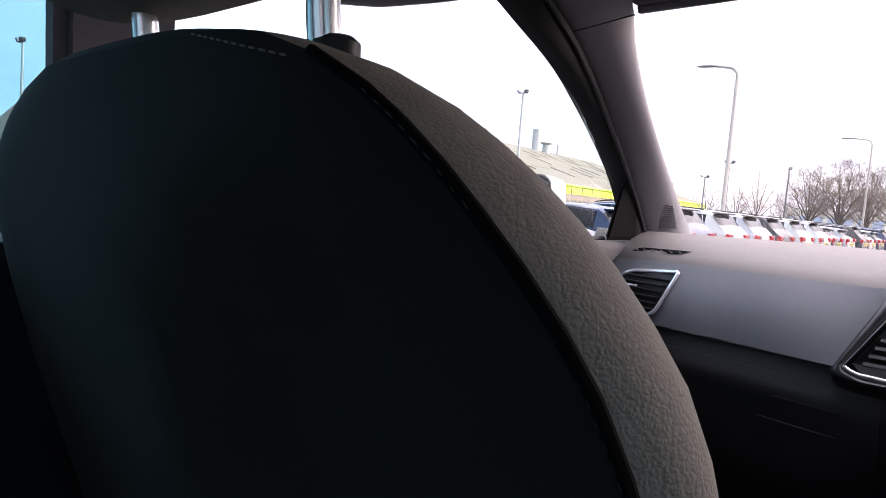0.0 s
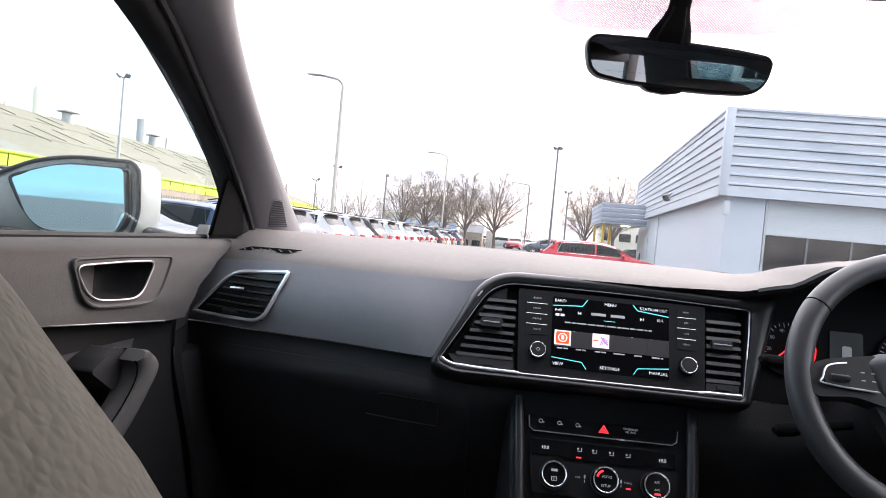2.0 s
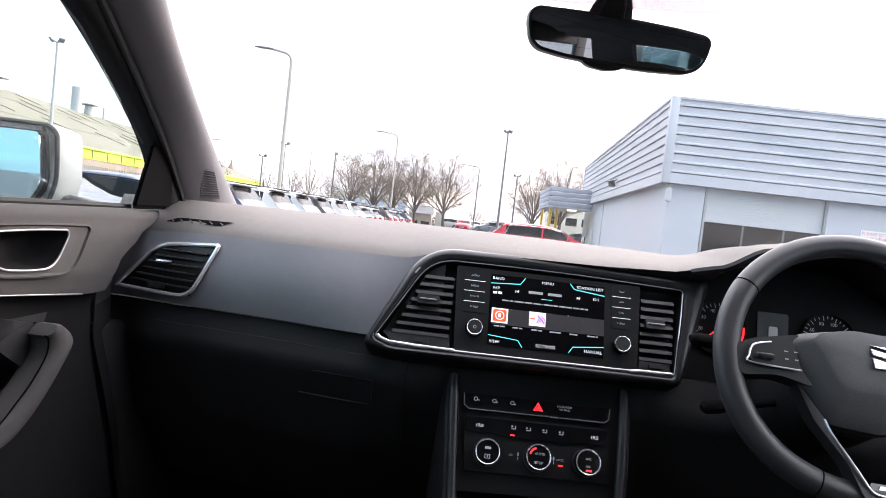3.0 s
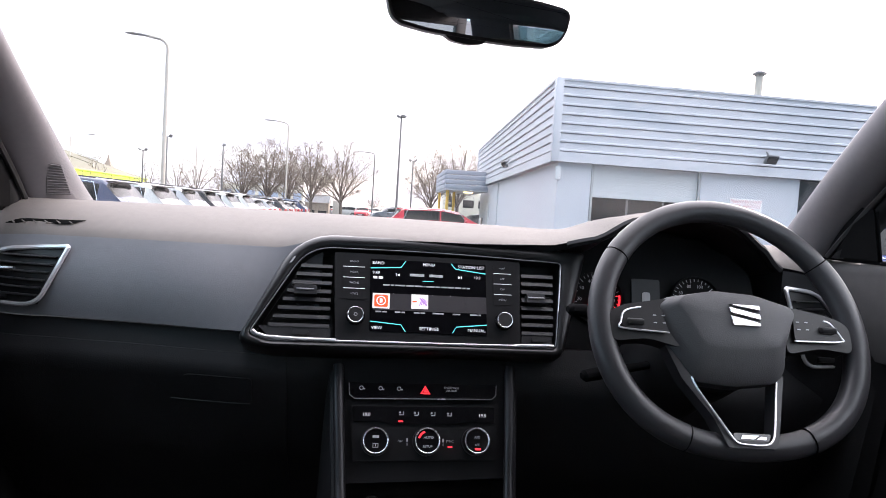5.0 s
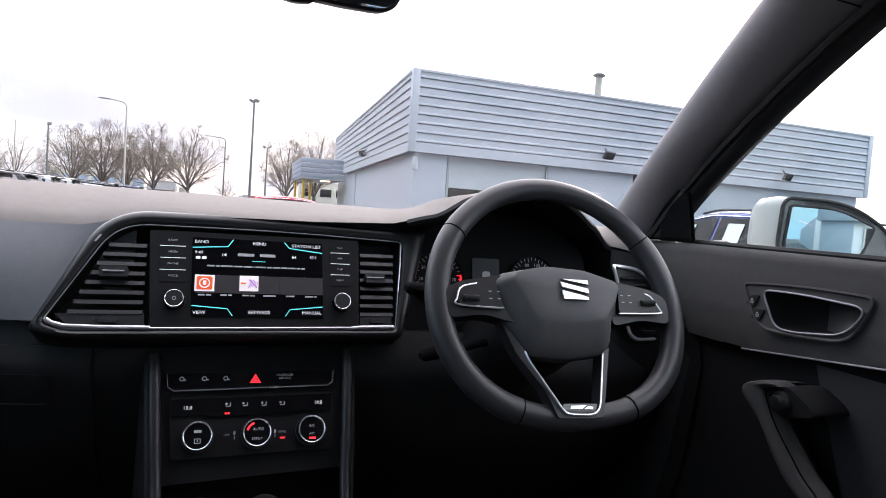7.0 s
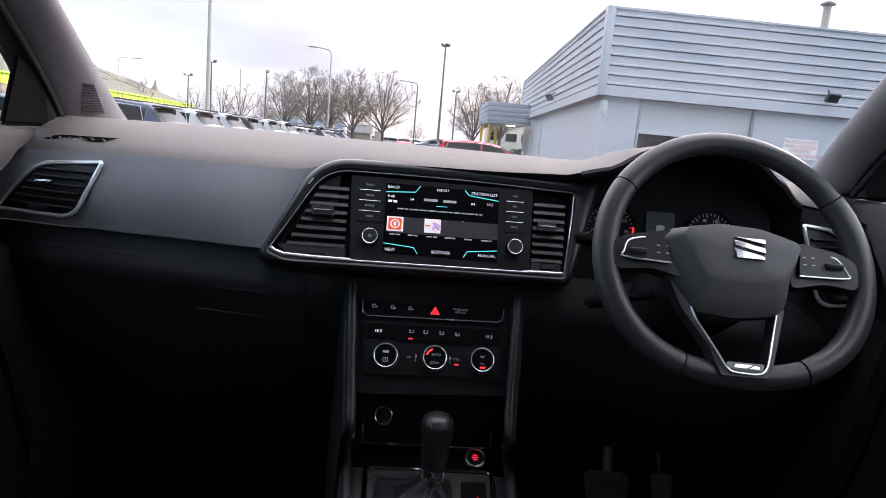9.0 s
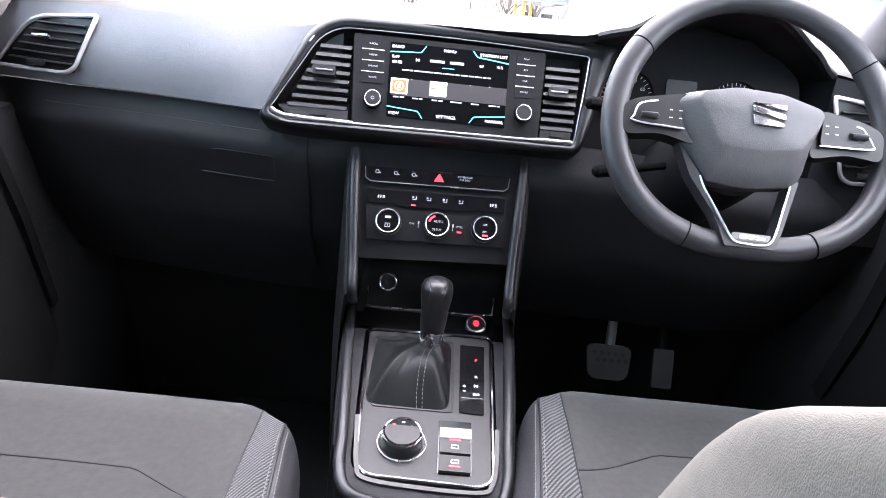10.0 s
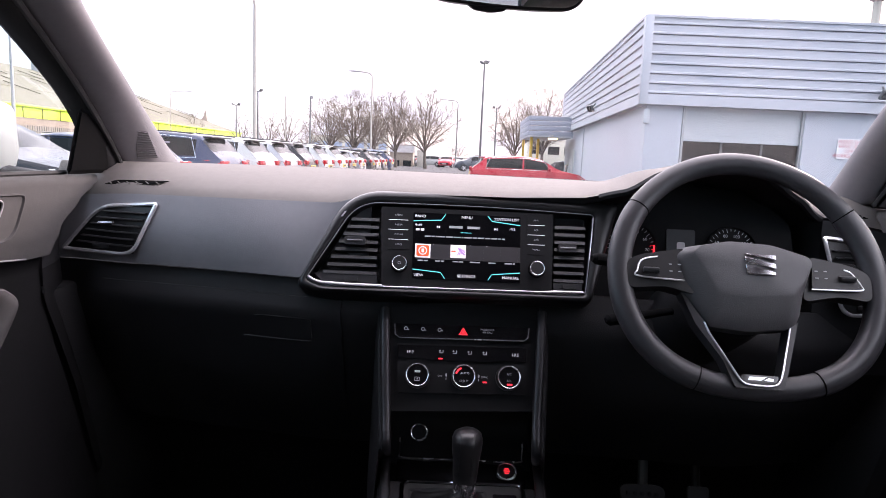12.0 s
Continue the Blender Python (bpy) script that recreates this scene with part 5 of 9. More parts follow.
# parking brake and hold switches
SWO = rounded([(0.0310, -0.1800), (0.0750, -0.1790), (0.0755, -0.2680), (0.0330, -0.2690)], 0.003)
bm = bm_new()
add_prism(bm, SWO, G, 0.0003, 0.0012)
sw = part("switch_well", bm, M_PIANO, gp)
bm = bm_new()
add_prism(bm, rounded([(0.0325, -0.2030), (0.0740, -0.2020), (0.0745, -0.2150), (0.0330, -0.2160)], 0.001), lambda u, v, w=0.0: G(u, v, w * (1 + (v + 0.216) * 40)), 0.001, 0.0085)
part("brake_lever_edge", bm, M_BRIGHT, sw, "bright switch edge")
bm = bm_new()
add_prism(bm, rounded([(0.0335, -0.2155), (0.0735, -0.2150), (0.0738, -0.2385), (0.0338, -0.2390)], 0.001), G, 0.001, 0.0075)
s1 = part("brake_switch", bm, M_GEARP, sw)
bar("red_indicator", G, 0.0535, -0.2180, 0.0078, 0.014, 0.0026, M_RED_T, s1)
bm = bm_new()
add_frame(bm, rect(0.0535, -0.2290, 0.010, 0.006), rect(0.0535, -0.2290, 0.008, 0.0042), G, 0.0076, 0.008)
part("switch_symbol", bm, M_WHITE_T, s1)
bm = bm_new()
add_prism(bm, rounded([(0.0340, -0.2415), (0.0740, -0.2410), (0.0742, -0.2660), (0.0345, -0.2665)], 0.001), G, 0.001, 0.0055)
s2 = part("hold_switch", bm, M_GEARP, sw)
bar("red_indicator", G, 0.0540, -0.2590, 0.0058, 0.014, 0.0026, M_RED_T, s2)
bm = bm_new()
add_frame(bm, rect(0.0540, -0.2510, 0.010, 0.006), rect(0.0540, -0.2510, 0.008, 0.0042), G, 0.0056, 0.006)
part("switch_symbol", bm, M_WHITE_T, s2)
# storage tray, socket and start button in front of the lever
bm = bm_new()
add_grid(bm, lambda u, s: (C(u, -0.054, -0.008)).lerp(G(u, 0.045, 0.0), s) + Vector((0, 0.095 * math.sin(math.pi * s) ** 0.55, -0.0)), lin(-0.118, 0.122, 12), lin(0, 1, 12))
part("tray_wall", bm, M_LOWER, con)
bm = bm_new()
add_prism(bm, rounded([(-0.104, 0.055), (0.110, 0.055), (0.112, 0.008), (-0.102, 0.004)], 0.004), G, -0.03, 0.002)
part("console_sill", bm, M_PIANO, con, "gloss black sill")
bm = bm_new()
add_tube(bm, smooth_line([G(-0.104, 0.100, 0.012), G(-0.1015, 0.066, 0.006), G(-0.093, 0.0575, 0.004), G(0.0, 0.0590, 0.004), G(0.100, 0.0625, 0.004), G(0.1085, 0.071, 0.006), G(0.112, 0.105, 0.012)], 30), 0.0014, 6)
part("tray_edge", bm, M_CHROME, con, "thin chrome tray edge")
SO = plane_fn((-0.072, 0.038, 0.662), (1, 0, 0), (0, 0.35, 1))
bm = bm_new()
ring_tube(bm, SO, 0, 0, 0.0142, 0.001, 0.0018)
so = part("power_socket", bm, M_CHROME, con, "round power socket with chrome ring")
bm = bm_new()
add_loft(bm, [[SO(u, v, w) for u, v in ellipse(0, 0, r)] for r, w in ((0.013, 0.002), (0.0115, 0.0005), (0.002, 0.003))])
part("socket_cap", bm, M_BLACK, so)
SB = plane_fn(G(0.0815, 0.0345, 0.004), (1, 0, 0), (0, 0.85, 0.5))
bm = bm_new()
ring_tube(bm, SB, 0, 0, 0.0152, 0.003, 0.0018)
sb = part("start_button", bm, M_CHROME, con, "round start button with chrome ring and red print")
bm = bm_new()
add_prism(bm, ellipse(0, 0, 0.0140), SB, -0.004, 0.003)
part("button_face", bm, M_BLACK, sb)
for v in (0.004, 0.0, -0.004):
    bar("button_print", SB, 0, v, 0.0033, 0.010 if v == 0 else 0.007, 0.0013, M_RED_T, sb)

# gear selector with leather boot
gs = thing("gear_selector", G(0.0, -0.07, 0.0), "black leather gear lever with chrome collar and creased leather boot", "gear lever")
lev_base, lev_top = G(0.010, -0.060, 0.036), G(0.012, -0.040, 0.134)
rings = []
for i in range(24):
    t = i / 23
    k = t ** 0.90
    cu, cv = -0.0148 + 0.0248 * k, -0.089 + 0.029 * k
    hw, hh = 0.0585 + (0.0150 - 0.0585) * k, 0.0735 + (0.0150 - 0.0735) * k
    ring = []
    for j in range(60):
        a = 2 * math.pi * j / 60
        p = 9.0 - 7.0 * k
        cu_, cs_ = math.cos(a), math.sin(a)
        ru = math.copysign(abs(cu_) ** (2 / p), cu_) * hw
        rv = math.copysign(abs(cs_) ** (2 / p), cs_) * hh
        sag = math.sin(math.pi * t)
        # slack leather: a ridge towards the rear left corner, a hollow before it
        fold = 0.013 * max(0.0, math.cos(a - radians(222))) ** 2 - 0.010 * max(0.0, math.cos(a - radians(150))) ** 3 + 0.006 * max(0.0, math.cos(a - radians(300))) ** 3 - 0.004 * max(0.0, math.cos(a - radians(262))) ** 8 + 0.003 * math.sin(5 * a + 4 * t) + 0.007 * max(0.0, math.cos(a - radians(275))) ** 2
        twist = 0.10 * sag * math.sin(2 * a + 1.2)
        ring.append(G(cu + ru * (1 + twist * 0.5), cv + rv * (1 - twist * 0.3), 0.0015 + 0.034 * t ** 0.75 + 1.25 * sag * fold))
    rings.append(ring)
bm = bm_new()
add_loft(bm, rings, caps=False)
boot = part("boot", bm, M_BOOT, gs, "creased black leather boot with twin stitching", sharp=80)
for du in (-0.004, 0.004):
    seam_pts = [Vector(r[46]).lerp(Vector(r[45]), 0.5 + 0.5 * k / 23) + (G(du, -0.0006, 0.0012) - G(0, 0, 0)) for k, r in enumerate(rings)]
    stitches("boot_stitching", seam_pts, 0.0006, M_THREAD, boot, gap=0.006)
bm = bm_new()
ax = (lev_top - lev_base)
add_loft(bm, [[lev_base + ax * t + Vector((r * math.cos(2 * math.pi * k / 20), 0.85 * r * math.sin(2 * math.pi * k / 20), 0)) for k in range(20)] for t, r in ((-0.06, 0.0165), (0.0, 0.0185), (0.10, 0.0180), (0.22, 0.0165))])
part("collar", bm, M_GLOSSCH, gs, "chrome collar")
bm = bm_new()
rr = []
for t, r, f in ((0.185, 0.0170, 0.9), (0.20, 0.0195, 0.95), (0.35, 0.0210, 1.0), (0.55, 0.0220, 1.05), (0.72, 0.0248, 1.1), (0.86, 0.0258, 1.12), (0.95, 0.0225, 1.1), (1.0, 0.015, 1.05), (1.02, 0.004, 1.0)):
    r *= 0.92
    rr.append([lev_base + ax * t + Vector((r * math.cos(2 * math.pi * k / 28) * (1 - 0.06 * (math.cos(4 * math.pi * k / 28) > 0.93)), f * r * math.sin(2 * math.pi * k / 28), 0)) for k in range(28)])
add_loft(bm, rr)
part("lever_grip", bm, M_GRIP, gs, "black leather grip", sharp=70)
for dx in (-0.010, 0.010):
    bm = bm_new()
    add_tube(bm, [lev_base + ax * t + Vector((dx, -f * math.sqrt(max(0, r * r - dx * dx)) - 0.0004, 0)) for t, r, f in ((0.35, 0.0192, 1.0), (0.55, 0.0203, 1.05), (0.72, 0.0229, 1.1), (0.86, 0.0238, 1.12), (0.95, 0.0208, 1.1), (0.99, 0.0150, 1.06))], 0.0008, 5)
    part("grip_seam", bm, M_BLACK, gs)
bm = bm_new()
add_box(bm, lev_base + ax * 0.14 + Vector((0, -0.0150, 0)), (0.009, 0.006, 0.018), bevel=0.003)
part("release_button", bm, M_GLOSSCH, gs, "small chrome release button")

# armrest box
arm = thing("armrest", (0.02, -0.6, 0.09), "padded grey leather armrest box between the front seats", "armrest")
bm = bm_new()
for w0, z0, z1, mt in (((0.088), 0.555, 0.592, 0),):
    prof = rounded([(-0.074, -0.410), (0.112, -0.415), (0.116, -0.80), (-0.080, -0.80)], [0.03, 0.03, 0.02, 0.02], 5)
    rings = [[Vector((0.019 + (u - 0.019) * (1 - d / 0.09), -0.60 + (v + 0.60) * (1 - d / 0.19), z)) for u, v in prof] for d, z in ((0.004, 0.548), (0.0, 0.556), (0.0, 0.578), (0.004, 0.588), (0.010, 0.594), (0.025, 0.598), (0.05, 0.600), (0.087, 0.601))]
    add_loft(bm, rings)
part("lid_pad", bm, M_ARM, arm, "soft leather lid", sharp=60)
bm = bm_new()
prof = rounded([(-0.085, -0.40), (0.122, -0.405), (0.126, -0.82), (-0.088, -0.82)], 0.03, 5)
add_loft(bm, [[Vector((u, v, z)) for u, v in prof] for z in (0.1, 0.53, 0.545)])
part("storage_box", bm, M_LOWER, arm)
for sx in (-0.063, 0.100):
    bm = bm_new()
    add_tube(bm, [(sx, -0.45 - 0.03 * i, 0.597) for i in range(11)], 0.001, 5)
    part("lid_seam", bm, M_BLACK, arm)

# footwell sides close the cabin below the doors
for on in (False, True):
    bm = bm_new()
    add_box(bm, mirror_x((-0.745, 0.15, 0.47), on), (0.04, 0.9, 0.84), bevel=0.01)
    add_box(bm, mirror_x((-0.795, 0.15, 0.97), on), (0.03, 0.9, 0.18), bevel=0.005)
    solid("wall_footwell_left" if not on else "wall_footwell_right", bm, M_CARPET, "black carpeted side of the footwell", "footwell", "structure")


# ---- steering wheel ----
W = plane_fn((0.389, -0.15, 1.0), (1, 0, 0), (0, 0.51, 1))
W2 = plane_fn((0.389, -0.175, 0.99), (1, 0, 0), (0, 0.51, 1))
wheel = thing("steering_wheel", W(0, 0, -0.03), "black leather three-spoke steering wheel with chrome-trimmed spokes and badge", "steering wheel")


def rim_at(a):
    """Centre line of the rim at an angle from the top, clockwise; flattened at the bottom."""
    R = 0.1768 * (1 - 0.135 * max(0.0, -math.cos(a)) ** 4)
    u, v = R * math.sin(a), R * math.cos(a)
    return u, v


def rim_piece(a0, a1, n, r0, material, label, name):
    rings = []
    for i in range(n + 1):
        a = a0 + (a1 - a0) * i / n
        u, v = rim_at(a)
        u2, v2 = rim_at(a + 0.01)
        t = Vector((u2 - u, v2 - v)).normalized()
        nr = Vector((t.y, -t.x))
        edge = min(i, n - i)
        r = r0 * (0.985 if edge == 0 else 1.0)
        thumb = 1 + 0.10 * math.exp(-((abs(a) - 1.15) / 0.22) ** 2)
        ring = []
        for k in range(16):
            b = 2 * math.pi * k / 16
            q = Vector((u, v)) + nr * (math.cos(b) * r * 1.02 * thumb)
            ring.append(W(q.x, q.y, math.sin(b) * r * 0.95))
        rings.append(ring)
    bm = bm_new()
    add_loft(bm, rings)
    return part(name, bm, material, wheel, label, sharp=60)


cuts = [-0.97, 0.97, 2.63, 2 * math.pi - 2.63, 2 * math.pi - 0.97]
rim_piece(cuts[0], cuts[1], 36, 0.0158, M_RIM, "smooth leather top arc", "rim_arc")
rim_piece(cuts[1] + 0.004, cuts[2] - 0.004, 34, 0.0165, M_RIM, "leather grip arc", "rim_arc")
rim_piece(cuts[2], cuts[3], 22, 0.0158, M_RIM, "leather lower arc", "rim_arc")
rim_piece(cuts[3] + 0.004, cuts[4] - 0.004, 34, 0.0165, M_RIM, "leather grip arc", "rim_arc")
for a0, a1 in ((1.25, 2.55), (2 * math.pi - 2.55, 2 * math.pi - 1.25), (0.98, 1.18), (2 * math.pi - 1.18, 2 * math.pi - 0.98)):
    pts = []
    for i in range(30):
        a = a0 + (a1 - a0) * i / 29
        u, v = rim_at(a)
        d = Vector((u, v)).normalized() * 0.0155
        pts.append(W(u - d.x, v - d.y, 0.004))
    stitches("rim_stitching", pts, 0.0007, M_BLACK, wheel, gap=0.006)
# leather joints of the rim
for a in cuts[1:]:
    u, v = rim_at(a)
    u2, v2 = rim_at(a + 0.01)
    t = Vector((u2 - u, v2 - v)).normalized()
    nr = Vector((t.y, -t.x))
    bm = bm_new()
    add_tube(bm, [W(u + nr.x * math.cos(b) * 0.0163, v + nr.y * math.cos(b) * 0.0163, math.sin(b) * 0.0155) for b in lin(0, 2 * math.pi * 23 / 24, 24)], 0.0009, 6, closed=True)
    part("rim_joint", bm, M_SAIL, wheel)
# airbag cover: an upper face with bevelled flanks falling away to the spokes
HUB = rounded([(-0.105, 0.047), (-0.0895, 0.059), (-0.0317, 0.0668), (0.0254, 0.0632), (0.081, 0.0488), (0.0863, 0.0352), (0.0713, -0.001), (0.061, -0.0394), (0.0504, -0.0508), (-0.0063, -0.0575), (-0.0596, -0.0524), (-0.0661, -0.0452), (-0.099, 0.0024), (-0.108, 0.0392)], 0.008, 3)
FACE = rounded([(-0.080, 0.046), (-0.072, 0.055), (-0.0317, 0.0635), (0.0254, 0.0600), (0.073, 0.0455), (0.0780, 0.037), (0.0655, 0.0125), (0.0510, -0.006), (0.0430, -0.0110), (0.0, -0.0155), (-0.043, -0.0135), (-0.0545, -0.006), (-0.0690, 0.028), (-0.0770, 0.039)], 0.008, 3)
HC = (-0.004, 0.024)


def hub_ring(k, w, q=0.0):
    """k runs from the outline to the face's edge, q from there to the middle."""
    out = []
    for (a, b), (c, d) in zip(HUB, FACE):
        u, v = a + (c - a) * k, b + (d - b) * k
        out.append(W2(u + (HC[0] - u) * q, v + (HC[1] - v) * q, w))
    return out


bm = bm_new()
add_loft(bm, [hub_ring(0, -0.035), hub_ring(0, -0.014), hub_ring(0.08, -0.0085), hub_ring(0.5, 0.0015), hub_ring(0.93, 0.0100), hub_ring(1.0, 0.0112), hub_ring(1.0, 0.0122, 0.06), hub_ring(1.0, 0.0140, 0.35), hub_ring(1.0, 0.0155, 0.7), hub_ring(1.0, 0.016, 0.97)])
hub = part("airbag_cover", bm, M_AIRBAG, wheel, "grained grey-black airbag cover", sharp=30)
# badge: plain slanted chrome bars in a rounded field
bx, by = 0.004, 0.0292
for poly in ([(-0.020, 0.0148), (0.0215, 0.0142), (0.0215, 0.0065), (-0.014, 0.0125)], [(-0.020, 0.0105), (-0.020, 0.0030), (0.0205, -0.0060), (0.0205, 0.0020)], [(-0.020, -0.0005), (0.0120, -0.0095), (0.0190, -0.0100), (0.0190, -0.0148), (-0.0190, -0.0142)]):
    bm = bm_new()
    add_prism(bm, [(bx + u, by + v) for u, v in poly], W2, 0.013, 0.0195)
    bmesh.ops.bevel(bm, geom=list(bm.edges), offset=0.0008, segments=1, affect="EDGES")
    part("badge_bar", bm, M_GLOSSCH, hub, "polished chrome badge bar")
# side spokes with button pods
for sg in (-1, 1):
    POD = [(-0.1560, 0.0230), (-0.1480, 0.0360), (-0.1010, 0.0440), (-0.0930, 0.0060), (-0.1565, 0.0105)] if sg < 0 else [(0.0810, 0.0400), (0.1330, 0.0300), (0.1450, 0.0090), (0.1440, 0.0045), (0.0765, 0.0030)]
    arm_o = [(u * (1.06 if abs(u) > 0.12 else 1.0), v) for u, v in POD]
    bm = bm_new()
    sp = [(-0.170, 0.034), (-0.150, 0.044), (-0.085, 0.056), (-0.075, -0.012), (-0.120, 0.000), (-0.168, -0.006)] if sg < 0 else [(0.080, 0.052), (0.140, 0.040), (0.163, 0.028), (0.160, -0.010), (0.115, -0.004), (0.066, -0.014)]
    add_prism(bm, rounded(sp, 0.012), W2, -0.03, -0.004)
    spoke = part("spoke", bm, M_BLACK, wheel, "satin black spoke with button pod")
    po = rounded(POD, 0.006, 4)
    bm = bm_new()
    add_prism(bm, inset(po, 0.001), W2, -0.006, 0.0015)
    pod = part("button_pod", bm, M_BLACK, spoke)
    ed = [(u, v) for u, v in po]
    low = [(-0.0935, 0.0065), (-0.1550, 0.0105), (-0.1565, 0.0190), (-0.150, 0.0335), (-0.128, 0.0395)] if sg < 0 else [(0.0770, 0.0030), (0.1405, 0.0043), (0.1440, 0.0110), (0.1330, 0.0285), (0.124, 0.0325)]
    bm = bm_new()
    add_tube(bm, smooth_line([W2(u, v, 0.001) for u, v in low], 20), 0.0013, 8)
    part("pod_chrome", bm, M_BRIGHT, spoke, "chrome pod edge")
    s = sg
    cxs = -0.125 if sg < 0 else 0.112
    bm = bm_new()
    add_box(bm, (0, 0, 0), (0.022, 0.008, 0.008), bevel=0.002)
    bmesh.ops.transform(bm, matrix=Matrix.Translation(W2(cxs - 0.013 if sg < 0 else cxs + 0.014, 0.019, 0.003)), verts=bm.verts)
    part("roller", bm, M_SLAT, spoke)
    for q in range(4):
        bar("pod_print", W2, cxs + sg * (-0.010) + (0.012 * (q % 2)) * (1 if sg < 0 else -1) + (0.004 if sg < 0 else -0.004), 0.029 - 0.010 * (q // 2), 0.0018, 0.0042, 0.0013, M_DIM_T, spoke)
# lower spoke: two limbs round an opening, edged with a chrome V; its foot laps over the rim


def LS(u, v, w=0.0):
    return W2(u, v, w + 0.014 * max(0.0, min(1.0, (-v - 0.05) / 0.07)))


bm = bm_new()
add_prism(bm, rounded([(-0.098, 0.0025), (-0.0660, -0.0440), (-0.0600, -0.0633), (-0.0375, -0.1087), (-0.0300, -0.1250), (0.0175, -0.1262), (0.0240, -0.1154), (0.0470, -0.0500), (0.0610, -0.0400), (0.0345, -0.1100), (0.0245, -0.1350), (-0.0375, -0.1345), (-0.0490, -0.0980), (-0.0780, -0.0490)], 0.004, 3), LS, -0.034, -0.012)
lv = part("lower_spoke", bm, M_LEATHER2, wheel, "satin black lower spoke with an opening and chrome V edge")
bm = bm_new()
vpts = smooth_line([LS(-0.0662, -0.0470, -0.010), LS(-0.0612, -0.0633, -0.010), LS(-0.0500, -0.0860, -0.010), LS(-0.0389, -0.1087, -0.010), LS(-0.0310, -0.1240, -0.010), LS(-0.0235, -0.1295, -0.010), LS(-0.008, -0.1310, -0.010), LS(0.0085, -0.1310, -0.010), LS(0.0180, -0.1268, -0.010), LS(0.0243, -0.1154, -0.010), LS(0.0360, -0.0830, -0.010), LS(0.0474, -0.0505, -0.010)], 50)
add_tube(bm, vpts, 0.0014, 8)
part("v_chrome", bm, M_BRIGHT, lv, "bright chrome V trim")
bm = bm_new()
add_prism(bm, rounded([(-0.0290, -0.1250), (0.0170, -0.1262), (0.0205, -0.1175), (-0.0280, -0.1165)], 0.003), LS, -0.018, -0.013)
sp_ = part("spoke_plate", bm, M_PIANO, lv, "small gloss black plate")
for poly in ([(-0.020, -0.1235), (-0.004, -0.1240), (0.004, -0.1195), (-0.018, -0.1195)], [(0.000, -0.1242), (0.012, -0.1245), (0.013, -0.1215), (0.006, -0.1205)]):
    bm = bm_new()
    add_prism(bm, poly, LS, -0.013, -0.0118)
    part("plate_bar", bm, M_GLOSSCH, sp_)
# column shroud and stalks
col = thing("steering_column", W(0, 0, -0.1), "black steering column shroud with control stalks", "steering column")
bm = bm_new()
add_loft(bm, [[W(0.0 + r * math.cos(2 * math.pi * k / 24), -0.012 + 0.95 * r * math.sin(2 * math.pi * k / 24), w) for k in range(24)] for r, w in ((0.050, -0.035), (0.066, -0.05), (0.070, -0.10), (0.075, -0.20), (0.085, -0.30))])
part("shroud", bm, M_BLACK, col)
for tip, root, lab in (((0.186, -0.085, 1.008), (0.36, -0.06, 0.995), "indicator stalk"), ((0.215, -0.080, 0.912), (0.37, -0.05, 0.935), "cruise stalk"), ((0.575, -0.085, 1.01), (0.42, -0.06, 0.995), "wiper stalk")):
    a, b = Vector(tip), Vector(root)
    bm = bm_new()
    add_tube(bm, [a, a.lerp(b, 0.03), a.lerp(b, 0.16), a.lerp(b, 0.24), a.lerp(b, 0.6), b], [0.006, 0.0115, 0.0125, 0.0095, 0.0075, 0.009], 12, flat=0.75)
    st = part("stalk", bm, M_SAIL, col, lab)
    bm = bm_new()
    for q in range(3):
        c0 = a.lerp(b, 0.05 + 0.045 * q)
        add_box(bm, c0 + Vector((0, -0.0095, 0.0)), (0.003, 0.001, 0.006))
    part("stalk_print", bm, M_DIM_T, st)

# pedals
ped = thing("brake_pedal", (0.40, 0.25, 0.4), "dark metal brake pedal with rubber studs", "pedal")
PF = plane_fn((0.396, 0.24, 0.442), (1, 0, 0), (0, 0.45, 1))
bm = bm_new()
add_prism(bm, rounded([(-0.047, 0.030), (-0.036, 0.037), (0.036, 0.037), (0.049, 0.028), (0.043, -0.026), (0.030, -0.037), (-0.030, -0.037), (-0.042, -0.026)], 0.008), PF, -0.012, 0)
pp = part("pedal_pad", bm, M_SLAT, ped, "worn metal pad")
for i in range(5):
    for j in range(2):
        bm = bm_new()
        add_prism(bm, ellipse(-0.030 + 0.015 * i + 0.0075 * j, 0.018 - 0.014 * j, 0.0045, n=8), PF, 0, 0.003)
        part("rubber_stud", bm, M_RUBBER, pp)
bm = bm_new()
add_tube(bm, [PF(0.004, 0.03, -0.012), (0.402, 0.285, 0.53), (0.405, 0.33, 0.68)], 0.011, 8)
part("pedal_arm", bm, M_STEEL, ped)
ped = thing("accelerator_pedal", (0.52, 0.25, 0.35), "slim dark accelerator pedal", "pedal")
PF2 = plane_fn((0.5185, 0.25, 0.434), (1, 0, 0), (0, 0.5, 1))
bm = bm_new()
add_prism(bm, rounded([(-0.021, 0.042), (0.024, 0.042), (0.020, -0.042), (-0.023, -0.042)], 0.007), PF2, -0.012, 0)
part("pedal_pad", bm, M_SLAT, ped)
bm = bm_new()
add_tube(bm, [PF2(0, 0.035, -0.012), (0.52, 0.34, 0.6)], 0.01, 8)
part("pedal_arm", bm, M_BLACK, ped)

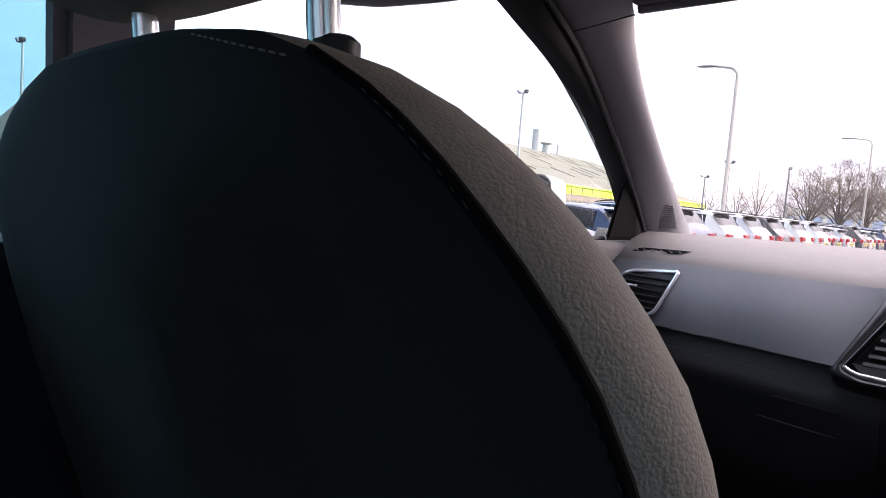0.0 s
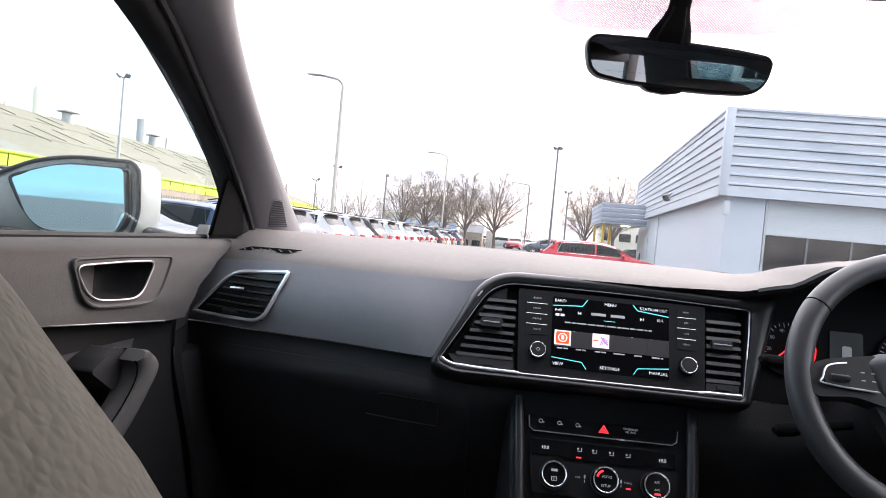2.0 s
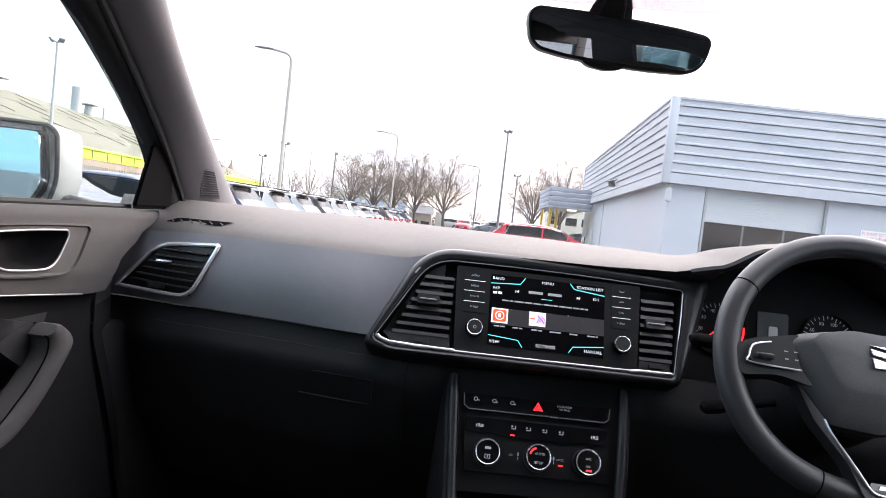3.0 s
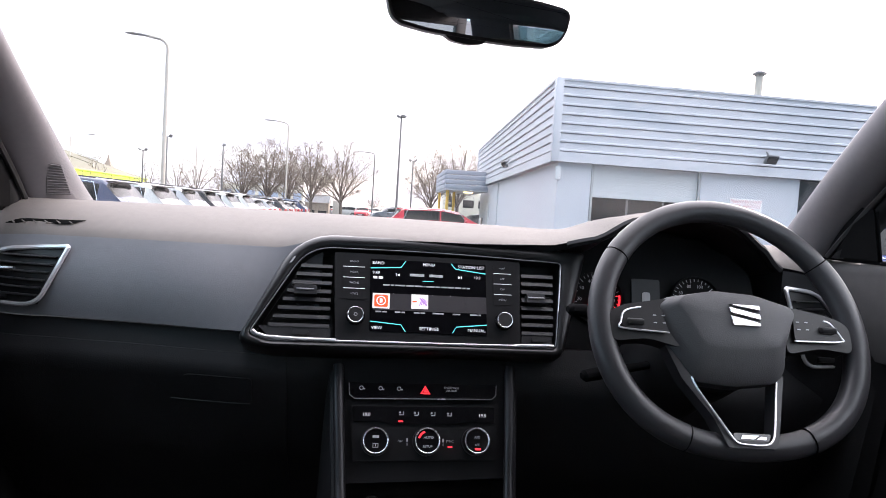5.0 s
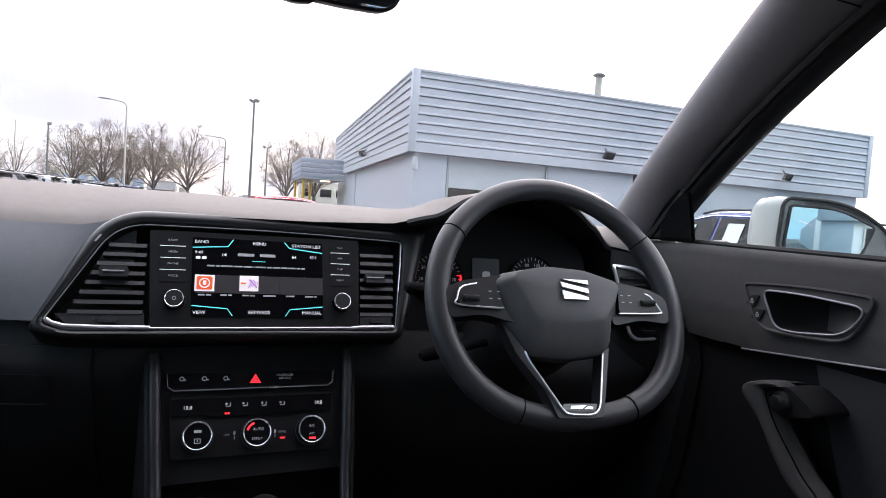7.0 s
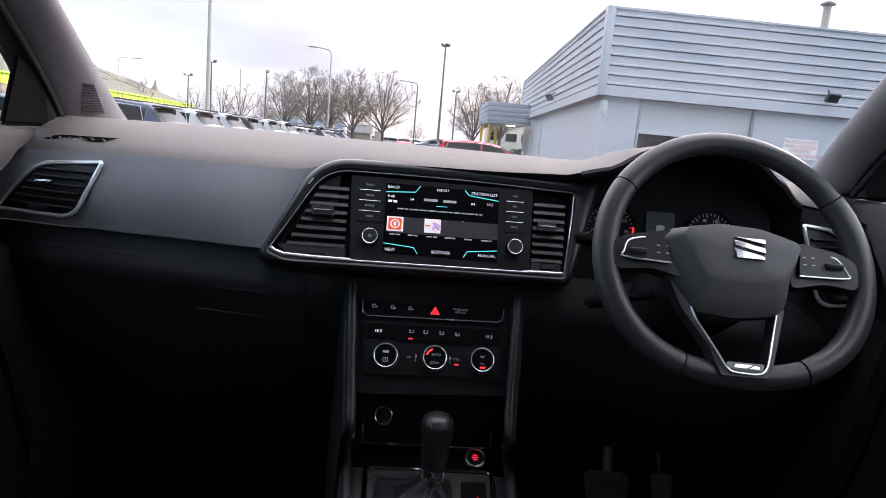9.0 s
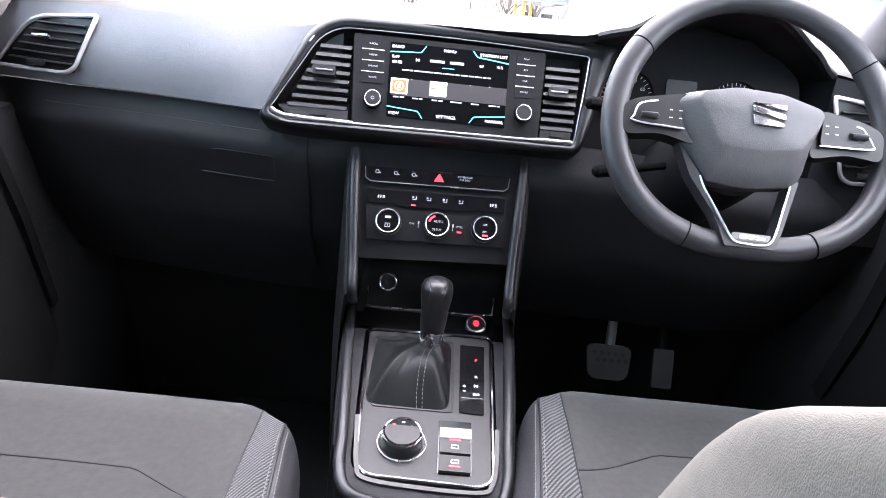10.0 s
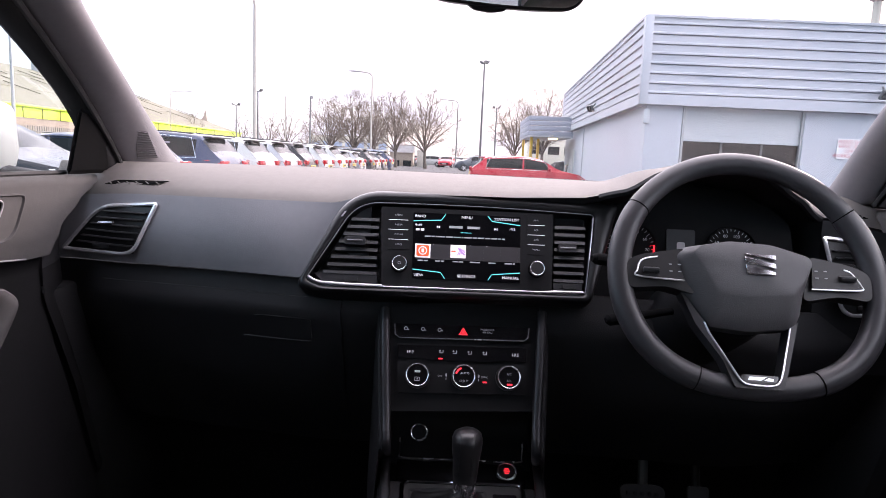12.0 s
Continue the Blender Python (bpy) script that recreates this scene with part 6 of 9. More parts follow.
# ---- front seats ----
FB = [(0.56, 0.10), (0.70, 0.140), (0.80, 0.178), (0.90, 0.123), (1.0, 0.046), (1.06, 0.020), (1.10, 0.026), (1.14, 0.030), (1.17, 0.026), (1.2035, 0.024)]
OUTER = [(0.55, 1.24), (0.80, 1.24), (0.95, 1.22), (1.05, 1.185), (1.10, 1.14), (1.14, 1.10), (1.166, 1.03), (1.18, 0.96), (1.19, 0.89), (1.2035, 0.76)]
HWID = [(0.55, 0.232), (0.70, 0.245), (0.80, 0.251), (0.90, 0.255), (1.0, 0.257), (1.06, 0.251), (1.10, 0.2405), (1.14, 0.2115), (1.17, 0.1765), (1.19, 0.1365), (1.20, 0.092), (1.2025, 0.055), (1.2035, 0.02)]


# the driver seat is set with a fuller, lower shoulder
FB_D = [(0.56, 0.10), (0.70, 0.144), (0.80, 0.160), (0.90, 0.1416), (1.0, 0.0395)] + FB[5:]
HWID_D = [(0.55, 0.250), (0.70, 0.268), (0.80, 0.250), (0.90, 0.2424), (1.0, 0.255)] + HWID[5:]


def gentle(table, x):
    """Value at x on a smooth line through a short table."""
    i = 0
    while i < len(table) - 2 and x > table[i + 1][0]:
        i += 1
    sl = [(b[1] - a[1]) / (b[0] - a[0]) for a, b in zip(table, table[1:])]
    m0 = sl[i] if i == 0 else (sl[i - 1] + sl[i]) / 2
    m1 = sl[i] if i == len(sl) - 1 else (sl[i] + sl[i + 1]) / 2
    (x0, a), (x1, b) = table[i], table[i + 1]
    h = x1 - x0
    t = min(1.0, max(0.0, (x - x0) / h))
    return a * (1 + 2 * t) * (1 - t) ** 2 + b * t * t * (3 - 2 * t) + h * (m0 * t * (1 - t) ** 2 - m1 * t * t * (1 - t))


SEAM_J = [(0.60, 9.0), (0.76, 8.5), (0.86, 10.0), (0.90, 11.2), (0.95, 12.7), (1.03, 15.3), (1.075, 15.7), (1.21, 15.7)]


SEAM_D = [(0.56, 10.0), (0.70, 10.3), (0.80, 10.58), (0.86, 10.8), (0.88, 11.0), (0.90, 11.57), (0.92, 12.2), (0.97, 13.9), (1.03, 15.3), (1.075, 15.7), (1.21, 15.7)]


def back_ring(z, driver=False):
    """Outline of the backrest at a height: 48 offsets (dx, dy) from its spine, from the front middle round by the inner side."""
    w, fb = gentle(HWID_D if driver else HWID, z), gentle(FB_D if driver else FB, z)
    k = min(1.0, w / 0.2)
    bd = 0.0405 * (0.35 + 0.65 * k)
    fc = max(0.012, fb - 0.034 * k)
    half = [(0, fc), (0.42 * w, fc + 0.002), (0.62 * w, fc + 0.010 * k), (0.80 * w, fb), (0.94 * w, fb * 0.82), (w, fb * 0.25), (0.995 * w, -0.35 * bd), (0.90 * w, -0.82 * bd), (0.66 * w, -1.0 * bd), (0.33 * w, -1.05 * bd), (0, -1.06 * bd)]
    fine = smooth_line([(a, b, 0) for a, b in half], 97)
    js = gentle(SEAM_D if driver else SEAM_J, z)
    pts = []
    for i in range(25):
        q = 4 * (js * i / 16 if i <= 16 else js + (24 - js) * (i - 16) / 8)
        pts.append(fine[min(95, int(q))].lerp(fine[min(95, int(q)) + 1], q - min(95, int(q))))
    return [(p.x, p.y) for p in pts] + [(-p.x, p.y) for p in pts[-2:0:-1]]


def spine_y(z, lean=0.319):
    return -0.9656 + (1.10 - z) * lean


# where the crease of the back panel runs, out from the seat's middle
RIDGE = [(0.55, 0.060), (1.0, 0.074), (1.09, 0.085), (1.15, 0.100), (1.2035, 0.110)]


def make_seat(cx, dy, dz, flip, lean, label):
    seat = thing("front_seat", (cx, -0.5 + dy, 0.09), label, "car seat", "front seats")
    zs = [0.56, 0.62, 0.68, 0.72, 0.755, 0.785, 0.81, 0.83, 0.85, 0.87, 0.89, 0.91, 0.93, 0.95, 0.97, 0.99, 1.01, 1.03, 1.05, 1.065, 1.08, 1.10, 1.115, 1.13, 1.143, 1.155, 1.166, 1.176, 1.188, 1.197, 1.201, 1.2035]
    zs = sorted(set(zs + ([0.84, 0.86, 0.88, 0.90, 0.92, 0.94] if flip else [])))
    n = 48
    rings = {z: back_ring(z, flip) for z in zs}

    def at(z, j):
        a, b = rings[z][j % n]
        if (a > 0) == flip:
            # the outer wing is broader below the shoulder
            a *= 1 + 0.24 * min(1.0, max(0.0, (1.09 - z) / 0.25)) - 0.06 * min(1.0, max(0.0, (z - 1.11) / 0.05)) if flip else gentle(OUTER, z)
        if b < -0.015:
            # upright crease in the back panel, steep on its inner side
            ridge = gentle(RIDGE, z)
            off = (-a if flip else a) - ridge
            b -= 0.024 * max(0.0, 1 - (off / 0.030 if off > 0 else -off / 0.24)) * max(0.0, min(1.0, (1.175 - z) / 0.06))
        return Vector((cx + a, spine_y(z, lean) + b + dy, z + dz))
    table = {(z, j): at(z, j) for z in zs for j in range(n)}

    def patch(name, j0, j1, zsel, material, lab, off=0.0):
        bm = bm_new()
        rows = [[table[(z, j % n)] for j in range(j0, j1 + 1)] for z in zsel]
        if name == "side_bolster":
            # the edge tucks in under the piping
            for z, r in zip(zsel, rows):
                core = Vector((cx, spine_y(z, lean) + dy, z + dz))
                if j1 == 16:
                    r.append(table[(z, 16)].lerp(core, 0.05))
                else:
                    r.insert(0, table[(z, j0 % n)].lerp(core, 0.05))
        add_loft(bm, rows, closed=False, caps=False)
        o = part(name, bm, material, seat, lab, sharp=32 if name == "side_bolster" else 70)
        return o
    patch("backrest_insert", -8, 8, zs[1:-2], M_SUEDE, "grey suede-like centre panel")
    patch("side_bolster", 8, 16, zs[:-2], M_LEATHER, "grained leather bolster")
    patch("side_bolster", -16, -8, zs[:-2], M_LEATHER, "grained leather bolster")
    patch("back_panel", 16, 32, zs[:-2], M_BACKCLOTH, "dark cloth back panel")
    # crown closes the top
    bm = bm_new()
    top = [[table[(z, j)] for j in range(n)] for z in zs[-3:]]
    add_loft(bm, top)
    part("crown", bm, M_BACKCLOTH, seat, "rounded top", sharp=80)
    for j in (16, 32):
        bm = bm_new()
        add_tube(bm, [table[(z, j)] for z in zs[:-3]], 0.0022, 8)
        part("seam_piping", bm, M_SAIL, seat)
        sgn = 1 if j == 16 else -1
        pts = [table[(z, j)].lerp(table[(z, j + sgn)], 0.22) for z in zs[:-4]]
        out = [p + Vector((sgn * 0.0016, -0.0004, 0.0006)) for p in pts]
        stitches("seam_stitching", out, 0.00045, M_ARM, seat, gap=0.0058)
    for j in (8, 40):
        bm = bm_new()
        add_tube(bm, [table[(z, j)] for z in zs[1:-4]], 0.0022, 8)
        part("seam_piping", bm, M_SAIL, seat)
    if not flip:
        stitches("bolster_stitching", [table[(z, 13)].lerp(table[(z, 14)], 0.5) + Vector((0.0004, 0.0006, 0.0006)) for z in zs if 0.75 < z < 0.96], 0.0006, M_THREAD, seat, gap=0.0062)
    j0, j1, j2 = (30, 31, 32) if flip else (18, 17, 16)
    arc = [table[(1.197, j0)].lerp(table[(1.201, j0)], 0.4), (table[(1.197, j1)] + table[(1.188, j1)] + table[(1.197, j0)] + table[(1.188, j0)]) / 4, table[(1.188, j1)].lerp(table[(1.188, j2)], 0.4)]
    stitches("crown_stitching", [p + Vector((0, -0.0030, -0.0022)) for p in smooth_line(arc, 14)], 0.0005, M_THREAD, seat, gap=0.0045)
    # head restraint on two posts
    py = spine_y(1.20, lean) + 0.02 + dy
    for px in ((-0.063, 0.093) if not flip else (-0.093, 0.063)):
        bm = bm_new()
        add_tube(bm, [(cx + px, py + 0.01, 1.15 + dz), (cx + px, py, 1.21 + dz), (cx + px, py - 0.012, 1.32 + dz)], 0.0068, 12)
        post = part("headrest_post", bm, M_BRIGHT, seat, "polished steel post")
        bm = bm_new()
        add_loft(bm, [[Vector((cx + px + r * 1.5 * math.cos(2 * math.pi * k / 18), py + 0.004 + r * math.sin(2 * math.pi * k / 18), z + dz)) for k in range(18)] for r, z in ((0.0100, 1.185), (0.0096, 1.2035), (0.0072, 1.2060))])
        part("post_guide", bm, M_BLACK, post)
    hr = []
    for z, w, d, yo in ((1.233, 0.10, 0.030, 0.0), (1.240, 0.122, 0.044, 0.0), (1.28, 0.135, 0.055, 0.0), (1.33, 0.138, 0.058, 0.002), (1.38, 0.130, 0.054, 0.004), (1.42, 0.112, 0.044, 0.006), (1.44, 0.085, 0.028, 0.006), (1.446, 0.04, 0.012, 0.006)):
        z = 1.205 + (z - 1.233) * 0.62 if flip else z
        hr.append([Vector((cx + math.copysign(abs(math.cos(2 * math.pi * k / 32)) ** 0.75, math.cos(2 * math.pi * k / 32)) * w, py - 0.016 + yo + math.copysign(abs(math.sin(2 * math.pi * k / 32)) ** 0.75, math.sin(2 * math.pi * k / 32)) * d, z + dz)) for k in range(32)])
    bm = bm_new()
    add_loft(bm, hr)
    part("head_restraint", bm, M_LEATHER, seat, "padded leather head restraint", sharp=70)
    # cushion as patches of one height field: insert, woven strips, rolled bolsters
    yf, yb = -0.230 + dy + (0.035 if flip else 0.0), -0.78 + dy

    def edges(s):
        """Half widths at the insert's edge, the strip's outer seam and the bolster's outside."""
        t = min(1.0, s * 2.2)
        return 0.198 + 0.012 * t, 0.236 + 0.026 * t, 0.262 + 0.032 * t

    def cz(a, y, lift):
        z = 0.598 + 0.022 * lift ** 1.5 * min(1, max(0.25, (yf - y) / 0.14))
        z += 0.006 * math.cos(min(1.0, a / 0.2) * math.pi / 2) * min(1.0, max(0.0, (yf - y) / 0.1))
        t = yf - 0.06 - y
        if t < 0:
            z -= 7.0 * t * t
        z -= 0.025 * max(0.0, -0.62 + dy - y)
        return z + dz

    def cpt(q, s):
        # q: 0 middle, 1 insert edge, 2 strip seam, 3 outside of the rolled bolster
        a = abs(q)
        e1, e2, e3 = edges(s)
        th = max(0.0, a - 2) * math.pi / 2
        w = e1 * a if a < 1 else e1 + (e2 - e1) * (a - 1) if a < 2 else e2 + (e3 - e2) * math.sin(th)
        fr = yf - 1.68 * max(0.0, w - 0.13) ** 1.3
        y = fr + (yb - fr) * s
        return Vector((cx + math.copysign(w, q), y, cz(min(w, e2), y, max(0.0, min(1.0, (w - 0.15) / 0.08))) - 0.058 * (1 - math.cos(th))))
    ss = [0, 0.02, 0.05, 0.1, 0.16, 0.24, 0.34, 0.46, 0.6, 0.8, 1.0]
    for nm, q0, q1, nq, mt, lb in (("cushion_insert", -1, 1, 21, M_SUEDE, "grey suede-like seat insert"), ("woven_strip", 1, 2, 6, M_WEAVE, "ribbed woven side strip"), ("woven_strip", -2, -1, 6, M_WEAVE, "ribbed woven side strip"), ("cushion_bolster", 2, 3, 9, M_LEATHER2, "smooth leather bolster"), ("cushion_bolster", -3, -2, 9, M_LEATHER2, "smooth leather bolster")):
        bm = bm_new()
        add_grid(bm, cpt, lin(q0, q1, nq), ss)
        part(nm, bm, mt, seat, lb, sharp=70)
    for q in (-1, 1):
        bm = bm_new()
        add_tube(bm, [cpt(q, s) + Vector((0, 0, -0.0006)) for s in ss], 0.0017, 6)
        part("cushion_seam", bm, M_BLACK, seat)
    for q in (-2, 2):
        bm = bm_new()
        add_tube(bm, [cpt(q, s) for s in ss], 0.0018, 6)
        part("cushion_seam", bm, M_BLACK, seat)
        for o in (-0.11, 0.15):
            stitches("cushion_stitching", [cpt(q + math.copysign(o, q * o), 0.02 + 0.95 * i / 40) + Vector((0, 0, 0.0006)) for i in range(41)], 0.0008, M_THREAD, seat, gap=0.006)
    # sewn pleats across the insert
    for back in (0.180, 0.300):
        bm = bm_new()
        row = []
        for q in lin(-0.995, 0.995, 40):
            w = abs(q) * 0.207
            y = yf - back - 0.056 * max(0.0, min(1.0, (w - 0.095) / 0.112))
            fr = yf - 1.68 * max(0.0, w - 0.13) ** 1.3
            row.append(cpt(q, (y - fr) / (yb - fr)) + Vector((0, 0, -0.0006)))
        add_tube(bm, row, 0.0018, 6)
        part("pleat_seam", bm, M_BLACK, seat)
    bm = bm_new()
    ring0 = [cpt(q, 0.0) for q in lin(-3, 3, 43)] + [cpt(3, s) for s in ss[1:]] + [cpt(q, 1.0) for q in lin(3, -3, 43)[1:]] + [cpt(-3, s) for s in ss[-2:0:-1]]
    add_loft(bm, [ring0, [Vector((p.x, p.y, 0.50 + dz)) for p in ring0], [Vector((cx + (p.x - cx) * 0.9, p.y, 0.40 + dz)) for p in ring0]], caps=False)
    part("cushion_side", bm, M_LEATHER2, seat, "leather cushion border", sharp=50)
    for rx in (-0.2, 0.2):
        bm = bm_new()
        add_box(bm, (cx + rx, -0.5 + dy, 0.245 + dz / 2), (0.05, 0.5, 0.31 + dz), bevel=0.01)
        part("seat_rail", bm, M_BLACK, seat)
    return seat


make_seat(-0.393, 0.0, 0.0, False, 0.319, "passenger seat in grey suede cloth and grained leather with pale stitching")
make_seat(0.403, 0.08, 0.0, True, 0.419, "driver seat in grey suede cloth and grained leather behind the wheel")

# ---- front doors ----


def make_door(on):
    nm = "door_2" if on else "door_1"
    lb = "dark grey front door lining with satin-edged handle and curved pull, driver side" if on else "dark grey front door lining with satin-edged handle and curved pull"
    door = thing(nm, mirror_x((-0.72, -0.3, 0.3), on), lb, "car door", kind="structure")
    sx = -1 if on else 1

    def D(y, z, w=0.0):
        """A place on the door card; w stands out into the cabin."""
        x = -0.700 - 0.012 * max(0.0, (0.98 - z)) * 4 * min(1, max(0, 0.98 - z) * 8) + 0.0
        if y > 0:
            x -= 0.35 * y * y
        return mirror_x((x + w, y, z), on)
    edge = DOOR_R if on else DOOR_L

    def waist(y):
        """Height of the thin line between the upper and the lower card."""
        return min(0.968, 0.936 + 0.109 * max(0.0, -0.129 - y)) if on else min(0.990, 0.962 + 0.098 * max(0.0, -0.075 - y))
    # outlines of the inside handle: plate and the bowl in it
    if on:
        HO = rounded([(-0.350, 1.048), (-0.236, 1.0485), (-0.127, 1.0400), (-0.165, 0.974), (-0.216, 0.9735), (-0.318, 0.981)], [0.02, 0.05, 0.016, 0.03, 0.05, 0.03], 8)
        HI = rounded([(-0.338, 1.032), (-0.236, 1.0360), (-0.167, 1.0330), (-0.196, 0.981), (-0.230, 0.9805), (-0.310, 0.992)], [0.022, 0.05, 0.016, 0.030, 0.05, 0.035], 8)
    else:
        HO = rounded([(-0.308, 1.0675), (-0.200, 1.0690), (-0.082, 1.0660), (-0.117, 0.995), (-0.190, 0.9955), (-0.277, 1.002)], [0.018, 0.05, 0.018, 0.03, 0.05, 0.03], 8)
        HI = rounded([(-0.299, 1.0575), (-0.200, 1.0600), (-0.130, 1.0585), (-0.160, 1.0070), (-0.205, 1.0065), (-0.268, 1.0120)], [0.018, 0.05, 0.016, 0.030, 0.05, 0.032], 8)

    def inside(y, z, poly):
        hit = False
        for (a, b), (c, d) in zip(poly, poly[1:] + poly[:1]):
            if (b > z) != (d > z) and y < a + (c - a) * (z - b) / (d - b):
                hit = not hit
        return hit
    prof = [(0.930, -0.002), (0.960, 0.004), (0.972, 0.006), (1.0, 0.010), (1.05, 0.012), (1.080, 0.010), (1.090, 0.004), (1.092, -0.010)]

    def card(t, z):
        y = -0.86 + (curve(edge, z) + 0.86) * t
        if z < 1.0:
            z = waist(y) + (z - 0.960) * (1.0 - waist(y)) / 0.040
        return D(y, z - 0.002 * (t > 0.9), curve(prof, z))
    bm = bm_new()
    add_grid(bm, card, lin(0, 1, 130), [1.092, 1.090, 1.085] + lin(1.080, 0.972, 24) + [0.966, 0.960])
    hole = [f for f in bm.faces if inside(f.calc_center_median().y, f.calc_center_median().z, inset(HI, -0.004))]
    bmesh.ops.delete(bm, geom=hole, context="FACES")
    part("upper_card", bm, M_DOORU, door, "soft grained upper panel", sharp=60)
    bm = bm_new()
    prof2 = [(0.960, -0.004), (0.950, -0.014), (0.93, -0.016), (0.80, -0.012), (0.65, 0.0), (0.45, 0.01), (0.20, 0.01)]

    def lower(t, k):
        z, w = prof2[int(k)]
        y = -0.86 + (curve(edge, z) + 0.86) * t
        return D(y, z + (waist(y) - 0.960) * (1.0 if k < 2 else (0.6 if k == 2 else 0.0)), w)
    add_grid(bm, lower, lin(0, 1, 40), range(len(prof2)))
    part("lower_card", bm, M_MATTE, door, "dark lower panel", sharp=60)
    bm = bm_new()
    add_grid(bm, lambda y, s: D(y - 0.06 * s, 0.940 - 0.20 * s, -0.0095), lin(-0.80, -0.13 if not on else -0.25, 30), lin(0, 1, 12))
    part("textured_insert", bm, M_INSERT, door, "finely ribbed insert")
    bm = bm_new()
    add_tube(bm, [D(y, waist(y) - 0.001, 0.005) for y in lin(-0.84, -0.078 - 0.048 * on, 40)], 0.0014, 8)
    part("chrome_line", bm, M_TITAN, door, "thin satin line")
    # inside handle: plate, deep bowl, lever across its front half
    bm = bm_new()
    mid_ = [((a + c) / 2, (b + d) / 2) for (a, b), (c, d) in zip(HO, HI)]
    add_loft(bm, [[D(y, z, w) for y, z in poly] for poly, w in ((HO, 0.004), (HO, 0.0165), (inset(HO, 0.0022), 0.0172), (inset(HO, 0.0040), 0.0140), (mid_, 0.0130), (HI, 0.0145), (HI, 0.0))], caps=False)
    part("handle_plate", bm, M_DOORU, door, "grey plate with a raised rim", sharp=40)
    bm = bm_new()
    bc = (sum(y for y, z in HI) / len(HI), sum(z for y, z in HI) / len(HI))

    def bowl(k, w):
        return [D(bc[0] + (y - bc[0]) * k, bc[1] + (z - bc[1]) * k, w) for y, z in HI]
    add_loft(bm, [bowl(1.0, 0.0140), bowl(0.97, 0.004), bowl(0.92, -0.010), bowl(0.80, -0.024), bowl(0.60, -0.032), bowl(0.3, -0.035), bowl(0.02, -0.036)], caps=False)
    part("handle_bowl", bm, M_MATTE, door, "dark handle bowl", sharp=60)
    bm = bm_new()
    add_tube(bm, [D(y, z, 0.0150) for y, z in HI], 0.0015, 8, closed=True)
    part("handle_edge", bm, M_TITAN, door, "bright handle edge")
    y0, y1 = min(y for y, z in HI), max(y for y, z in HI)
    zt, zl = max(z for y, z in HI) - 0.004, min(z for y, z in HI) + 0.004

    def lever(s, q):
        y = y0 + 0.006 + (y1 - y0) * 0.46 * s
        zz = zl + 0.012 * (1 - s) + (zt - zl - 0.012 * (1 - s)) * q
        return D(y, zz, 0.012 - 0.034 * s ** 1.3 - 0.010 * math.sin(math.pi * q) * (1 - s))
    bm = bm_new()
    add_grid(bm, lever, lin(0, 1, 12), lin(0, 1, 9), thick=tuple(D(0, 1, -0.003) - D(0, 1, 0)))
    part("handle_lever", bm, M_GEARP, door, "dark grey lever", sharp=50)
    if on:
        for yb, zb in ((-0.1510, 1.0140), (-0.1635, 0.9945)):
            bm = bm_new()
            add_prism(bm, rounded([(yb - 0.0035, zb - 0.0085), (yb + 0.0130, zb - 0.0070), (yb + 0.0035, zb + 0.0085), (yb - 0.0125, zb + 0.0100)], 0.003), D, 0.010, 0.0165)
            lk = part("lock_button", bm, M_BLACK, door)
            bm = bm_new()
            add_frame(bm, rect(yb, zb - 0.001, 0.005, 0.0045), rect(yb, zb - 0.001, 0.003, 0.0025), D, 0.0165, 0.0170)
            add_prism(bm, rect(yb, zb + 0.0030, 0.003, 0.0012), D, 0.0165, 0.0170)
            part("lock_mark", bm, M_DIM_T, lk)
    # curved grab handle, running down into the armrest
    if on:
        PO = [(-0.252, 0.916), (-0.222, 0.911), (-0.188, 0.890), (-0.226, 0.853), (-0.252, 0.814), (-0.286, 0.780), (-0.36, 0.752), (-0.60, 0.742)]
        PI = [(-0.258, 0.911), (-0.238, 0.905), (-0.231, 0.896), (-0.247, 0.860), (-0.277, 0.825), (-0.311, 0.793), (-0.372, 0.768), (-0.60, 0.758)]
    else:
        PO = [(-0.212, 0.944), (-0.197, 0.940), (-0.172, 0.918), (-0.189, 0.886), (-0.219, 0.846), (-0.262, 0.812), (-0.304, 0.804), (-0.365, 0.808), (-0.60, 0.812)]
        PI = [(-0.226, 0.931), (-0.219, 0.925), (-0.219, 0.905), (-0.239, 0.875), (-0.262, 0.853), (-0.286, 0.834), (-0.310, 0.827), (-0.366, 0.830), (-0.60, 0.834)]
    po_ = smooth_line([(y, z, 0) for y, z in PO], 44)
    pi_ = smooth_line([(y, z, 0) for y, z in PI], 44)
    rows = []
    for a, b in zip(po_, pi_):
        m_ = (a + b) / 2
        rows.append([D(a.x, a.y, 0.036), D(a.x, a.y, 0.058), D(a.x + (m_.x - a.x) * 0.3, a.y + (m_.y - a.y) * 0.3, 0.0645), D(m_.x, m_.y, 0.066), D(b.x + (m_.x - b.x) * 0.2, b.y + (m_.y - b.y) * 0.2, 0.063), D(b.x, b.y, 0.057), D(b.x, b.y, 0.030)])
    bm = bm_new()
    add_loft(bm, rows)
    part("pull_handle", bm, M_DOORU, door, "curved grey pull", sharp=50)
    bm = bm_new()
    add_tube(bm, [D(p.x, p.y, 0.0575) for p in pi_], 0.0012, 6)
    part("pull_seam", bm, M_SAIL, door)
    # dark web from the pull back to the card
    bm = bm_new()
    add_loft(bm, [[D(a.x, a.y, 0.040), D(a.x + 0.004, a.y - 0.004, 0.0), D(a.x, a.y - 0.01, -0.02)] for a in po_], closed=False, caps=False)
    part("pull_web", bm, M_BLACK, door)
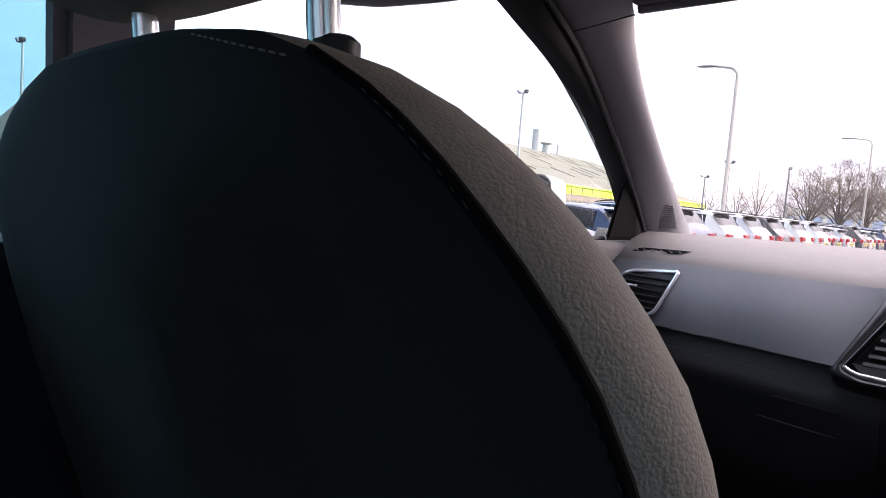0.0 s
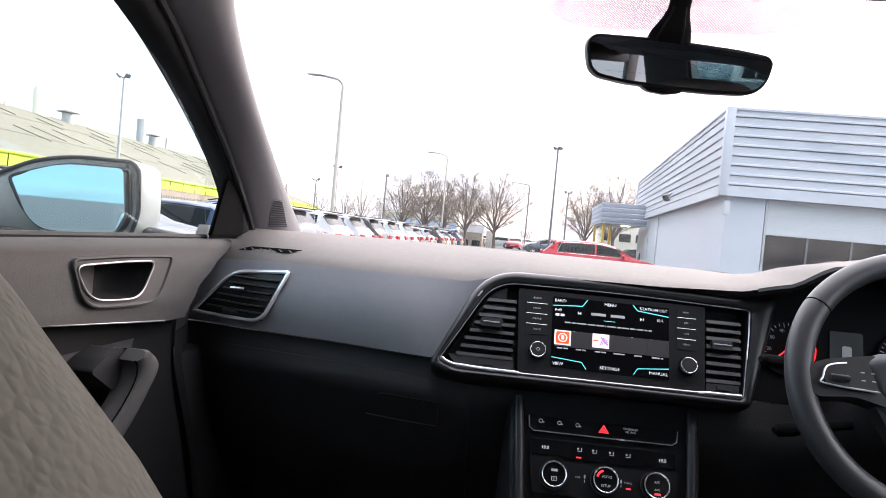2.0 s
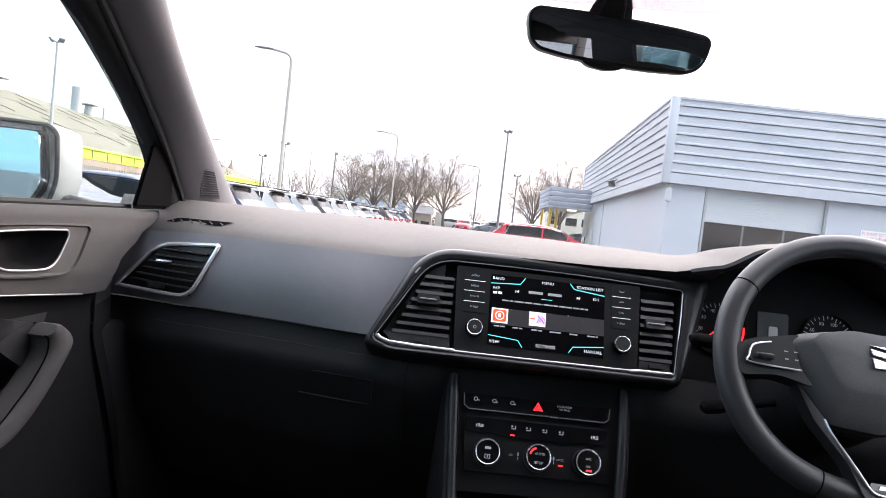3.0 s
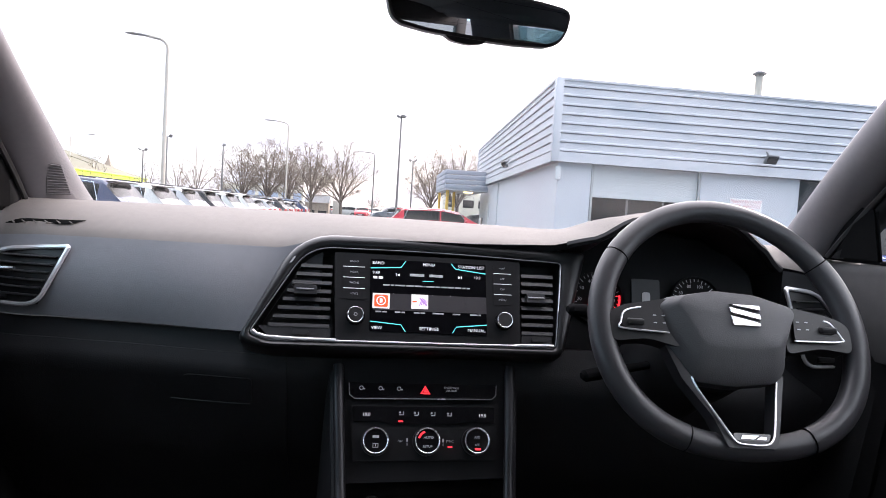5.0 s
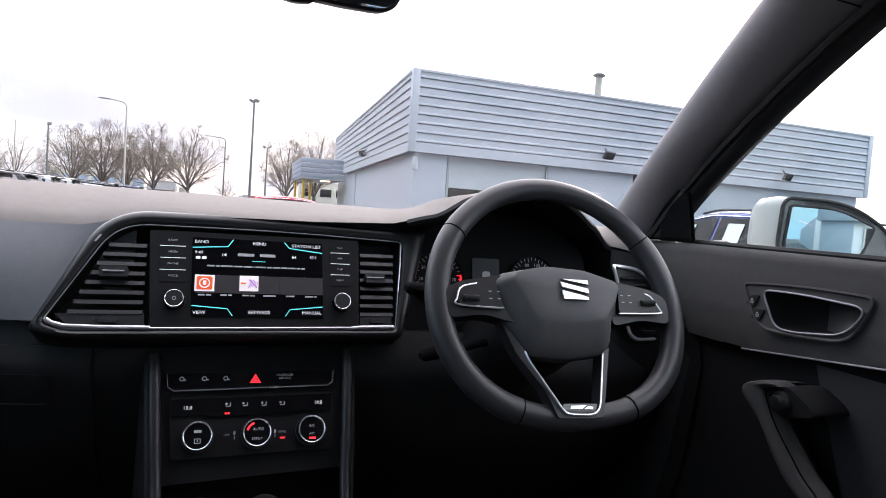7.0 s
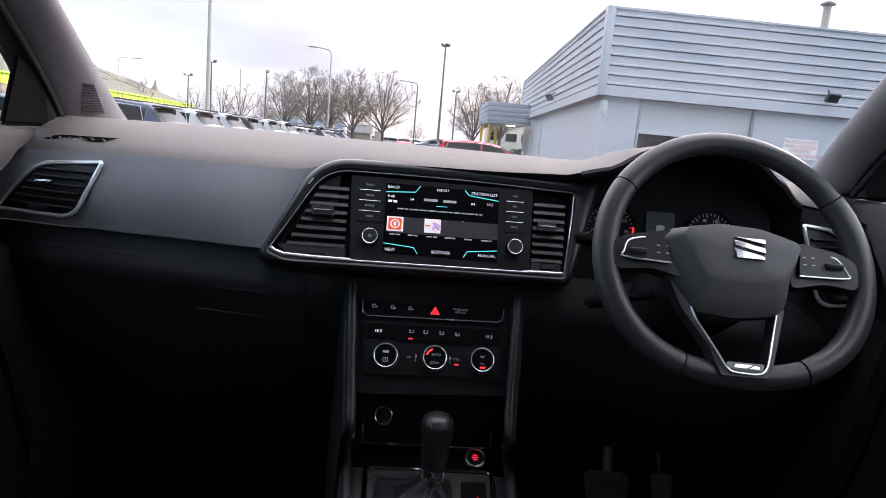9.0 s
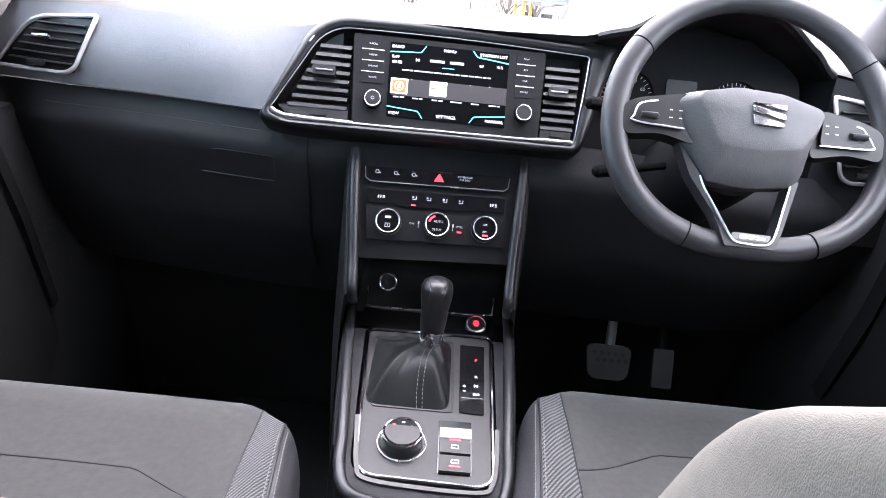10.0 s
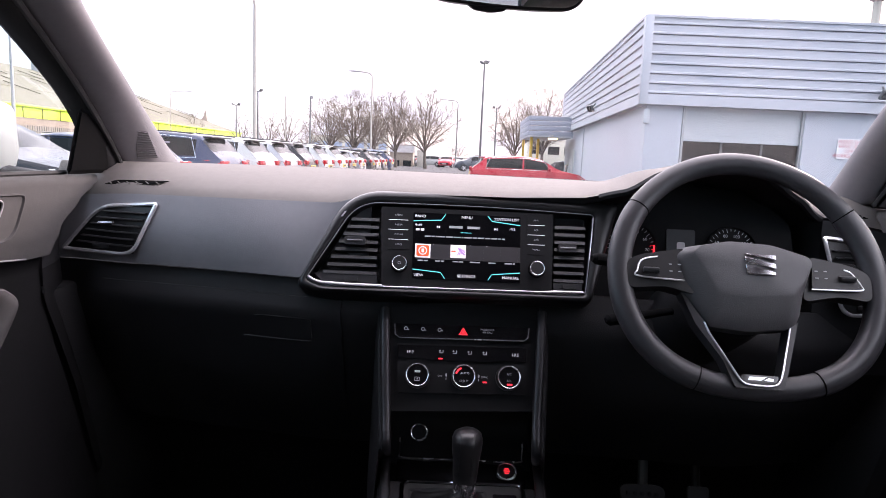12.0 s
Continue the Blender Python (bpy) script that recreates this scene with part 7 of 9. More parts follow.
    if on:
        bm = bm_new()
        add_prism(bm, rounded([(-0.231, 0.897), (-0.248, 0.911), (-0.268, 0.912), (-0.299, 0.896), (-0.308, 0.885), (-0.258, 0.868), (-0.238, 0.876)], 0.008), D, -0.012, 0.054)
        part("switch_pod", bm, M_MATTE, door, "black switch pod")
        bm = bm_new()
        add_loft(bm, [[D(-0.257 + r * math.cos(2 * math.pi * k / 20), 0.890 + r * math.sin(2 * math.pi * k / 20), w) for k in range(20)] for r, w in ((0.0155, 0.054), (0.0150, 0.058), (0.010, 0.060), (0.009, 0.068), (0.003, 0.069))])
        part("mirror_switch", bm, M_BLACK, door, "round mirror adjuster")
    else:
        bm = bm_new()
        add_prism(bm, rounded([(-0.279, 0.923), (-0.257, 0.936), (-0.220, 0.946), (-0.200, 0.930), (-0.196, 0.895), (-0.211, 0.879), (-0.236, 0.893)], 0.008), D, -0.012, 0.034)
        part("pull_pocket", bm, M_LOWER, door, "dark pocket behind the pull")
    # window pane
    bm = bm_new()
    g0 = [mirror_x(p, on) for p in ((-0.708, 0.06, 1.088), (-0.708, -0.88, 1.088), (-0.632, -0.88, 1.37), (-0.625, -0.42, 1.40), (-0.655, -0.19, 1.325), (-0.695, 0.055, 1.20))]
    add_loft(bm, [g0, [p + Vector((sx * -0.004, 0, 0)) for p in g0]])
    gl = part("window_pane", bm, M_SIDEGL, door, "clear side window")
    gl.visible_shadow = False
    bm = bm_new()
    add_tube(bm, [D(y, 1.094, -0.008) for y in lin(-0.86, 0.05, 20)], 0.005, 6)
    part("window_seal", bm, M_RUBBER, door)
    return door


M_INSERT = mat("ribbed_insert", (0.03, 0.03, 0.033), 0.6, var=0.1, vscale=12, bump=0.9, bscale=180, btype="wave", stretch=(0, 0.7, 0.7))
make_door(False)
make_door(True)

# ---- wing mirrors ----


def wing_mirror(on):
    wm = thing("wing_mirror", mirror_x((-0.86, 0.12, 1.07), on), "white door mirror with black rim and reflecting glass", "wing mirror", "wing mirrors")

    def Q(a, z, w=0.0):
        """a runs outwards, w rearwards from the mirror face."""
        f = (a - 0.85) / 0.22
        return mirror_x((-a - (0.130 if on else 0.036), 0.085 - (0.05 if on else 0.095) * f - w, z - (0.024 if on else 0.0)), on)
    MO = rounded([(0.843, 1.068), (0.829, 1.121), (0.834, 1.205), (0.846, 1.2175), (0.938, 1.2165), (0.996, 1.202), (1.052, 1.168), (1.078, 1.125), (1.050, 1.076), (0.955, 1.066)], [0.012, 0.02, 0.012, 0.012, 0.04, 0.04, 0.02, 0.03, 0.02, 0.02], 4)
    MG = rounded([(0.858, 1.078), (0.8405, 1.114), (0.8485, 1.202), (0.9476, 1.2005), (1.0268, 1.169), (1.003, 1.113), (0.974, 1.080)], [0.02, 0.02, 0.008, 0.03, 0.01, 0.03, 0.02], 4)
    c = (0.955, 1.14)

    def ring(k, w):
        return [Q(c[0] + (a - c[0]) * k, c[1] + (z - c[1]) * k, w) for a, z in MO]
    bm = bm_new()
    add_loft(bm, [ring(0.98, 0.004), ring(1.0, 0.0), ring(1.02, -0.03), ring(0.98, -0.07), ring(0.82, -0.105), ring(0.5, -0.125), ring(0.1, -0.13)])
    part("mirror_shell", bm, P_WHITE, wm, "white painted shell", sharp=60)
    bm = bm_new()
    i = MG
    o = [(c[0] + (a - c[0]) * 0.99, c[1] + (z - c[1]) * 0.99) for a, z in MO]
    add_prism(bm, o, Q, 0.0, 0.004)
    add_tube(bm, [Q(a, z, 0.006) for a, z in MG], 0.0035, 8, closed=True)
    add_tube(bm, [Q(a, z, 0.003) for a, z in o], 0.004, 8, closed=True)
    part("mirror_rim", bm, M_RUBBER, wm, "black rim")
    bm = bm_new()
    add_prism(bm, i, lambda a, z, w=0.0: Q(a, z, w + (0.0 if on else 0.008 - 0.10 * (a - 0.93))), 0.0065, 0.0085)
    part("mirror_glass", bm, M_TINTMIR, wm, "blue-tinted mirror glass")
    bm = bm_new()
    add_tube(bm, [mirror_x((-0.72, 0.11, 1.08), on), mirror_x((-0.78, 0.115, 1.078), on), mirror_x((-0.86, 0.12, 1.085), on)], [0.028, 0.022, 0.024], 12, flat=0.6)
    part("mirror_arm", bm, M_LOWER, wm)
    return wm


wing_mirror(False)
wing_mirror(True)
# ---- outer body of the car, seen in the mirrors ----
own = thing("own_car_body", (0.015, -0.9, GROUND), "white painted outer body of the car on black tyres", "car body", kind="structure")


def skin(x, y, z):
    return Vector((0.015 + x, y, z))


for on in (False, True):
    sg = 1 if on else -1
    bm = bm_new()
    zz = [1.085, 1.06, 1.0, 0.85, 0.6, 0.35, 0.14, 0.06]
    add_grid(bm, lambda y, z: skin(sg * (0.825 + 0.075 * math.sin(math.pi * min(1, max(0, (1.10 - z) / 1.05))) ** 0.7 - 0.05 * max(0.0, (y - 0.9) / 0.75) ** 2 - 0.05 * max(0.0, (-2.0 - y) / 0.6) ** 2), y, z - 0.16 * max(0.0, min(1.0, (y - 0.3) / 1.3)) * (z > 0.8)), lin(-2.6, 1.62, 24), zz, thick=(-sg * 0.02, 0, 0))
    part("flank", bm, P_WHITE, own, "white painted flank")
    bm = bm_new()
    add_tube(bm, [skin(sg * 0.752, 0.10, 1.084), skin(sg * 0.752, -0.9, 1.086), skin(sg * 0.752, -1.9, 1.092)], 0.012, 6)
    part("waist_trim", bm, M_BLACK, own, "black waist strip under the windows")
    for y in (1.02, -1.72):
        bm = bm_new()
        add_loft(bm, [[skin(sg * o, y + r * math.cos(2 * math.pi * q / 28), GROUND + 0.33 + r * math.sin(2 * math.pi * q / 28)) for q in range(28)] for r, o in ((0.22, 0.68), (0.32, 0.68), (0.33, 0.76), (0.32, 0.84), (0.22, 0.845))])
        tw = part("wheel", bm, M_TYRE, own, "black tyre on alloy rim")
        bm = bm_new()
        for q in range(5):
            a = 2 * math.pi * q / 5
            add_tube(bm, [skin(sg * 0.84, y, GROUND + 0.33), skin(sg * 0.83, y + 0.21 * math.cos(a), GROUND + 0.33 + 0.21 * math.sin(a))], 0.03, 5)
        part("rim", bm, M_ALLOY, tw)
bm = bm_new()
add_grid(bm, lambda u, y: skin(u * (0.62 + 0.02 * min(1, (y + 2.5) / 2)), y, 1.575 - 0.05 * u * u - 0.04 * max(0.0, (-1.6 - y) / 0.9) ** 2 - 0.05 * max(0.0, (y + 0.55) / 0.3) ** 2), lin(-1, 1, 13), lin(-2.48, -0.27, 12), thick=(0, 0, -0.01))
part("roof_skin", bm, P_WHITE, own, "white painted roof")
bm = bm_new()
add_grid(bm, lambda u, y: skin(u * (0.80 - 0.10 * ((y - 0.55) / 1.05) ** 2), y, 1.00 - 0.10 * abs(u) ** 2.5 - 0.13 * max(0.0, (y - 0.55) / 1.05) ** 1.6), lin(-1, 1, 15), lin(0.44, 1.60, 11), thick=(0, 0, -0.012))
part("bonnet", bm, P_WHITE, own, "white painted bonnet")
bm = bm_new()
add_grid(bm, lambda u, z: skin(u * 0.74, 1.66 - 0.16 * u * u - 0.10 * max(0.0, (z - 0.55) / 0.3) ** 2, z), lin(-1, 1, 15), [0.05, 0.25, 0.45, 0.6, 0.72, 0.80], thick=(0, -0.02, 0))
part("front_bumper", bm, P_WHITE, own, "white painted front end")
bm = bm_new()
add_grid(bm, lambda u, z: skin(u * 0.80, -2.62 + 0.16 * u * u, z), lin(-1, 1, 15), [0.06, 0.3, 0.6, 0.9, 1.07], thick=(0, 0.02, 0))
part("rear_panel", bm, P_WHITE, own, "white painted tail panel")

# ---- rear-view mirror ----
rv = thing("rear_view_mirror", (0.03, -0.13, 1.45), "black rear-view mirror on a stem from the windscreen", "mirror")
RV = plane_fn((0.027, -0.160, 1.371), (0.2235, 0.025, -0.0085), (0.0, -0.145, 1))
RO = rounded([(-0.1195, 0.0240), (-0.1100, 0.0325), (-0.0450, 0.0350), (0.0200, 0.0345), (0.0700, 0.0330), (0.1045, 0.0298), (0.1118, 0.0225), (0.1095, 0.0020), (0.1020, -0.0120), (0.0870, -0.0195), (0.0400, -0.0228), (-0.0100, -0.0235), (-0.0660, -0.0225), (-0.1010, -0.0185), (-0.1125, -0.0095), (-0.1190, 0.0120)], 0.008, 3)
RO = [(u * 1.02 + 0.001, v * 1.04 + 0.0008) for u, v in RO]
# the glass leans a little further down than its housing
RVG = plane_fn(RV(0, 0.005, 0.0045), (0.2235, 0.025, -0.0085), (0.0, -0.150, 1))


def rv_ring(k, w):
    return [RV(u * (1 - (1 - k) * 0.35), v * k, w) for u, v in RO]


bm = bm_new()
add_loft(bm, [rv_ring(0.97, 0.004), rv_ring(1.0, 0.0), rv_ring(1.0, -0.012), rv_ring(0.8, -0.026), rv_ring(0.4, -0.034)])
part("mirror_housing", bm, M_BLACK, rv, "black housing", sharp=50)
bm = bm_new()
add_prism(bm, [(u, v - 0.005) for u, v in inset(RO, 0.0045)], RVG, 0.0, 0.0012)
part("mirror_glass", bm, M_MIRROR, rv, "dark tinted mirror glass")
bm = bm_new()
stem = [((0.0100, -0.138, 1.391), 0.0355), ((0.0097, -0.156, 1.404), 0.0300), ((0.0100, -0.178, 1.4145), 0.0246), ((0.0096, -0.205, 1.421), 0.0170), ((0.0101, -0.218, 1.429), 0.0128), ((0.0097, -0.236, 1.440), 0.0122)]
add_loft(bm, [[Vector(p) + Vector((r * math.cos(2 * math.pi * k / 24), 0.55 * r * math.sin(2 * math.pi * k / 24), 0)) for k in range(24)] for p, r in stem])
part("stem", bm, M_BLACK, rv, "tapered black stem")
for sx in (-1, 1):
    bm = bm_new()
    add_tube(bm, smooth_line([Vector(p) + Vector((sx * r * 0.52, -0.50 * r, 0)) for p, r in stem[:5]], 14), 0.0016, 6)
    part("stem_rib", bm, M_SLAT, rv)
bm = bm_new()
add_loft(bm, [[Vector((0.018 + a * k, -0.248 + 0.040 * b * k, z + 0.008)) for a, b in [(0.128 * math.copysign(abs(math.cos(2 * math.pi * i / 32)) ** 0.6, math.cos(2 * math.pi * i / 32)), math.copysign(abs(math.sin(2 * math.pi * i / 32)) ** 0.7, math.sin(2 * math.pi * i / 32))) for i in range(32)]] for k, z in ((0.80, 1.439), (0.93, 1.440), (1.0, 1.446), (1.02, 1.470))])
part("sensor_cover", bm, M_LINER, rv, "wide dark cover above the stem", sharp=50)
bm = bm_new()
add_prism(bm, rounded([(-0.046, -0.0215), (-0.034, -0.0285), (-0.012, -0.0300), (0.006, -0.0265), (0.010, -0.0215)], 0.004), RV, -0.012, 0.002)
part("mirror_lever", bm, M_BLACK, rv)


# ---- outdoors: ground ----
bm = bm_new()
xs_ = [-900, -300, -120, -60, -30, -12, 0, 12, 30, 60, 120, 300, 900]
add_grid(bm, lambda x, y: Vector((x, y, GROUND)), xs_, xs_)
solid("ground", bm, M_ASPHALT, "worn grey asphalt of a car dealer's yard", "ground", "structure")
# painted bay lines
bm = bm_new()
for i in range(12):
    add_box(bm, (-7.7, 9.6 + 2.55 * i, GROUND + 0.004), (4.8, 0.1, 0.004))
solid("bay_line", bm, M_SIGNW, "white painted parking bay lines on asphalt", "road marking", "stuff")

# ---- workshop building ----
BLD = [(5.0, 18.6), (24.5, 19.06), (25.4, 42.0), (5.95, 41.5)]
ZT, ZE = 5.51, 2.96


shop = thing("workshop_building", (14, 30, GROUND), "blue-grey workshop with ribbed metal cladding band and part-open roller door", "building")
WALLP = inset(BLD, 0.28)
door_x0, door_x1, sh_bot = 6.30, 9.95, 2.02


def front_y(x):
    a, b = WALLP[0], WALLP[1]
    return a[1] + (b[1] - a[1]) * (x - a[0]) / (b[0] - a[0])


def wall_seg(x0, x1, z0, z1, t=0.25):
    bm = bm_new()
    q = [(x0, front_y(x0)), (x1, front_y(x1)), (x1, front_y(x1) + t), (x0, front_y(x0) + t)]
    add_loft(bm, [[Vector((a, b, z)) for a, b in q] for z in (z0, z1)])
    return bm


win0, win1 = 13.35, 14.4
part("wall_panel", wall_seg(WALLP[0][0], door_x0, GROUND, ZE), M_WALL, shop, "pale blue painted wall")
part("wall_panel", wall_seg(door_x1, win0, GROUND, ZE), M_WALL, shop, "pale blue painted wall")
part("wall_panel", wall_seg(win1, WALLP[1][0], GROUND, ZE), M_WALL, shop, "pale blue painted wall")
part("wall_panel", wall_seg(win0, win1, GROUND, 0.9), M_WALL, shop, "pale blue painted wall")
bm = wall_seg(win0, win1, 0.9, ZE, 0.05)
bmesh.ops.translate(bm, vec=(0, 0.1, 0), verts=bm.verts)
part("window_glass", bm, M_DARKWIN, shop, "dark window")
bm = bm_new()
q = [WALLP[0], WALLP[3], (WALLP[3][0] + 0.25, WALLP[3][1]), (WALLP[0][0] + 0.25, WALLP[0][1])]
add_loft(bm, [[Vector((a, b, z)) for a, b in q] for z in (GROUND, ZE)])
part("side_wall", bm, M_WALL, shop, "pale blue painted side wall")
bm = bm_new()
q = [WALLP[2], WALLP[3], (WALLP[3][0], WALLP[3][1] - 0.25), (WALLP[2][0], WALLP[2][1] - 0.25)]
add_loft(bm, [[Vector((a, b, z)) for a, b in q] for z in (GROUND, ZE)])
q = [WALLP[1], WALLP[2], (WALLP[2][0] - 0.25, WALLP[2][1]), (WALLP[1][0] - 0.25, WALLP[1][1])]
add_loft(bm, [[Vector((a, b, z)) for a, b in q] for z in (GROUND, ZE)])
part("rear_wall", bm, M_WALL, shop)
bm = bm_new()
add_prism(bm, inset(BLD, 0.1), lambda u, v, w=0.0: Vector((u, v, w)), ZT - 0.12, ZT - 0.05)
part("roof", bm, M_STEEL, shop)
bm = bm_new()
add_prism(bm, inset(BLD, 0.03), lambda u, v, w=0.0: Vector((u, v, w)), ZE, ZE + 0.06)
part("soffit", bm, M_CLAD, shop)
# cladding band: sheets with raised ribs, corner flashing, coping and drip
NR = 8


def clad_side(p0, p1, nm):
    p0, p1 = Vector((*p0, 0)), Vector((*p1, 0))
    d = (p1 - p0).normalized()
    nrm = Vector((d.y, -d.x, 0))
    step = 0.281
    for k in range(NR):
        z0 = 3.26 + step * k
        top = step if k < NR - 1 else ZT - 0.06 - z0
        prof = [(-0.05, 0.0), (-0.05, 0.024), (0.06, 0.024), (0.075, 0.032), (0.075, 0.075), (0.03, 0.10), (0.03, top), (-0.05, top)]
        bm = bm_new()
        a, b = p0 + d * 0.14, p1 - d * 0.14
        add_loft(bm, [[p + nrm * w + Vector((0, 0, z0 + v)) for w, v in prof] for p in (a, b)], closed=False, caps=False)
        part("cladding_sheet", bm, M_CLAD, shop)
    bm = bm_new()
    for z0, z1, w in ((ZE, 3.26, 0.06), (ZT - 0.07, ZT, 0.08)):
        add_loft(bm, [[p + nrm * q + Vector((0, 0, z)) for q, z in ((-0.1, z0), (w, z0), (w, z1), (-0.1, z1))] for p in (p0 + d * -0.07, p1 + d * 0.07)])
    part("flashing", bm, M_CLAD, shop, "smooth metal flashing")


clad_side(BLD[0], BLD[1], "front")
clad_side(BLD[3], BLD[0], "side")
for c in (0, 1, 3):
    bm = bm_new()
    add_box(bm, (BLD[c][0] + (0.04 if c != 1 else -0.04), BLD[c][1] + (0.04 if c != 3 else -0.04), (ZE + ZT) / 2), (0.24, 0.24, ZT - ZE - 0.02), bevel=0.01)
    part("corner_flashing", bm, M_CLAD, shop)
# roller door: slats above the gap, dark workshop behind a low glazed screen
nsl = 8
for k in range(nsl):
    z0 = sh_bot + (ZE - sh_bot) * k / nsl
    bm = wall_seg(door_x0, door_x1, z0 + 0.0012, z0 + (ZE - sh_bot) / nsl - 0.0012, 0.05)
    bmesh.ops.translate(bm, vec=(0, 0.12, 0), verts=bm.verts)
    part("shutter_slat", bm, M_SHUT, shop)
bm = wall_seg(door_x0 - 0.02, door_x1 + 0.02, sh_bot - 0.07, sh_bot, 0.09)
bmesh.ops.translate(bm, vec=(0, 0.10, 0), verts=bm.verts)
part("shutter_bar", bm, M_SHUT, shop, "pale bottom bar of the shutter")
for x in (door_x0 + 0.03, door_x1 - 0.06):
    bm = wall_seg(x, x + 0.07, GROUND, ZE, 0.12)
    bmesh.ops.translate(bm, vec=(0, 0.03, 0), verts=bm.verts)
    part("shutter_guide", bm, M_STEEL, shop)
bm = wall_seg(door_x0, door_x1, GROUND, sh_bot, 0.02)
bmesh.ops.translate(bm, vec=(0, 0.2, 0), verts=bm.verts)
part("door_glass", bm, M_DARKWIN, shop, "dark reflecting glazed doors")
for k in range(3):
    x = door_x0 + (door_x1 - door_x0) * (k + 0.5) / 3 - 0.55
    bm = wall_seg(x, x + 0.06, GROUND, sh_bot, 0.05)
    bmesh.ops.translate(bm, vec=(0, 0.16, 0), verts=bm.verts)
    part("door_mullion", bm, M_DARKPOLE, shop)
# alarm box on the corner, side door and vent on the side wall
bm = bm_new()
add_box(bm, (5.20, 18.72, 2.62), (0.18, 0.16, 0.42), bevel=0.03)
part("alarm_box", bm, M_SHUT, shop, "small pale alarm box")


def side_x(y):
    a, b = WALLP[0], WALLP[3]
    return a[0] + (b[0] - a[0]) * (y - a[1]) / (b[1] - a[1])


for y, w_, z0, z1, mt, nm in ((36.6, 1.0, GROUND, 1.9, M_SHUT, "side_door"), (32.5, 0.06, GROUND, ZE, M_SHUT, "wall_joint"), (39.6, 0.9, 0.1, 1.0, M_DARKWIN, "meter_box")):
    bm = bm_new()
    add_box(bm, (side_x(y) - 0.02, y, (z0 + z1) / 2), (0.06, w_, z1 - z0), bevel=0.008)
    part(nm, bm, mt, shop)


def floodlight(name, at, aim, parent):
    bm = bm_new()
    m = look(at, Vector(at) + Vector(aim))
    add_box(bm, (0, 0, -0.05), (0.42, 0.30, 0.10), m, bevel=0.02)
    fl = part(name, bm, M_DARKPOLE, parent, "black floodlight")
    bm = bm_new()
    add_box(bm, (0, 0, -0.104), (0.36, 0.24, 0.01), m)
    part("lamp_glass", bm, M_DARKWIN, fl)
    bm = bm_new()
    add_tube(bm, [Vector(at), Vector(at) - Vector(aim) * 0.25 + Vector((0, 0, 0.1))], 0.03, 6)
    part("bracket", bm, M_DARKPOLE, fl)
    return fl


floodlight("floodlight", (11.95, 18.45, 3.50), (0.1, -0.8, -0.5), shop)
floodlight("floodlight", (19.9, 18.6, 3.45), (0.1, -0.8, -0.5), shop)
floodlight("floodlight", (5.15, 27.5, 3.52), (-0.8, -0.25, -0.5), shop)
# flue on the roof
bm = bm_new()
add_cyl(bm, (12.6, 20.6, ZT - 0.1), (12.6, 20.6, ZT + 1.06), 0.13, 0.13, 16)
fl = part("flue", bm, M_POLE, shop, "buff metal flue")
bm = bm_new()
add_loft(bm, [[Vector((12.6 + r * math.cos(2 * math.pi * k / 16), 20.6 + r * math.sin(2 * math.pi * k / 16), z)) for k in range(16)] for r, z in ((0.24, ZT + 1.12), (0.24, ZT + 1.16), (0.05, ZT + 1.27))])
part("flue_cap", bm, M_DARKPOLE, fl)
for k in range(3):
    a = 2 * math.pi * k / 3
    bm = bm_new()
    add_tube(bm, [(12.6 + 0.12 * math.cos(a), 20.6 + 0.12 * math.sin(a), ZT + 1.04), (12.6 + 0.16 * math.cos(a), 20.6 + 0.16 * math.sin(a), ZT + 1.13)], 0.015, 5)
    part("cap_strut", bm, M_DARKPOLE, fl)
# entrance canopy on yellow posts
can = thing("entrance_canopy", (4.3, 40.0, GROUND), "blue-grey clad canopy carried on yellow posts beside the workshop", "canopy")
CX0, CX1, CY0, CY1 = 3.35, 5.85, 36.4, 43.0
bm = bm_new()
add_box(bm, ((CX0 + CX1) / 2, (CY0 + CY1) / 2, 2.58), (CX1 - CX0, CY1 - CY0, 0.10))
part("canopy_deck", bm, M_WALL, can)
for k in range(4):
    z = 2.62 + 0.28 * k
    bm = bm_new()
    add_box(bm, ((CX0 + CX1) / 2, CY0, z + 0.12), (CX1 - CX0, 0.08, 0.25), bevel=0.02)
    add_box(bm, (CX0, (CY0 + CY1) / 2, z + 0.12), (0.08, CY1 - CY0, 0.25), bevel=0.02)
    part("fascia_board", bm, M_FASC, can)
for x, y in ((3.55, 37.0), (3.55, 42.5), (4.2, 39.5)):
    bm = bm_new()
    add_cyl(bm, (x, y, GROUND), (x, y, 2.55), 0.09, 0.09, 12)
    part("post", bm, M_YELLOW, can, "yellow painted steel post")
bm = bm_new()
add_box(bm, (4.9, 38.0, 2.50), (0.5, 0.25, 0.06), bevel=0.01)
part("canopy_lamp", bm, mat("lit_lamp", (1.0, 0.75, 0.35), 0.4, var=0.0, emit=4.0), can, "lit amber lamp under the canopy")

# notice on the wall
NF = plane_fn((11.53, front_y(11.53) - 0.02, 1.91), (1, 0.023, 0), (0, 0, 1))
notice = thing("notice_board", (11.53, front_y(11.53), 1.6), "white notice with red capitals on the workshop wall", "sign")
bm = bm_new()
add_prism(bm, rounded(rect(0, 0, 1.10, 0.60), 0.02), NF, -0.01, 0.012)
part("sign_plate", bm, M_SIGNW, notice)
for i, words in enumerate(("PLEASE DO NOT", "PARK VEHICLES", "OPPOSITE", "WORKSHOP DOORS")):
    lettering("sign_text", words, 0.145, NF, 0, 0.205 - 0.138 * i, 0.015, M_SIGNR, notice)

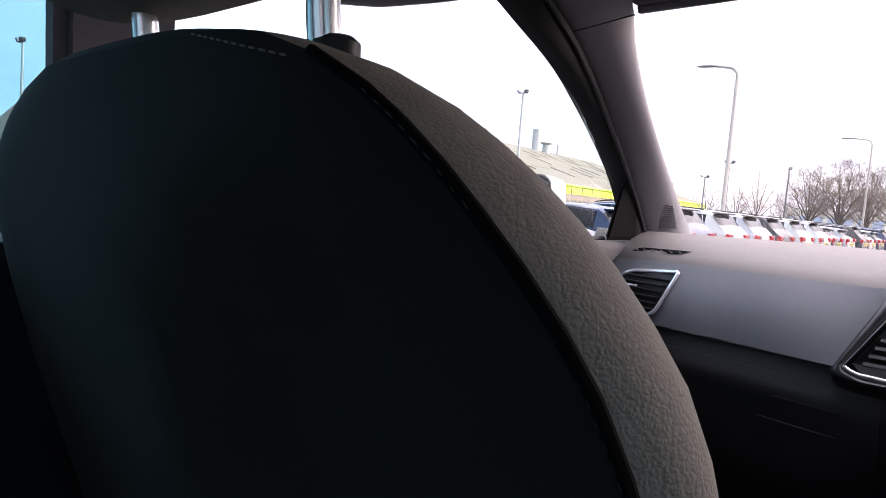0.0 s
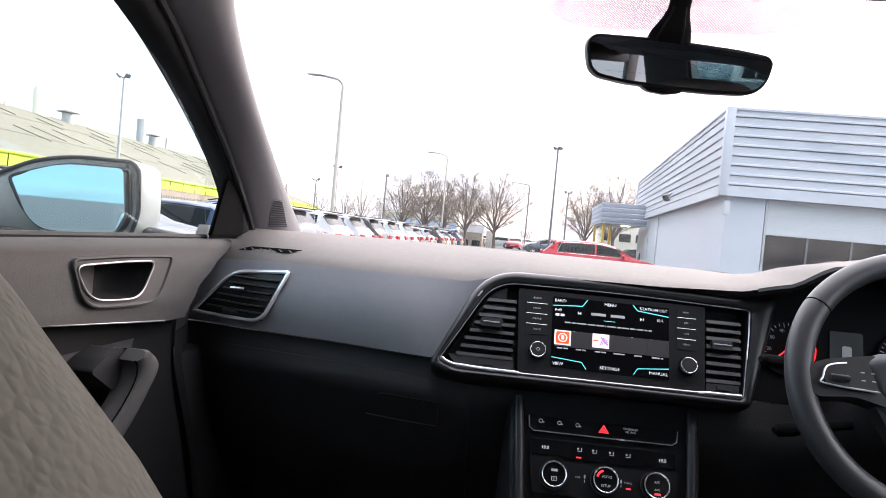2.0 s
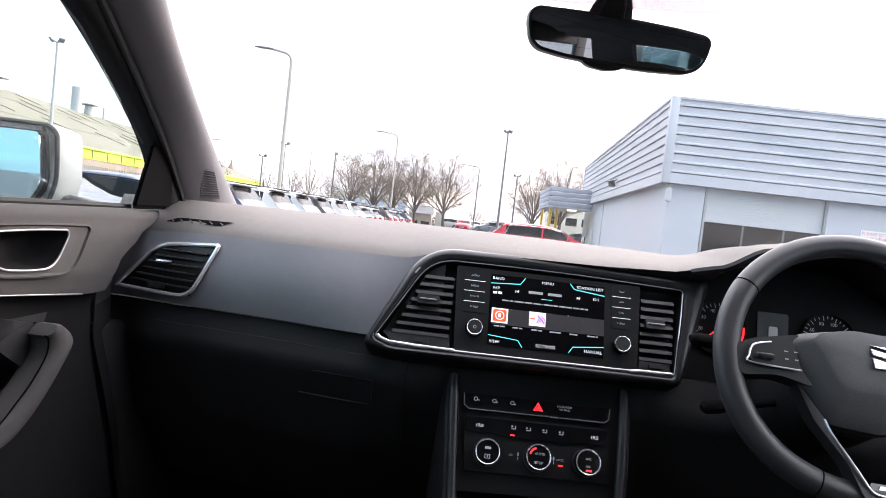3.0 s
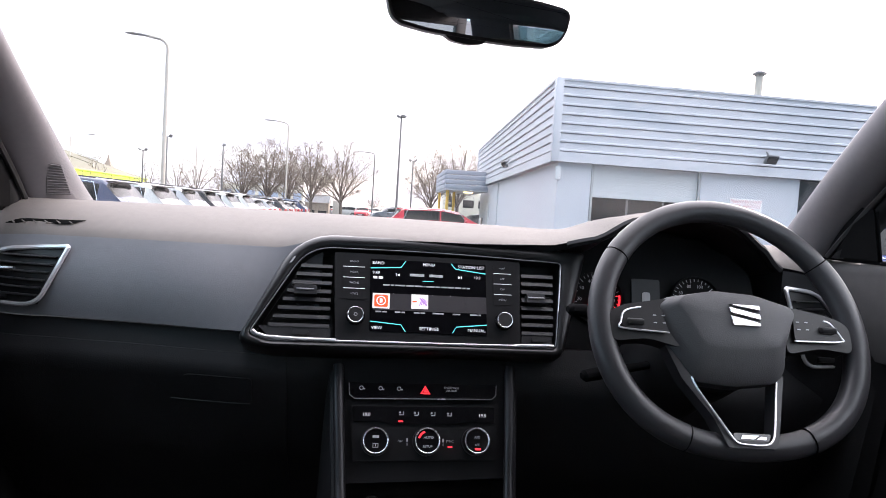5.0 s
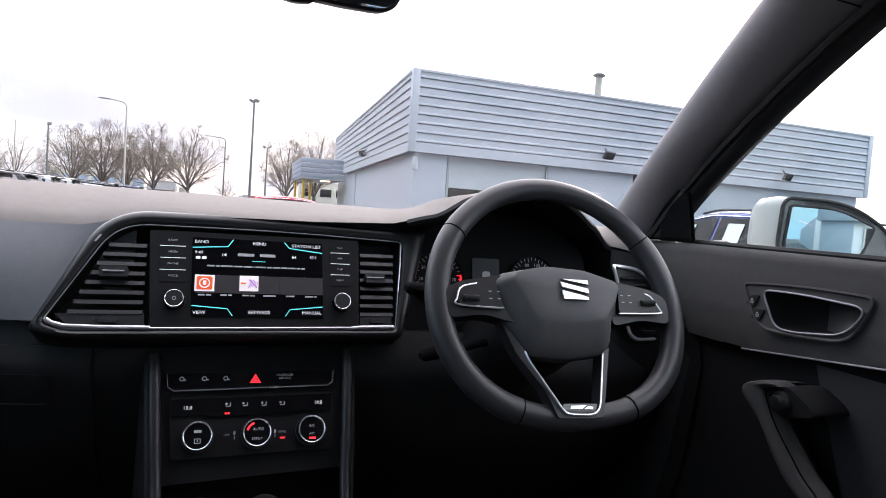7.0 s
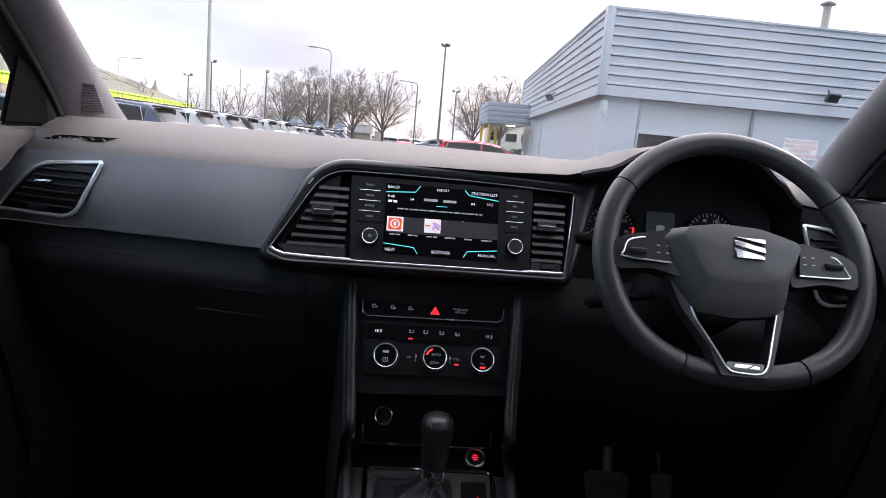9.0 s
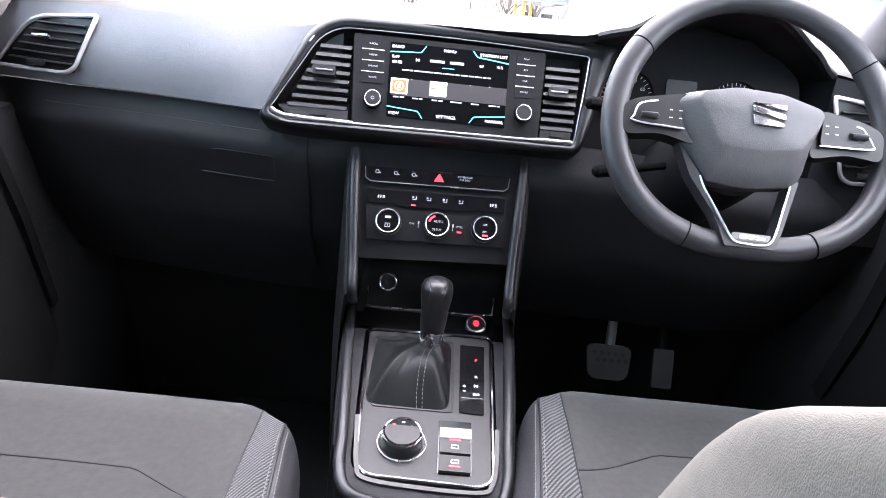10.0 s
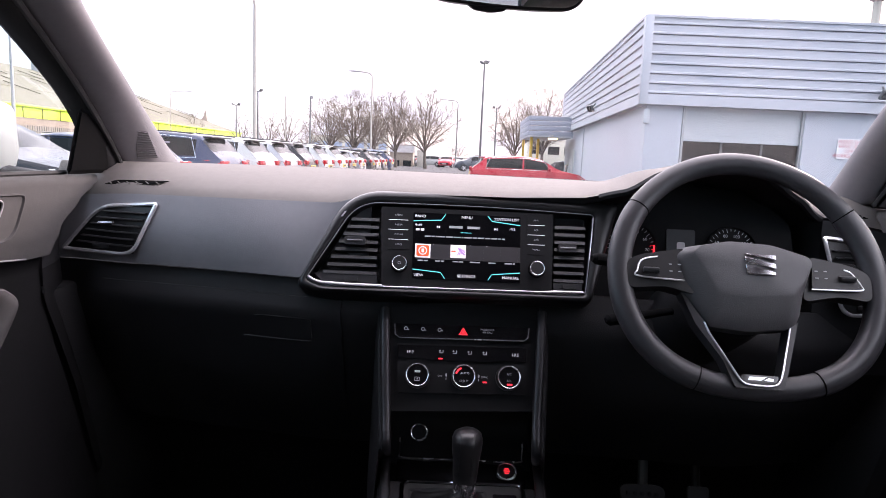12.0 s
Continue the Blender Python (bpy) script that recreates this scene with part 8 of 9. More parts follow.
# ---- long warehouse with a lime band ----
wh = thing("warehouse", (-45, 70, GROUND), "long warehouse with pale sheet roof, lime green band and roof stacks", "building")
WA, WB = Vector((-35.0, 20.0, 0)), Vector((-42.5, 118.0, 0))
wd = (WB - WA).normalized()
wnv = Vector((-wd.y, wd.x, 0))
EAVE, RIDGE, HALF = 3.9, 11.0, 23.0
bm = bm_new()
add_loft(bm, [[p + Vector((0, 0, z)) for p in (WA, WB)] for z in (GROUND, 2.95)], closed=False, caps=False)
part("wall_base", bm, M_BRICK, wh)
npan = 70
for k in range(npan):
    a, b = WA.lerp(WB, k / npan), WA.lerp(WB, (k + 1) / npan - 0.0006)
    bm = bm_new()
    o = -wnv * (0.10 if k % 2 else 0.06)
    add_loft(bm, [[p + o + Vector((0, 0, z)) for p in (a, b)] for z in (2.95, EAVE)], closed=False, caps=False)
    part("lime_panel", bm, M_LIME, wh)
bm = bm_new()
add_tube(bm, [WA - wnv * 0.2 + Vector((0, 0, EAVE)), WB - wnv * 0.2 + Vector((0, 0, EAVE))], 0.12, 6)
part("gutter", bm, M_LIME, wh)
bays = 22
for k in range(bays):
    a, b = WA.lerp(WB, k / bays), WA.lerp(WB, (k + 1) / bays)
    bm = bm_new()
    # each bay carries a slightly raised sheet with a lap at its edge
    for (s0, s1, lift) in ((0.0, 0.34, 0.0), (0.34, 0.70, 0.05), (0.70, 1.0, 0.10)):
        q = [a + wnv * HALF * s0, b + wnv * HALF * s0, b + wnv * HALF * s1, a + wnv * HALF * s1]
        zz = [EAVE + (RIDGE - EAVE) * s for s in (s0, s0, s1, s1)]
        add_loft(bm, [[p + Vector((0, 0, z + lift)) for p, z in zip(q, zz)], [p + Vector((0, 0, z + lift - 0.12)) for p, z in zip(q, zz)]])
    part("roof_sheet", bm, M_ROOFEND if k < 5 else M_ROOF, wh)
    bm = bm_new()
    sh = 0.14 * math.sin(2.7 * k)
    for s0, s1 in ((0.34 + sh, 0.50 + sh), (0.70 + sh * 0.6, 0.84 + sh * 0.6)):
        p0, p1 = b + wnv * HALF * s0, b + wnv * HALF * s1
        add_tube(bm, [p0 + Vector((0, 0, EAVE + (RIDGE - EAVE) * s0 + 0.16)), p1 + Vector((0, 0, EAVE + (RIDGE - EAVE) * s1 + 0.20))], 0.055, 5)
    part("roof_lap", bm, M_LAP, wh)
bm = bm_new()
add_loft(bm, [[WA + wnv * HALF * 2 + Vector((0, 0, EAVE)), WB + wnv * HALF * 2 + Vector((0, 0, EAVE))], [WA + wnv * HALF + Vector((0, 0, RIDGE)), WB + wnv * HALF + Vector((0, 0, RIDGE))]], closed=False, caps=False)
part("far_slope", bm, M_ROOF, wh)
for en in (WA, WB):
    bm = bm_new()
    f = [en + Vector((0, 0, GROUND)), en + wnv * HALF * 2 + Vector((0, 0, GROUND)), en + wnv * HALF * 2 + Vector((0, 0, EAVE)), en + wnv * HALF + Vector((0, 0, RIDGE)), en + Vector((0, 0, EAVE))]
    bm.faces.new([bm.verts.new(p) for p in f])
    part("gable", bm, M_BRICK, wh)


def roof_z(p):
    s = (p - WA).dot(wnv) / HALF
    return EAVE + (RIDGE - EAVE) * (s if s < 1 else 2 - s)


for az, dist, top, r, kind in ((-45.9, 80, 13.2, 0.85, "plain"), (-41.1, 80, 12.5, 0.62, "cone"), (-34.1, 85, 11.2, 0.55, "plain"), (-33.2, 84, 9.2, 0.5, "cap"), (-39.2, 79, 9.9, 0.6, "cap"), (-48.3, 78, 12.4, 0.8, "cap"), (-32.2, 86, 9.5, 0.12, "plain"), (-43.2, 76, 9.9, 0.15, "plain")):
    # set back to the ridge, keeping the line of sight from the yard
    far = dist
    while (Vector((far * math.sin(radians(az)), far * math.cos(radians(az)) - 1, 0)) - WA).dot(wnv) < HALF * 0.96:
        far += 0.5
    top, r = 1.05 + (top - 1.05) * far / dist, r * far / dist
    x, y = far * math.sin(radians(az)), far * math.cos(radians(az)) - 1
    z0 = max(EAVE, roof_z(Vector((x, y, 0)))) - 0.6
    rings = [(r, z0), (r, top - 0.5), (r * (0.6 if kind == "cone" else 1.0), top)]
    bm = bm_new()
    add_loft(bm, [[Vector((x + q * math.cos(2 * math.pi * k / 16), y + q * math.sin(2 * math.pi * k / 16), z)) for k in range(16)] for q, z in rings])
    st = part("roof_stack", bm, M_CREAM if az < -40 else M_STEEL, wh, "metal roof stack")
    if kind == "cap":
        bm = bm_new()
        add_loft(bm, [[Vector((x + q * math.cos(2 * math.pi * k / 16), y + q * math.sin(2 * math.pi * k / 16), z)) for k in range(16)] for q, z in ((r * 1.8, top + 0.15), (r * 1.8, top + 0.3), (r * 0.4, top + 0.6))])
        part("stack_cowl", bm, M_CREAM if az < -40 else M_STEEL, st)

# palisade fence before the warehouse
fence = thing("palisade_fence", (-30, 50, GROUND), "dark steel palisade fence in front of the warehouse", "fence")
FA, FB_ = Vector((-29.0, 16.0, GROUND)), Vector((-35.0, 92.0, GROUND))
npal = 260
sharedp = None
for k in range(npal):
    p = FA.lerp(FB_, k / npal)
    if sharedp is None:
        bm = bm_new()
        add_loft(bm, [[Vector((-0.02, -0.035, z)), Vector((0.02, -0.035, z)), Vector((0.02, 0.035, z)), Vector((-0.02, 0.035, z))] for z in (0, 2.3)])
        ob = part("pale", bm, M_FENCE, None)
        sharedp = ob.data
    else:
        ob = new("pale", sharedp)
    ob.parent = fence
    ob.location = p - fence.location
for z in (0.4, 1.9):
    bm = bm_new()
    add_tube(bm, [FA + Vector((0.05, 0, z)), FB_ + Vector((0.05, 0, z))], 0.04, 4)
    part("fence_rail", bm, M_FENCE, fence)

# ---- lamp columns ----


def lamp_column(x, y, h, arm, kind, r0, material, label, ang=180):
    lc = thing("street_lamp", (x, y, GROUND), label, "street lamp", "lamp columns")
    bm = bm_new()
    base = Vector((x, y, GROUND))
    top = Vector((x, y, h))
    d = Vector((math.cos(radians(ang)), math.sin(radians(ang)), 0))
    if kind == "arm":
        pts = [base, base.lerp(top, 0.15), base.lerp(top, 0.9), top - Vector((0, 0, 0.45))]
        bend = [top - Vector((0, 0, 0.45)) + d * (0.45 * (1 - math.cos(a))) + Vector((0, 0, 0.45 * math.sin(a))) for a in (0.4, 0.8, 1.2, 1.57)]
        pts += bend + [bend[-1] + d * (arm - 0.45) + Vector((0, 0, 0.08))]
        add_tube(bm, pts, [r0 * 1.25, r0, r0 * 0.75] + [r0 * 0.62] * (len(pts) - 3), 10)
        part("column", bm, material, lc)
        bm = bm_new()
        e = pts[-1]
        add_loft(bm, [[e + d * t + Vector((0, 0, dz)) + Vector((-d.y, d.x, 0)) * w * math.cos(2 * math.pi * k / 10) + Vector((0, 0, hgt * math.sin(2 * math.pi * k / 10))) for k in range(10)] for t, w, hgt, dz in ((-0.1, 0.06, 0.05, 0), (0.15, 0.14, 0.07, 0.02), (0.6, 0.16, 0.07, 0.03), (0.85, 0.08, 0.03, 0.03))])
        part("lantern", bm, M_STEEL, lc)
    else:
        add_tube(bm, [base, base.lerp(top, 0.12), top], [r0 * 1.2, r0, r0 * 0.6], 10)
        part("column", bm, material, lc)
        heads = {"two": (60, 120), "four": (20, 110, 200, 290), "one": (90,), "plain": ()}[kind]
        for a in heads:
            q = Vector((math.cos(radians(a)), math.sin(radians(a)), 0))
            if kind == "two":
                q = Vector((0.8 if a < 90 else -0.8, -0.3, 0)).normalized()
            bm = bm_new()
            add_tube(bm, [top - Vector((0, 0, 0.1)), top + q * 0.24 + Vector((0, 0, 0.05))], 0.035, 6)
            m = look(top + q * 0.34 + Vector((0, 0, 0.05)), top + q * 1.2 + Vector((0, 0, -0.6)))
            add_box(bm, (0, 0, 0), (0.33, 0.28, 0.11), m, bevel=0.02)
            part("lamp_head", bm, M_DARKPOLE, lc)
    return lc


def at_az(az, dist):
    return dist * math.sin(radians(az)), dist * math.cos(radians(az)) - 0.99


x, y = at_az(-18.5, 32)
lamp_column(x - 0.02, y, 8.15, 0.95, "arm", 0.105, M_POLE, "tall buff lamp column with a curved arm", 185)
x, y = at_az(0.92, 60)
lamp_column(x, y, 9.75, 0, "four", 0.12, M_DARKPOLE, "tall dark mast with four floodlights", 0)
x, y = at_az(-8.72, 55)
lamp_column(x, y, 7.8, 1.1, "arm", 0.075, M_POLE, "buff lamp column with a curved arm", 180)
x, y = at_az(2.19, 70)
lamp_column(x, y, 6.6, 0, "two", 0.10, M_DARKPOLE, "dark post with twin floodlights", 0)
x, y = at_az(-18.27, 60)
lamp_column(x, y, 6.2, 0, "two", 0.09, M_DARKPOLE, "dark post with twin floodlights", 0)
x, y = at_az(-16.0, 70)
lamp_column(x, y, 6.7, 0, "plain", 0.07, M_POLE, "thin plain pale pole", 0)
x, y = at_az(-13.94, 65)
lamp_column(x, y, 6.3, 0, "one", 0.09, M_DARKPOLE, "dark post with one floodlight", 0)
x, y = at_az(-20.0, 70)
lamp_column(x, y, 5.5, 0, "two", 0.09, M_DARKPOLE, "dark post with twin floodlights", 0)
x, y = at_az(-25.05, 90)
lamp_column(x, y, 7.9, 2.0, "arm", 0.06, M_POLE, "grey lamp column with a straight arm", 0)
x, y = at_az(-1.2, 80)
lamp_column(x, y, 8.0, 1.4, "arm", 0.09, M_DARKPOLE, "thin grey lamp column", 180)
x, y = at_az(-35.7, 45)
lamp_column(x, y, 8.9, 0, "two", 0.11, M_STEEL, "galvanised mast with twin floodlights", 0)
x, y = at_az(-75.3, 45)
lamp_column(x, y, 8.3, 0, "two", 0.11, M_STEEL, "galvanised mast with twin floodlights", 0)

# ---- bare trees ----


def bare_tree(x, y, h, wide, seed, label, group="bare trees", fine=True):
    """A leafless tree: short trunk, limbs rising in a fan to a rounded crown, branches and twigs along them."""
    rnd = random.Random(seed)
    tr = thing("tree", (x, y, GROUND), label, "tree", group)
    wood, twig = bm_new(), bm_new()
    rw, rz, cz_ = h * wide / 2, h * 0.44, h * 0.56
    lean = Vector((rnd.uniform(-0.03, 0.03), rnd.uniform(-0.03, 0.03), 0)) * h

    def reach(p):
        """1 on the crown's outline, less inside it."""
        q = p - lean
        k = math.sqrt((q.x * q.x + q.y * q.y) / (rw * rw) + ((q.z - cz_) / rz) ** 2)
        return k

    def rise(p, d, length, r, lvl, n):
        pts, q, dd = [p], p, d
        for i in range(n):
            dd = (dd + Vector((rnd.gauss(0, 0.13), rnd.gauss(0, 0.13), rnd.uniform(-0.02, 0.12)))).normalized()
            q = q + dd * length / n
            if lvl > 1 and reach(q) > 1.06 + rnd.uniform(0, 0.07) and i > 0:
                break
            pts.append(q)
        k = len(pts) - 1
        rads = [r * (1 - 0.72 * i / max(1, k)) for i in range(k + 1)]
        if k < 1:
            return [], []
        add_tube(wood if lvl < 2 else twig, pts, rads, 6 if lvl < 2 else (4 if lvl == 2 else 3), caps=False)
        return pts, rads

    def sprout(pts, rads, count, t0, length, lvl):
        k = len(pts) - 1
        turn = rnd.uniform(0, 6.28)
        for c in range(count):
            t = t0 + (1 - t0) * (c + rnd.uniform(0.1, 0.9)) / count
            i = min(k - 1, int(t * k))
            s0 = pts[i].lerp(pts[i + 1], t * k - i)
            axis = (pts[i + 1] - pts[i]).normalized()
            e1 = axis.cross(Vector((0.31, 0.17, 0.9)) if abs(axis.z) < 0.95 else Vector((1, 0, 0))).normalized()
            e2 = axis.cross(e1)
            turn += 2.4 + rnd.uniform(-0.5, 0.5)
            ang = rnd.uniform(0.55, 0.95)
            d = (axis * math.cos(ang) + (e1 * math.cos(turn) + e2 * math.sin(turn)) * math.sin(ang)).normalized()
            ln = length * (1.1 - 0.55 * t) * rnd.uniform(0.7, 1.2)
            r = max(min(rads[i] * 0.6, 0.05), {2: 0.020, 3: 0.013, 4: 0.010}[lvl])
            p2, r2 = rise(s0, d, ln, r, lvl, {2: 4, 3: 3, 4: 2}[lvl])
            if len(p2) > 1 and lvl < (4 if fine else 3):
                sprout(p2, r2, {2: 6, 3: 4}[lvl], 0.22, length * 0.52, lvl + 1)
    trunk = [Vector((0, 0, 0)), Vector((lean.x * 0.1, lean.y * 0.1, h * 0.08)), Vector((lean.x * 0.3, lean.y * 0.3, h * 0.20)), Vector((lean.x * 0.5, lean.y * 0.5, h * 0.30))]
    tr_r = 0.021 * h
    add_tube(wood, trunk, [tr_r * 1.35, tr_r, tr_r * 0.9, tr_r * 0.7], 9, caps=False)
    nl = 13 if fine else 9
    for k in range(nl):
        a = 2.4 * k + rnd.uniform(-0.35, 0.35)
        pol = 0.10 + 1.85 * ((k + 0.5) / nl) ** 0.80
        tip = lean + Vector((math.cos(a) * rw * math.sin(pol), math.sin(a) * rw * math.sin(pol), cz_ + rz * math.cos(pol) * rnd.uniform(0.9, 1.02)))
        s0 = trunk[3].lerp(trunk[2], min(1.0, max(0.0, (k - 1) / nl * 1.3))) + lean * (0.3 if k == 0 else 0.0)
        ctrl = s0.lerp(tip, 0.48) + Vector((0, 0, 0.05 * h * math.sin(pol)))
        pts = []
        for i in range(9):
            t = i / 8
            p = s0 * (1 - t) ** 2 + ctrl * 2 * t * (1 - t) + tip * t * t
            pts.append(p + Vector((rnd.gauss(0, 1), rnd.gauss(0, 1), rnd.gauss(0, 0.6))) * 0.007 * h * (0 < i))
        rads = [0.0105 * h * (1 - 0.85 * i / 8) * (1.25 if k == 0 else 1.0) for i in range(9)]
        add_tube(wood, pts, rads, 6, caps=False)
        sprout(pts, rads, 11 if fine else 7, 0.22, h * 0.22, 2)
    for bmq in (wood, twig):
        bmesh.ops.translate(bmq, vec=Vector((x, y, GROUND)), verts=bmq.verts)
    part("trunk", wood, M_BARK, tr, "dark branching trunk")
    part("crown", twig, M_TWIG, tr, "fine leafless twigs")
    return tr


for az, dist, top, spread, seed in ((-12.25, 70, 6.9, 0.78, 11), (-10.2, 71, 7.85, 0.74, 12), (-8.4, 74, 7.6, 0.62, 18), (-6.5, 70, 7.85, 0.70, 13), (-3.9, 70, 8.1, 0.90, 14), (3.9, 75, 8.4, 0.78, 15), (6.35, 76, 9.65, 0.72, 16)):
    x, y = at_az(az, dist)
    bare_tree(x, y, top - GROUND, spread, seed, "leafless roadside tree with a rounded twiggy crown")
for az, dist, top, seed in ((-15.8, 90, 6.75, 21), (-17.4, 95, 6.3, 22), (-19.6, 92, 5.7, 23), (-14.0, 98, 4.5, 24), (-1.0, 110, 4.2, 25), (-23.5, 110, 7.0, 26)):
    x, y = at_az(az, dist)
    bare_tree(x, y, top - GROUND, 0.8, seed, "small distant leafless tree on the skyline", "distant trees", False)

# ---- far buildings ----


def block(name, az, dist, w, d, h, material, roof, label, nwin, wmat):
    x, y = at_az(az, dist)
    b = thing(name, (x, y, GROUND), label, "building")
    bm = bm_new()
    add_box(bm, (x, y, (h + GROUND) / 2), (w, d, h - GROUND), bevel=0.03)
    part("wall", bm, material, b)
    if roof > 0:
        bm = bm_new()
        add_loft(bm, [[Vector((x + s * w / 2 * 1.03, y - d / 2 - 0.2, h)), Vector((x + s * w / 2 * 1.03, y + d / 2 + 0.2, h)), Vector((x + s * w / 2 * 1.03, y, h + roof))] for s in (-1, 1)])
        part("roof", bm, M_DARKPOLE, b)
    for k in range(nwin):
        bm = bm_new()
        add_box(bm, (x - w / 2 + w * (k + 0.5) / nwin, y - d / 2 - 0.02, h - 1.5), (w / nwin * 0.7, 0.06, 1.1))
        part("window", bm, wmat, b)
    return b


block("office_building", -10.3, 112, 13.0, 6, 3.9, M_CREAM, 0, "low pale office block with a blue sign strip", 7, M_BLUEB)
block("brick_hut", -5.9, 82, 2.9, 3, 1.5, M_BRICK, 1.0, "small brick hut with a pitched roof", 2, M_DARKWIN)
block("sign_cabinet", -4.3, 80, 0.9, 0.6, 1.9, M_POLE, 0, "small buff cabinet beside the road", 0, M_DARKWIN)
block("cream_house", 7.8, 95, 9.0, 5, 4.2, M_CREAM, 0.0, "cream rendered building beyond the canopy", 4, M_DARKWIN)
block("long_shed", -17.0, 150, 60.0, 8, 3.0, M_CREAM, 0.0, "long pale shed far beyond the yard", 14, M_ROOF)
x, y = at_az(-22.4, 150)
sp = thing("church_tower", (x, y, GROUND), "small dark church tower on the skyline", "church")
bm = bm_new()
add_box(bm, (x, y, 2.9), (1.8, 1.8, 6.4))
part("tower", bm, M_BRICK, sp)
bm = bm_new()
add_loft(bm, [[Vector((x + r * a, y + r * b, z)) for a, b in ((-1, -1), (1, -1), (1, 1), (-1, 1))] for r, z in ((0.95, 6.1), (0.3, 7.6), (0.03, 9.0))])
part("spire", bm, M_BRICK, sp)

# ---- parked vehicles ----


def car(x, y, turn, body, style, label, group="", paper=False):
    """A parked car: nose along +y before it is turned. style: hatch, suv or saloon."""
    c = thing("car", (0, 0, 0), label, "car", group)
    H = {"hatch": 1.48, "suv": 1.64, "saloon": 1.45}[style]
    Lh = {"hatch": 4.25, "suv": 4.45, "saloon": 4.6}[style]
    wmax = 0.90
    k = Lh / 4.4
    if style == "saloon":
        top = [(0.0, 0.62), (0.03, 0.80), (0.10, 0.98), (0.55, 1.04), (0.62, 1.06), (1.25, H - 0.10), (1.6, H - 0.02), (2.3, H), (2.75, H - 0.10), (3.45, 1.02), (4.1, 0.88), (4.33, 0.74), (4.40, 0.55)]
        g0, g1, gr0, gr1 = 0.95, 3.25, 0.66, 1.22
    else:
        b = 0.10 if style == "suv" else 0.0
        top = [(0.0, 0.66 + b), (0.03, 0.82 + b), (0.08, 0.98 + b), (0.14, 1.03 + b), (0.52, H - 0.10), (0.62, H - 0.05), (1.3, H - 0.005), (2.1, H), (2.65, H - 0.09), (3.40, 1.02 + b), (4.05, 0.90 + b), (4.30, 0.76 + b), (4.40, 0.56)]
        g0, g1, gr0, gr1 = 0.50, 3.20, 0.17, 0.50
    bel = 0.98 + (0.08 if style == "suv" else 0.0)

    def prof(s):
        """Half outline across the car at s metres from the tail."""
        zt = curve(top, s)
        e = min(1.0, min(s, 4.4 - s) / 0.55)
        w = wmax * (0.80 + 0.20 * math.sqrt(max(0.0, e)))
        zb = min(bel - 0.05 * (1 - e), zt - 0.02)
        gh = max(0.0, (zt - bel) / (H - bel))
        wr = w * (0.93 - 0.21 * gh)
        sill = 0.24 + 0.10 * (1 - e)
        return [(w * 0.90, sill), (w * 0.985, sill + 0.10), (w, 0.58), (w * 0.985, max(0.6, zb - 0.03)), (w * 0.955, zb), (w * 0.955 + (wr - w * 0.955) * 0.9, zb + (zt - zb) * 0.88), (wr * 0.90, zt - 0.02), (wr * 0.5, zt), (0.0, zt + 0.012)]
    sts = [0.0, 0.03, 0.08, 0.14, 0.3, 0.5, 0.62, 0.9, 1.25, 1.6, 1.95, 2.3, 2.65, 2.9, 3.15, 3.4, 3.7, 4.05, 4.2, 4.3, 4.37, 4.40]

    def P(s, j, sg, off=0.0):
        pr = prof(s)
        i = min(int(j), len(pr) - 2)
        f = j - i
        a, z = pr[i][0] + (pr[i + 1][0] - pr[i][0]) * f, pr[i][1] + (pr[i + 1][1] - pr[i][1]) * f
        return Vector((sg * a, s * k - Lh / 2, z))
    bm = bm_new()
    rings = []
    for s in sts:
        pr = prof(s)
        right = [Vector((a, s * k - Lh / 2, z)) for a, z in pr]
        left = [Vector((-a, s * k - Lh / 2, z)) for a, z in pr[-2::-1]]
        rings.append(right + left)
    add_loft(bm, rings)
    part("body", bm, body, c, "", sharp=42)

    def glass(nm, s0, s1, j0, j1, sides, n=7, m=4):
        for sg in sides:
            bm = bm_new()

            def fn(s, j):
                p = P(s, abs(j), 1 if j >= 0 else -1)
                q1 = P(s + 0.02, abs(j), 1 if j >= 0 else -1)
                q2 = P(s, abs(j) + 0.04 if abs(j) < 7.9 else abs(j) - 0.04, 1 if j >= 0 else -1)
                nn = (q1 - p).cross(q2 - p)
                if nn.length > 1e-9:
                    nn.normalize()
                if nn.dot(Vector((p.x, 0, p.z - 0.9))) < 0:
                    nn = -nn
                return p + nn * 0.007
            js = lin(sg * j0, sg * j1, m)
            add_grid(bm, fn, lin(s0, s1, n), js)
            part(nm, bm, M_CARGLASS, c, "dark tinted glass")
    pb = 1.98
    glass("side_window", g0 + 0.12, pb - 0.03, 4.12, 4.9, (1, -1))
    glass("side_window", pb + 0.03, g1 - 0.32, 4.12, 4.9, (1, -1))
    glass("windscreen", 2.72, 3.32, 5.25, 8.0, (1, -1))
    glass("rear_window", gr0 + 0.01, gr1 - 0.01, 4.95, 8.0, (1, -1))
    for sg in (1, -1):
        bm = bm_new()
        pts = [P(s, 4.04, sg) + Vector((sg * 0.006, 0, 0)) for s in lin(g0 + 0.08, g1 - 0.2, 8)] + [P(s, 4.96, sg) + Vector((sg * 0.004, 0, 0.004)) for s in lin(g1 - 0.45, g0 + 0.25, 8)]
        add_tube(bm, pts, 0.010, 5, closed=True)
        part("window_trim", bm, M_CHROME if style == "suv" or body == P_RED else M_BLACK, c)
    # lamps, plates, bumper, mirrors, wheels, handles
    zl = 0.86 + (0.10 if style != "saloon" else 0.0)
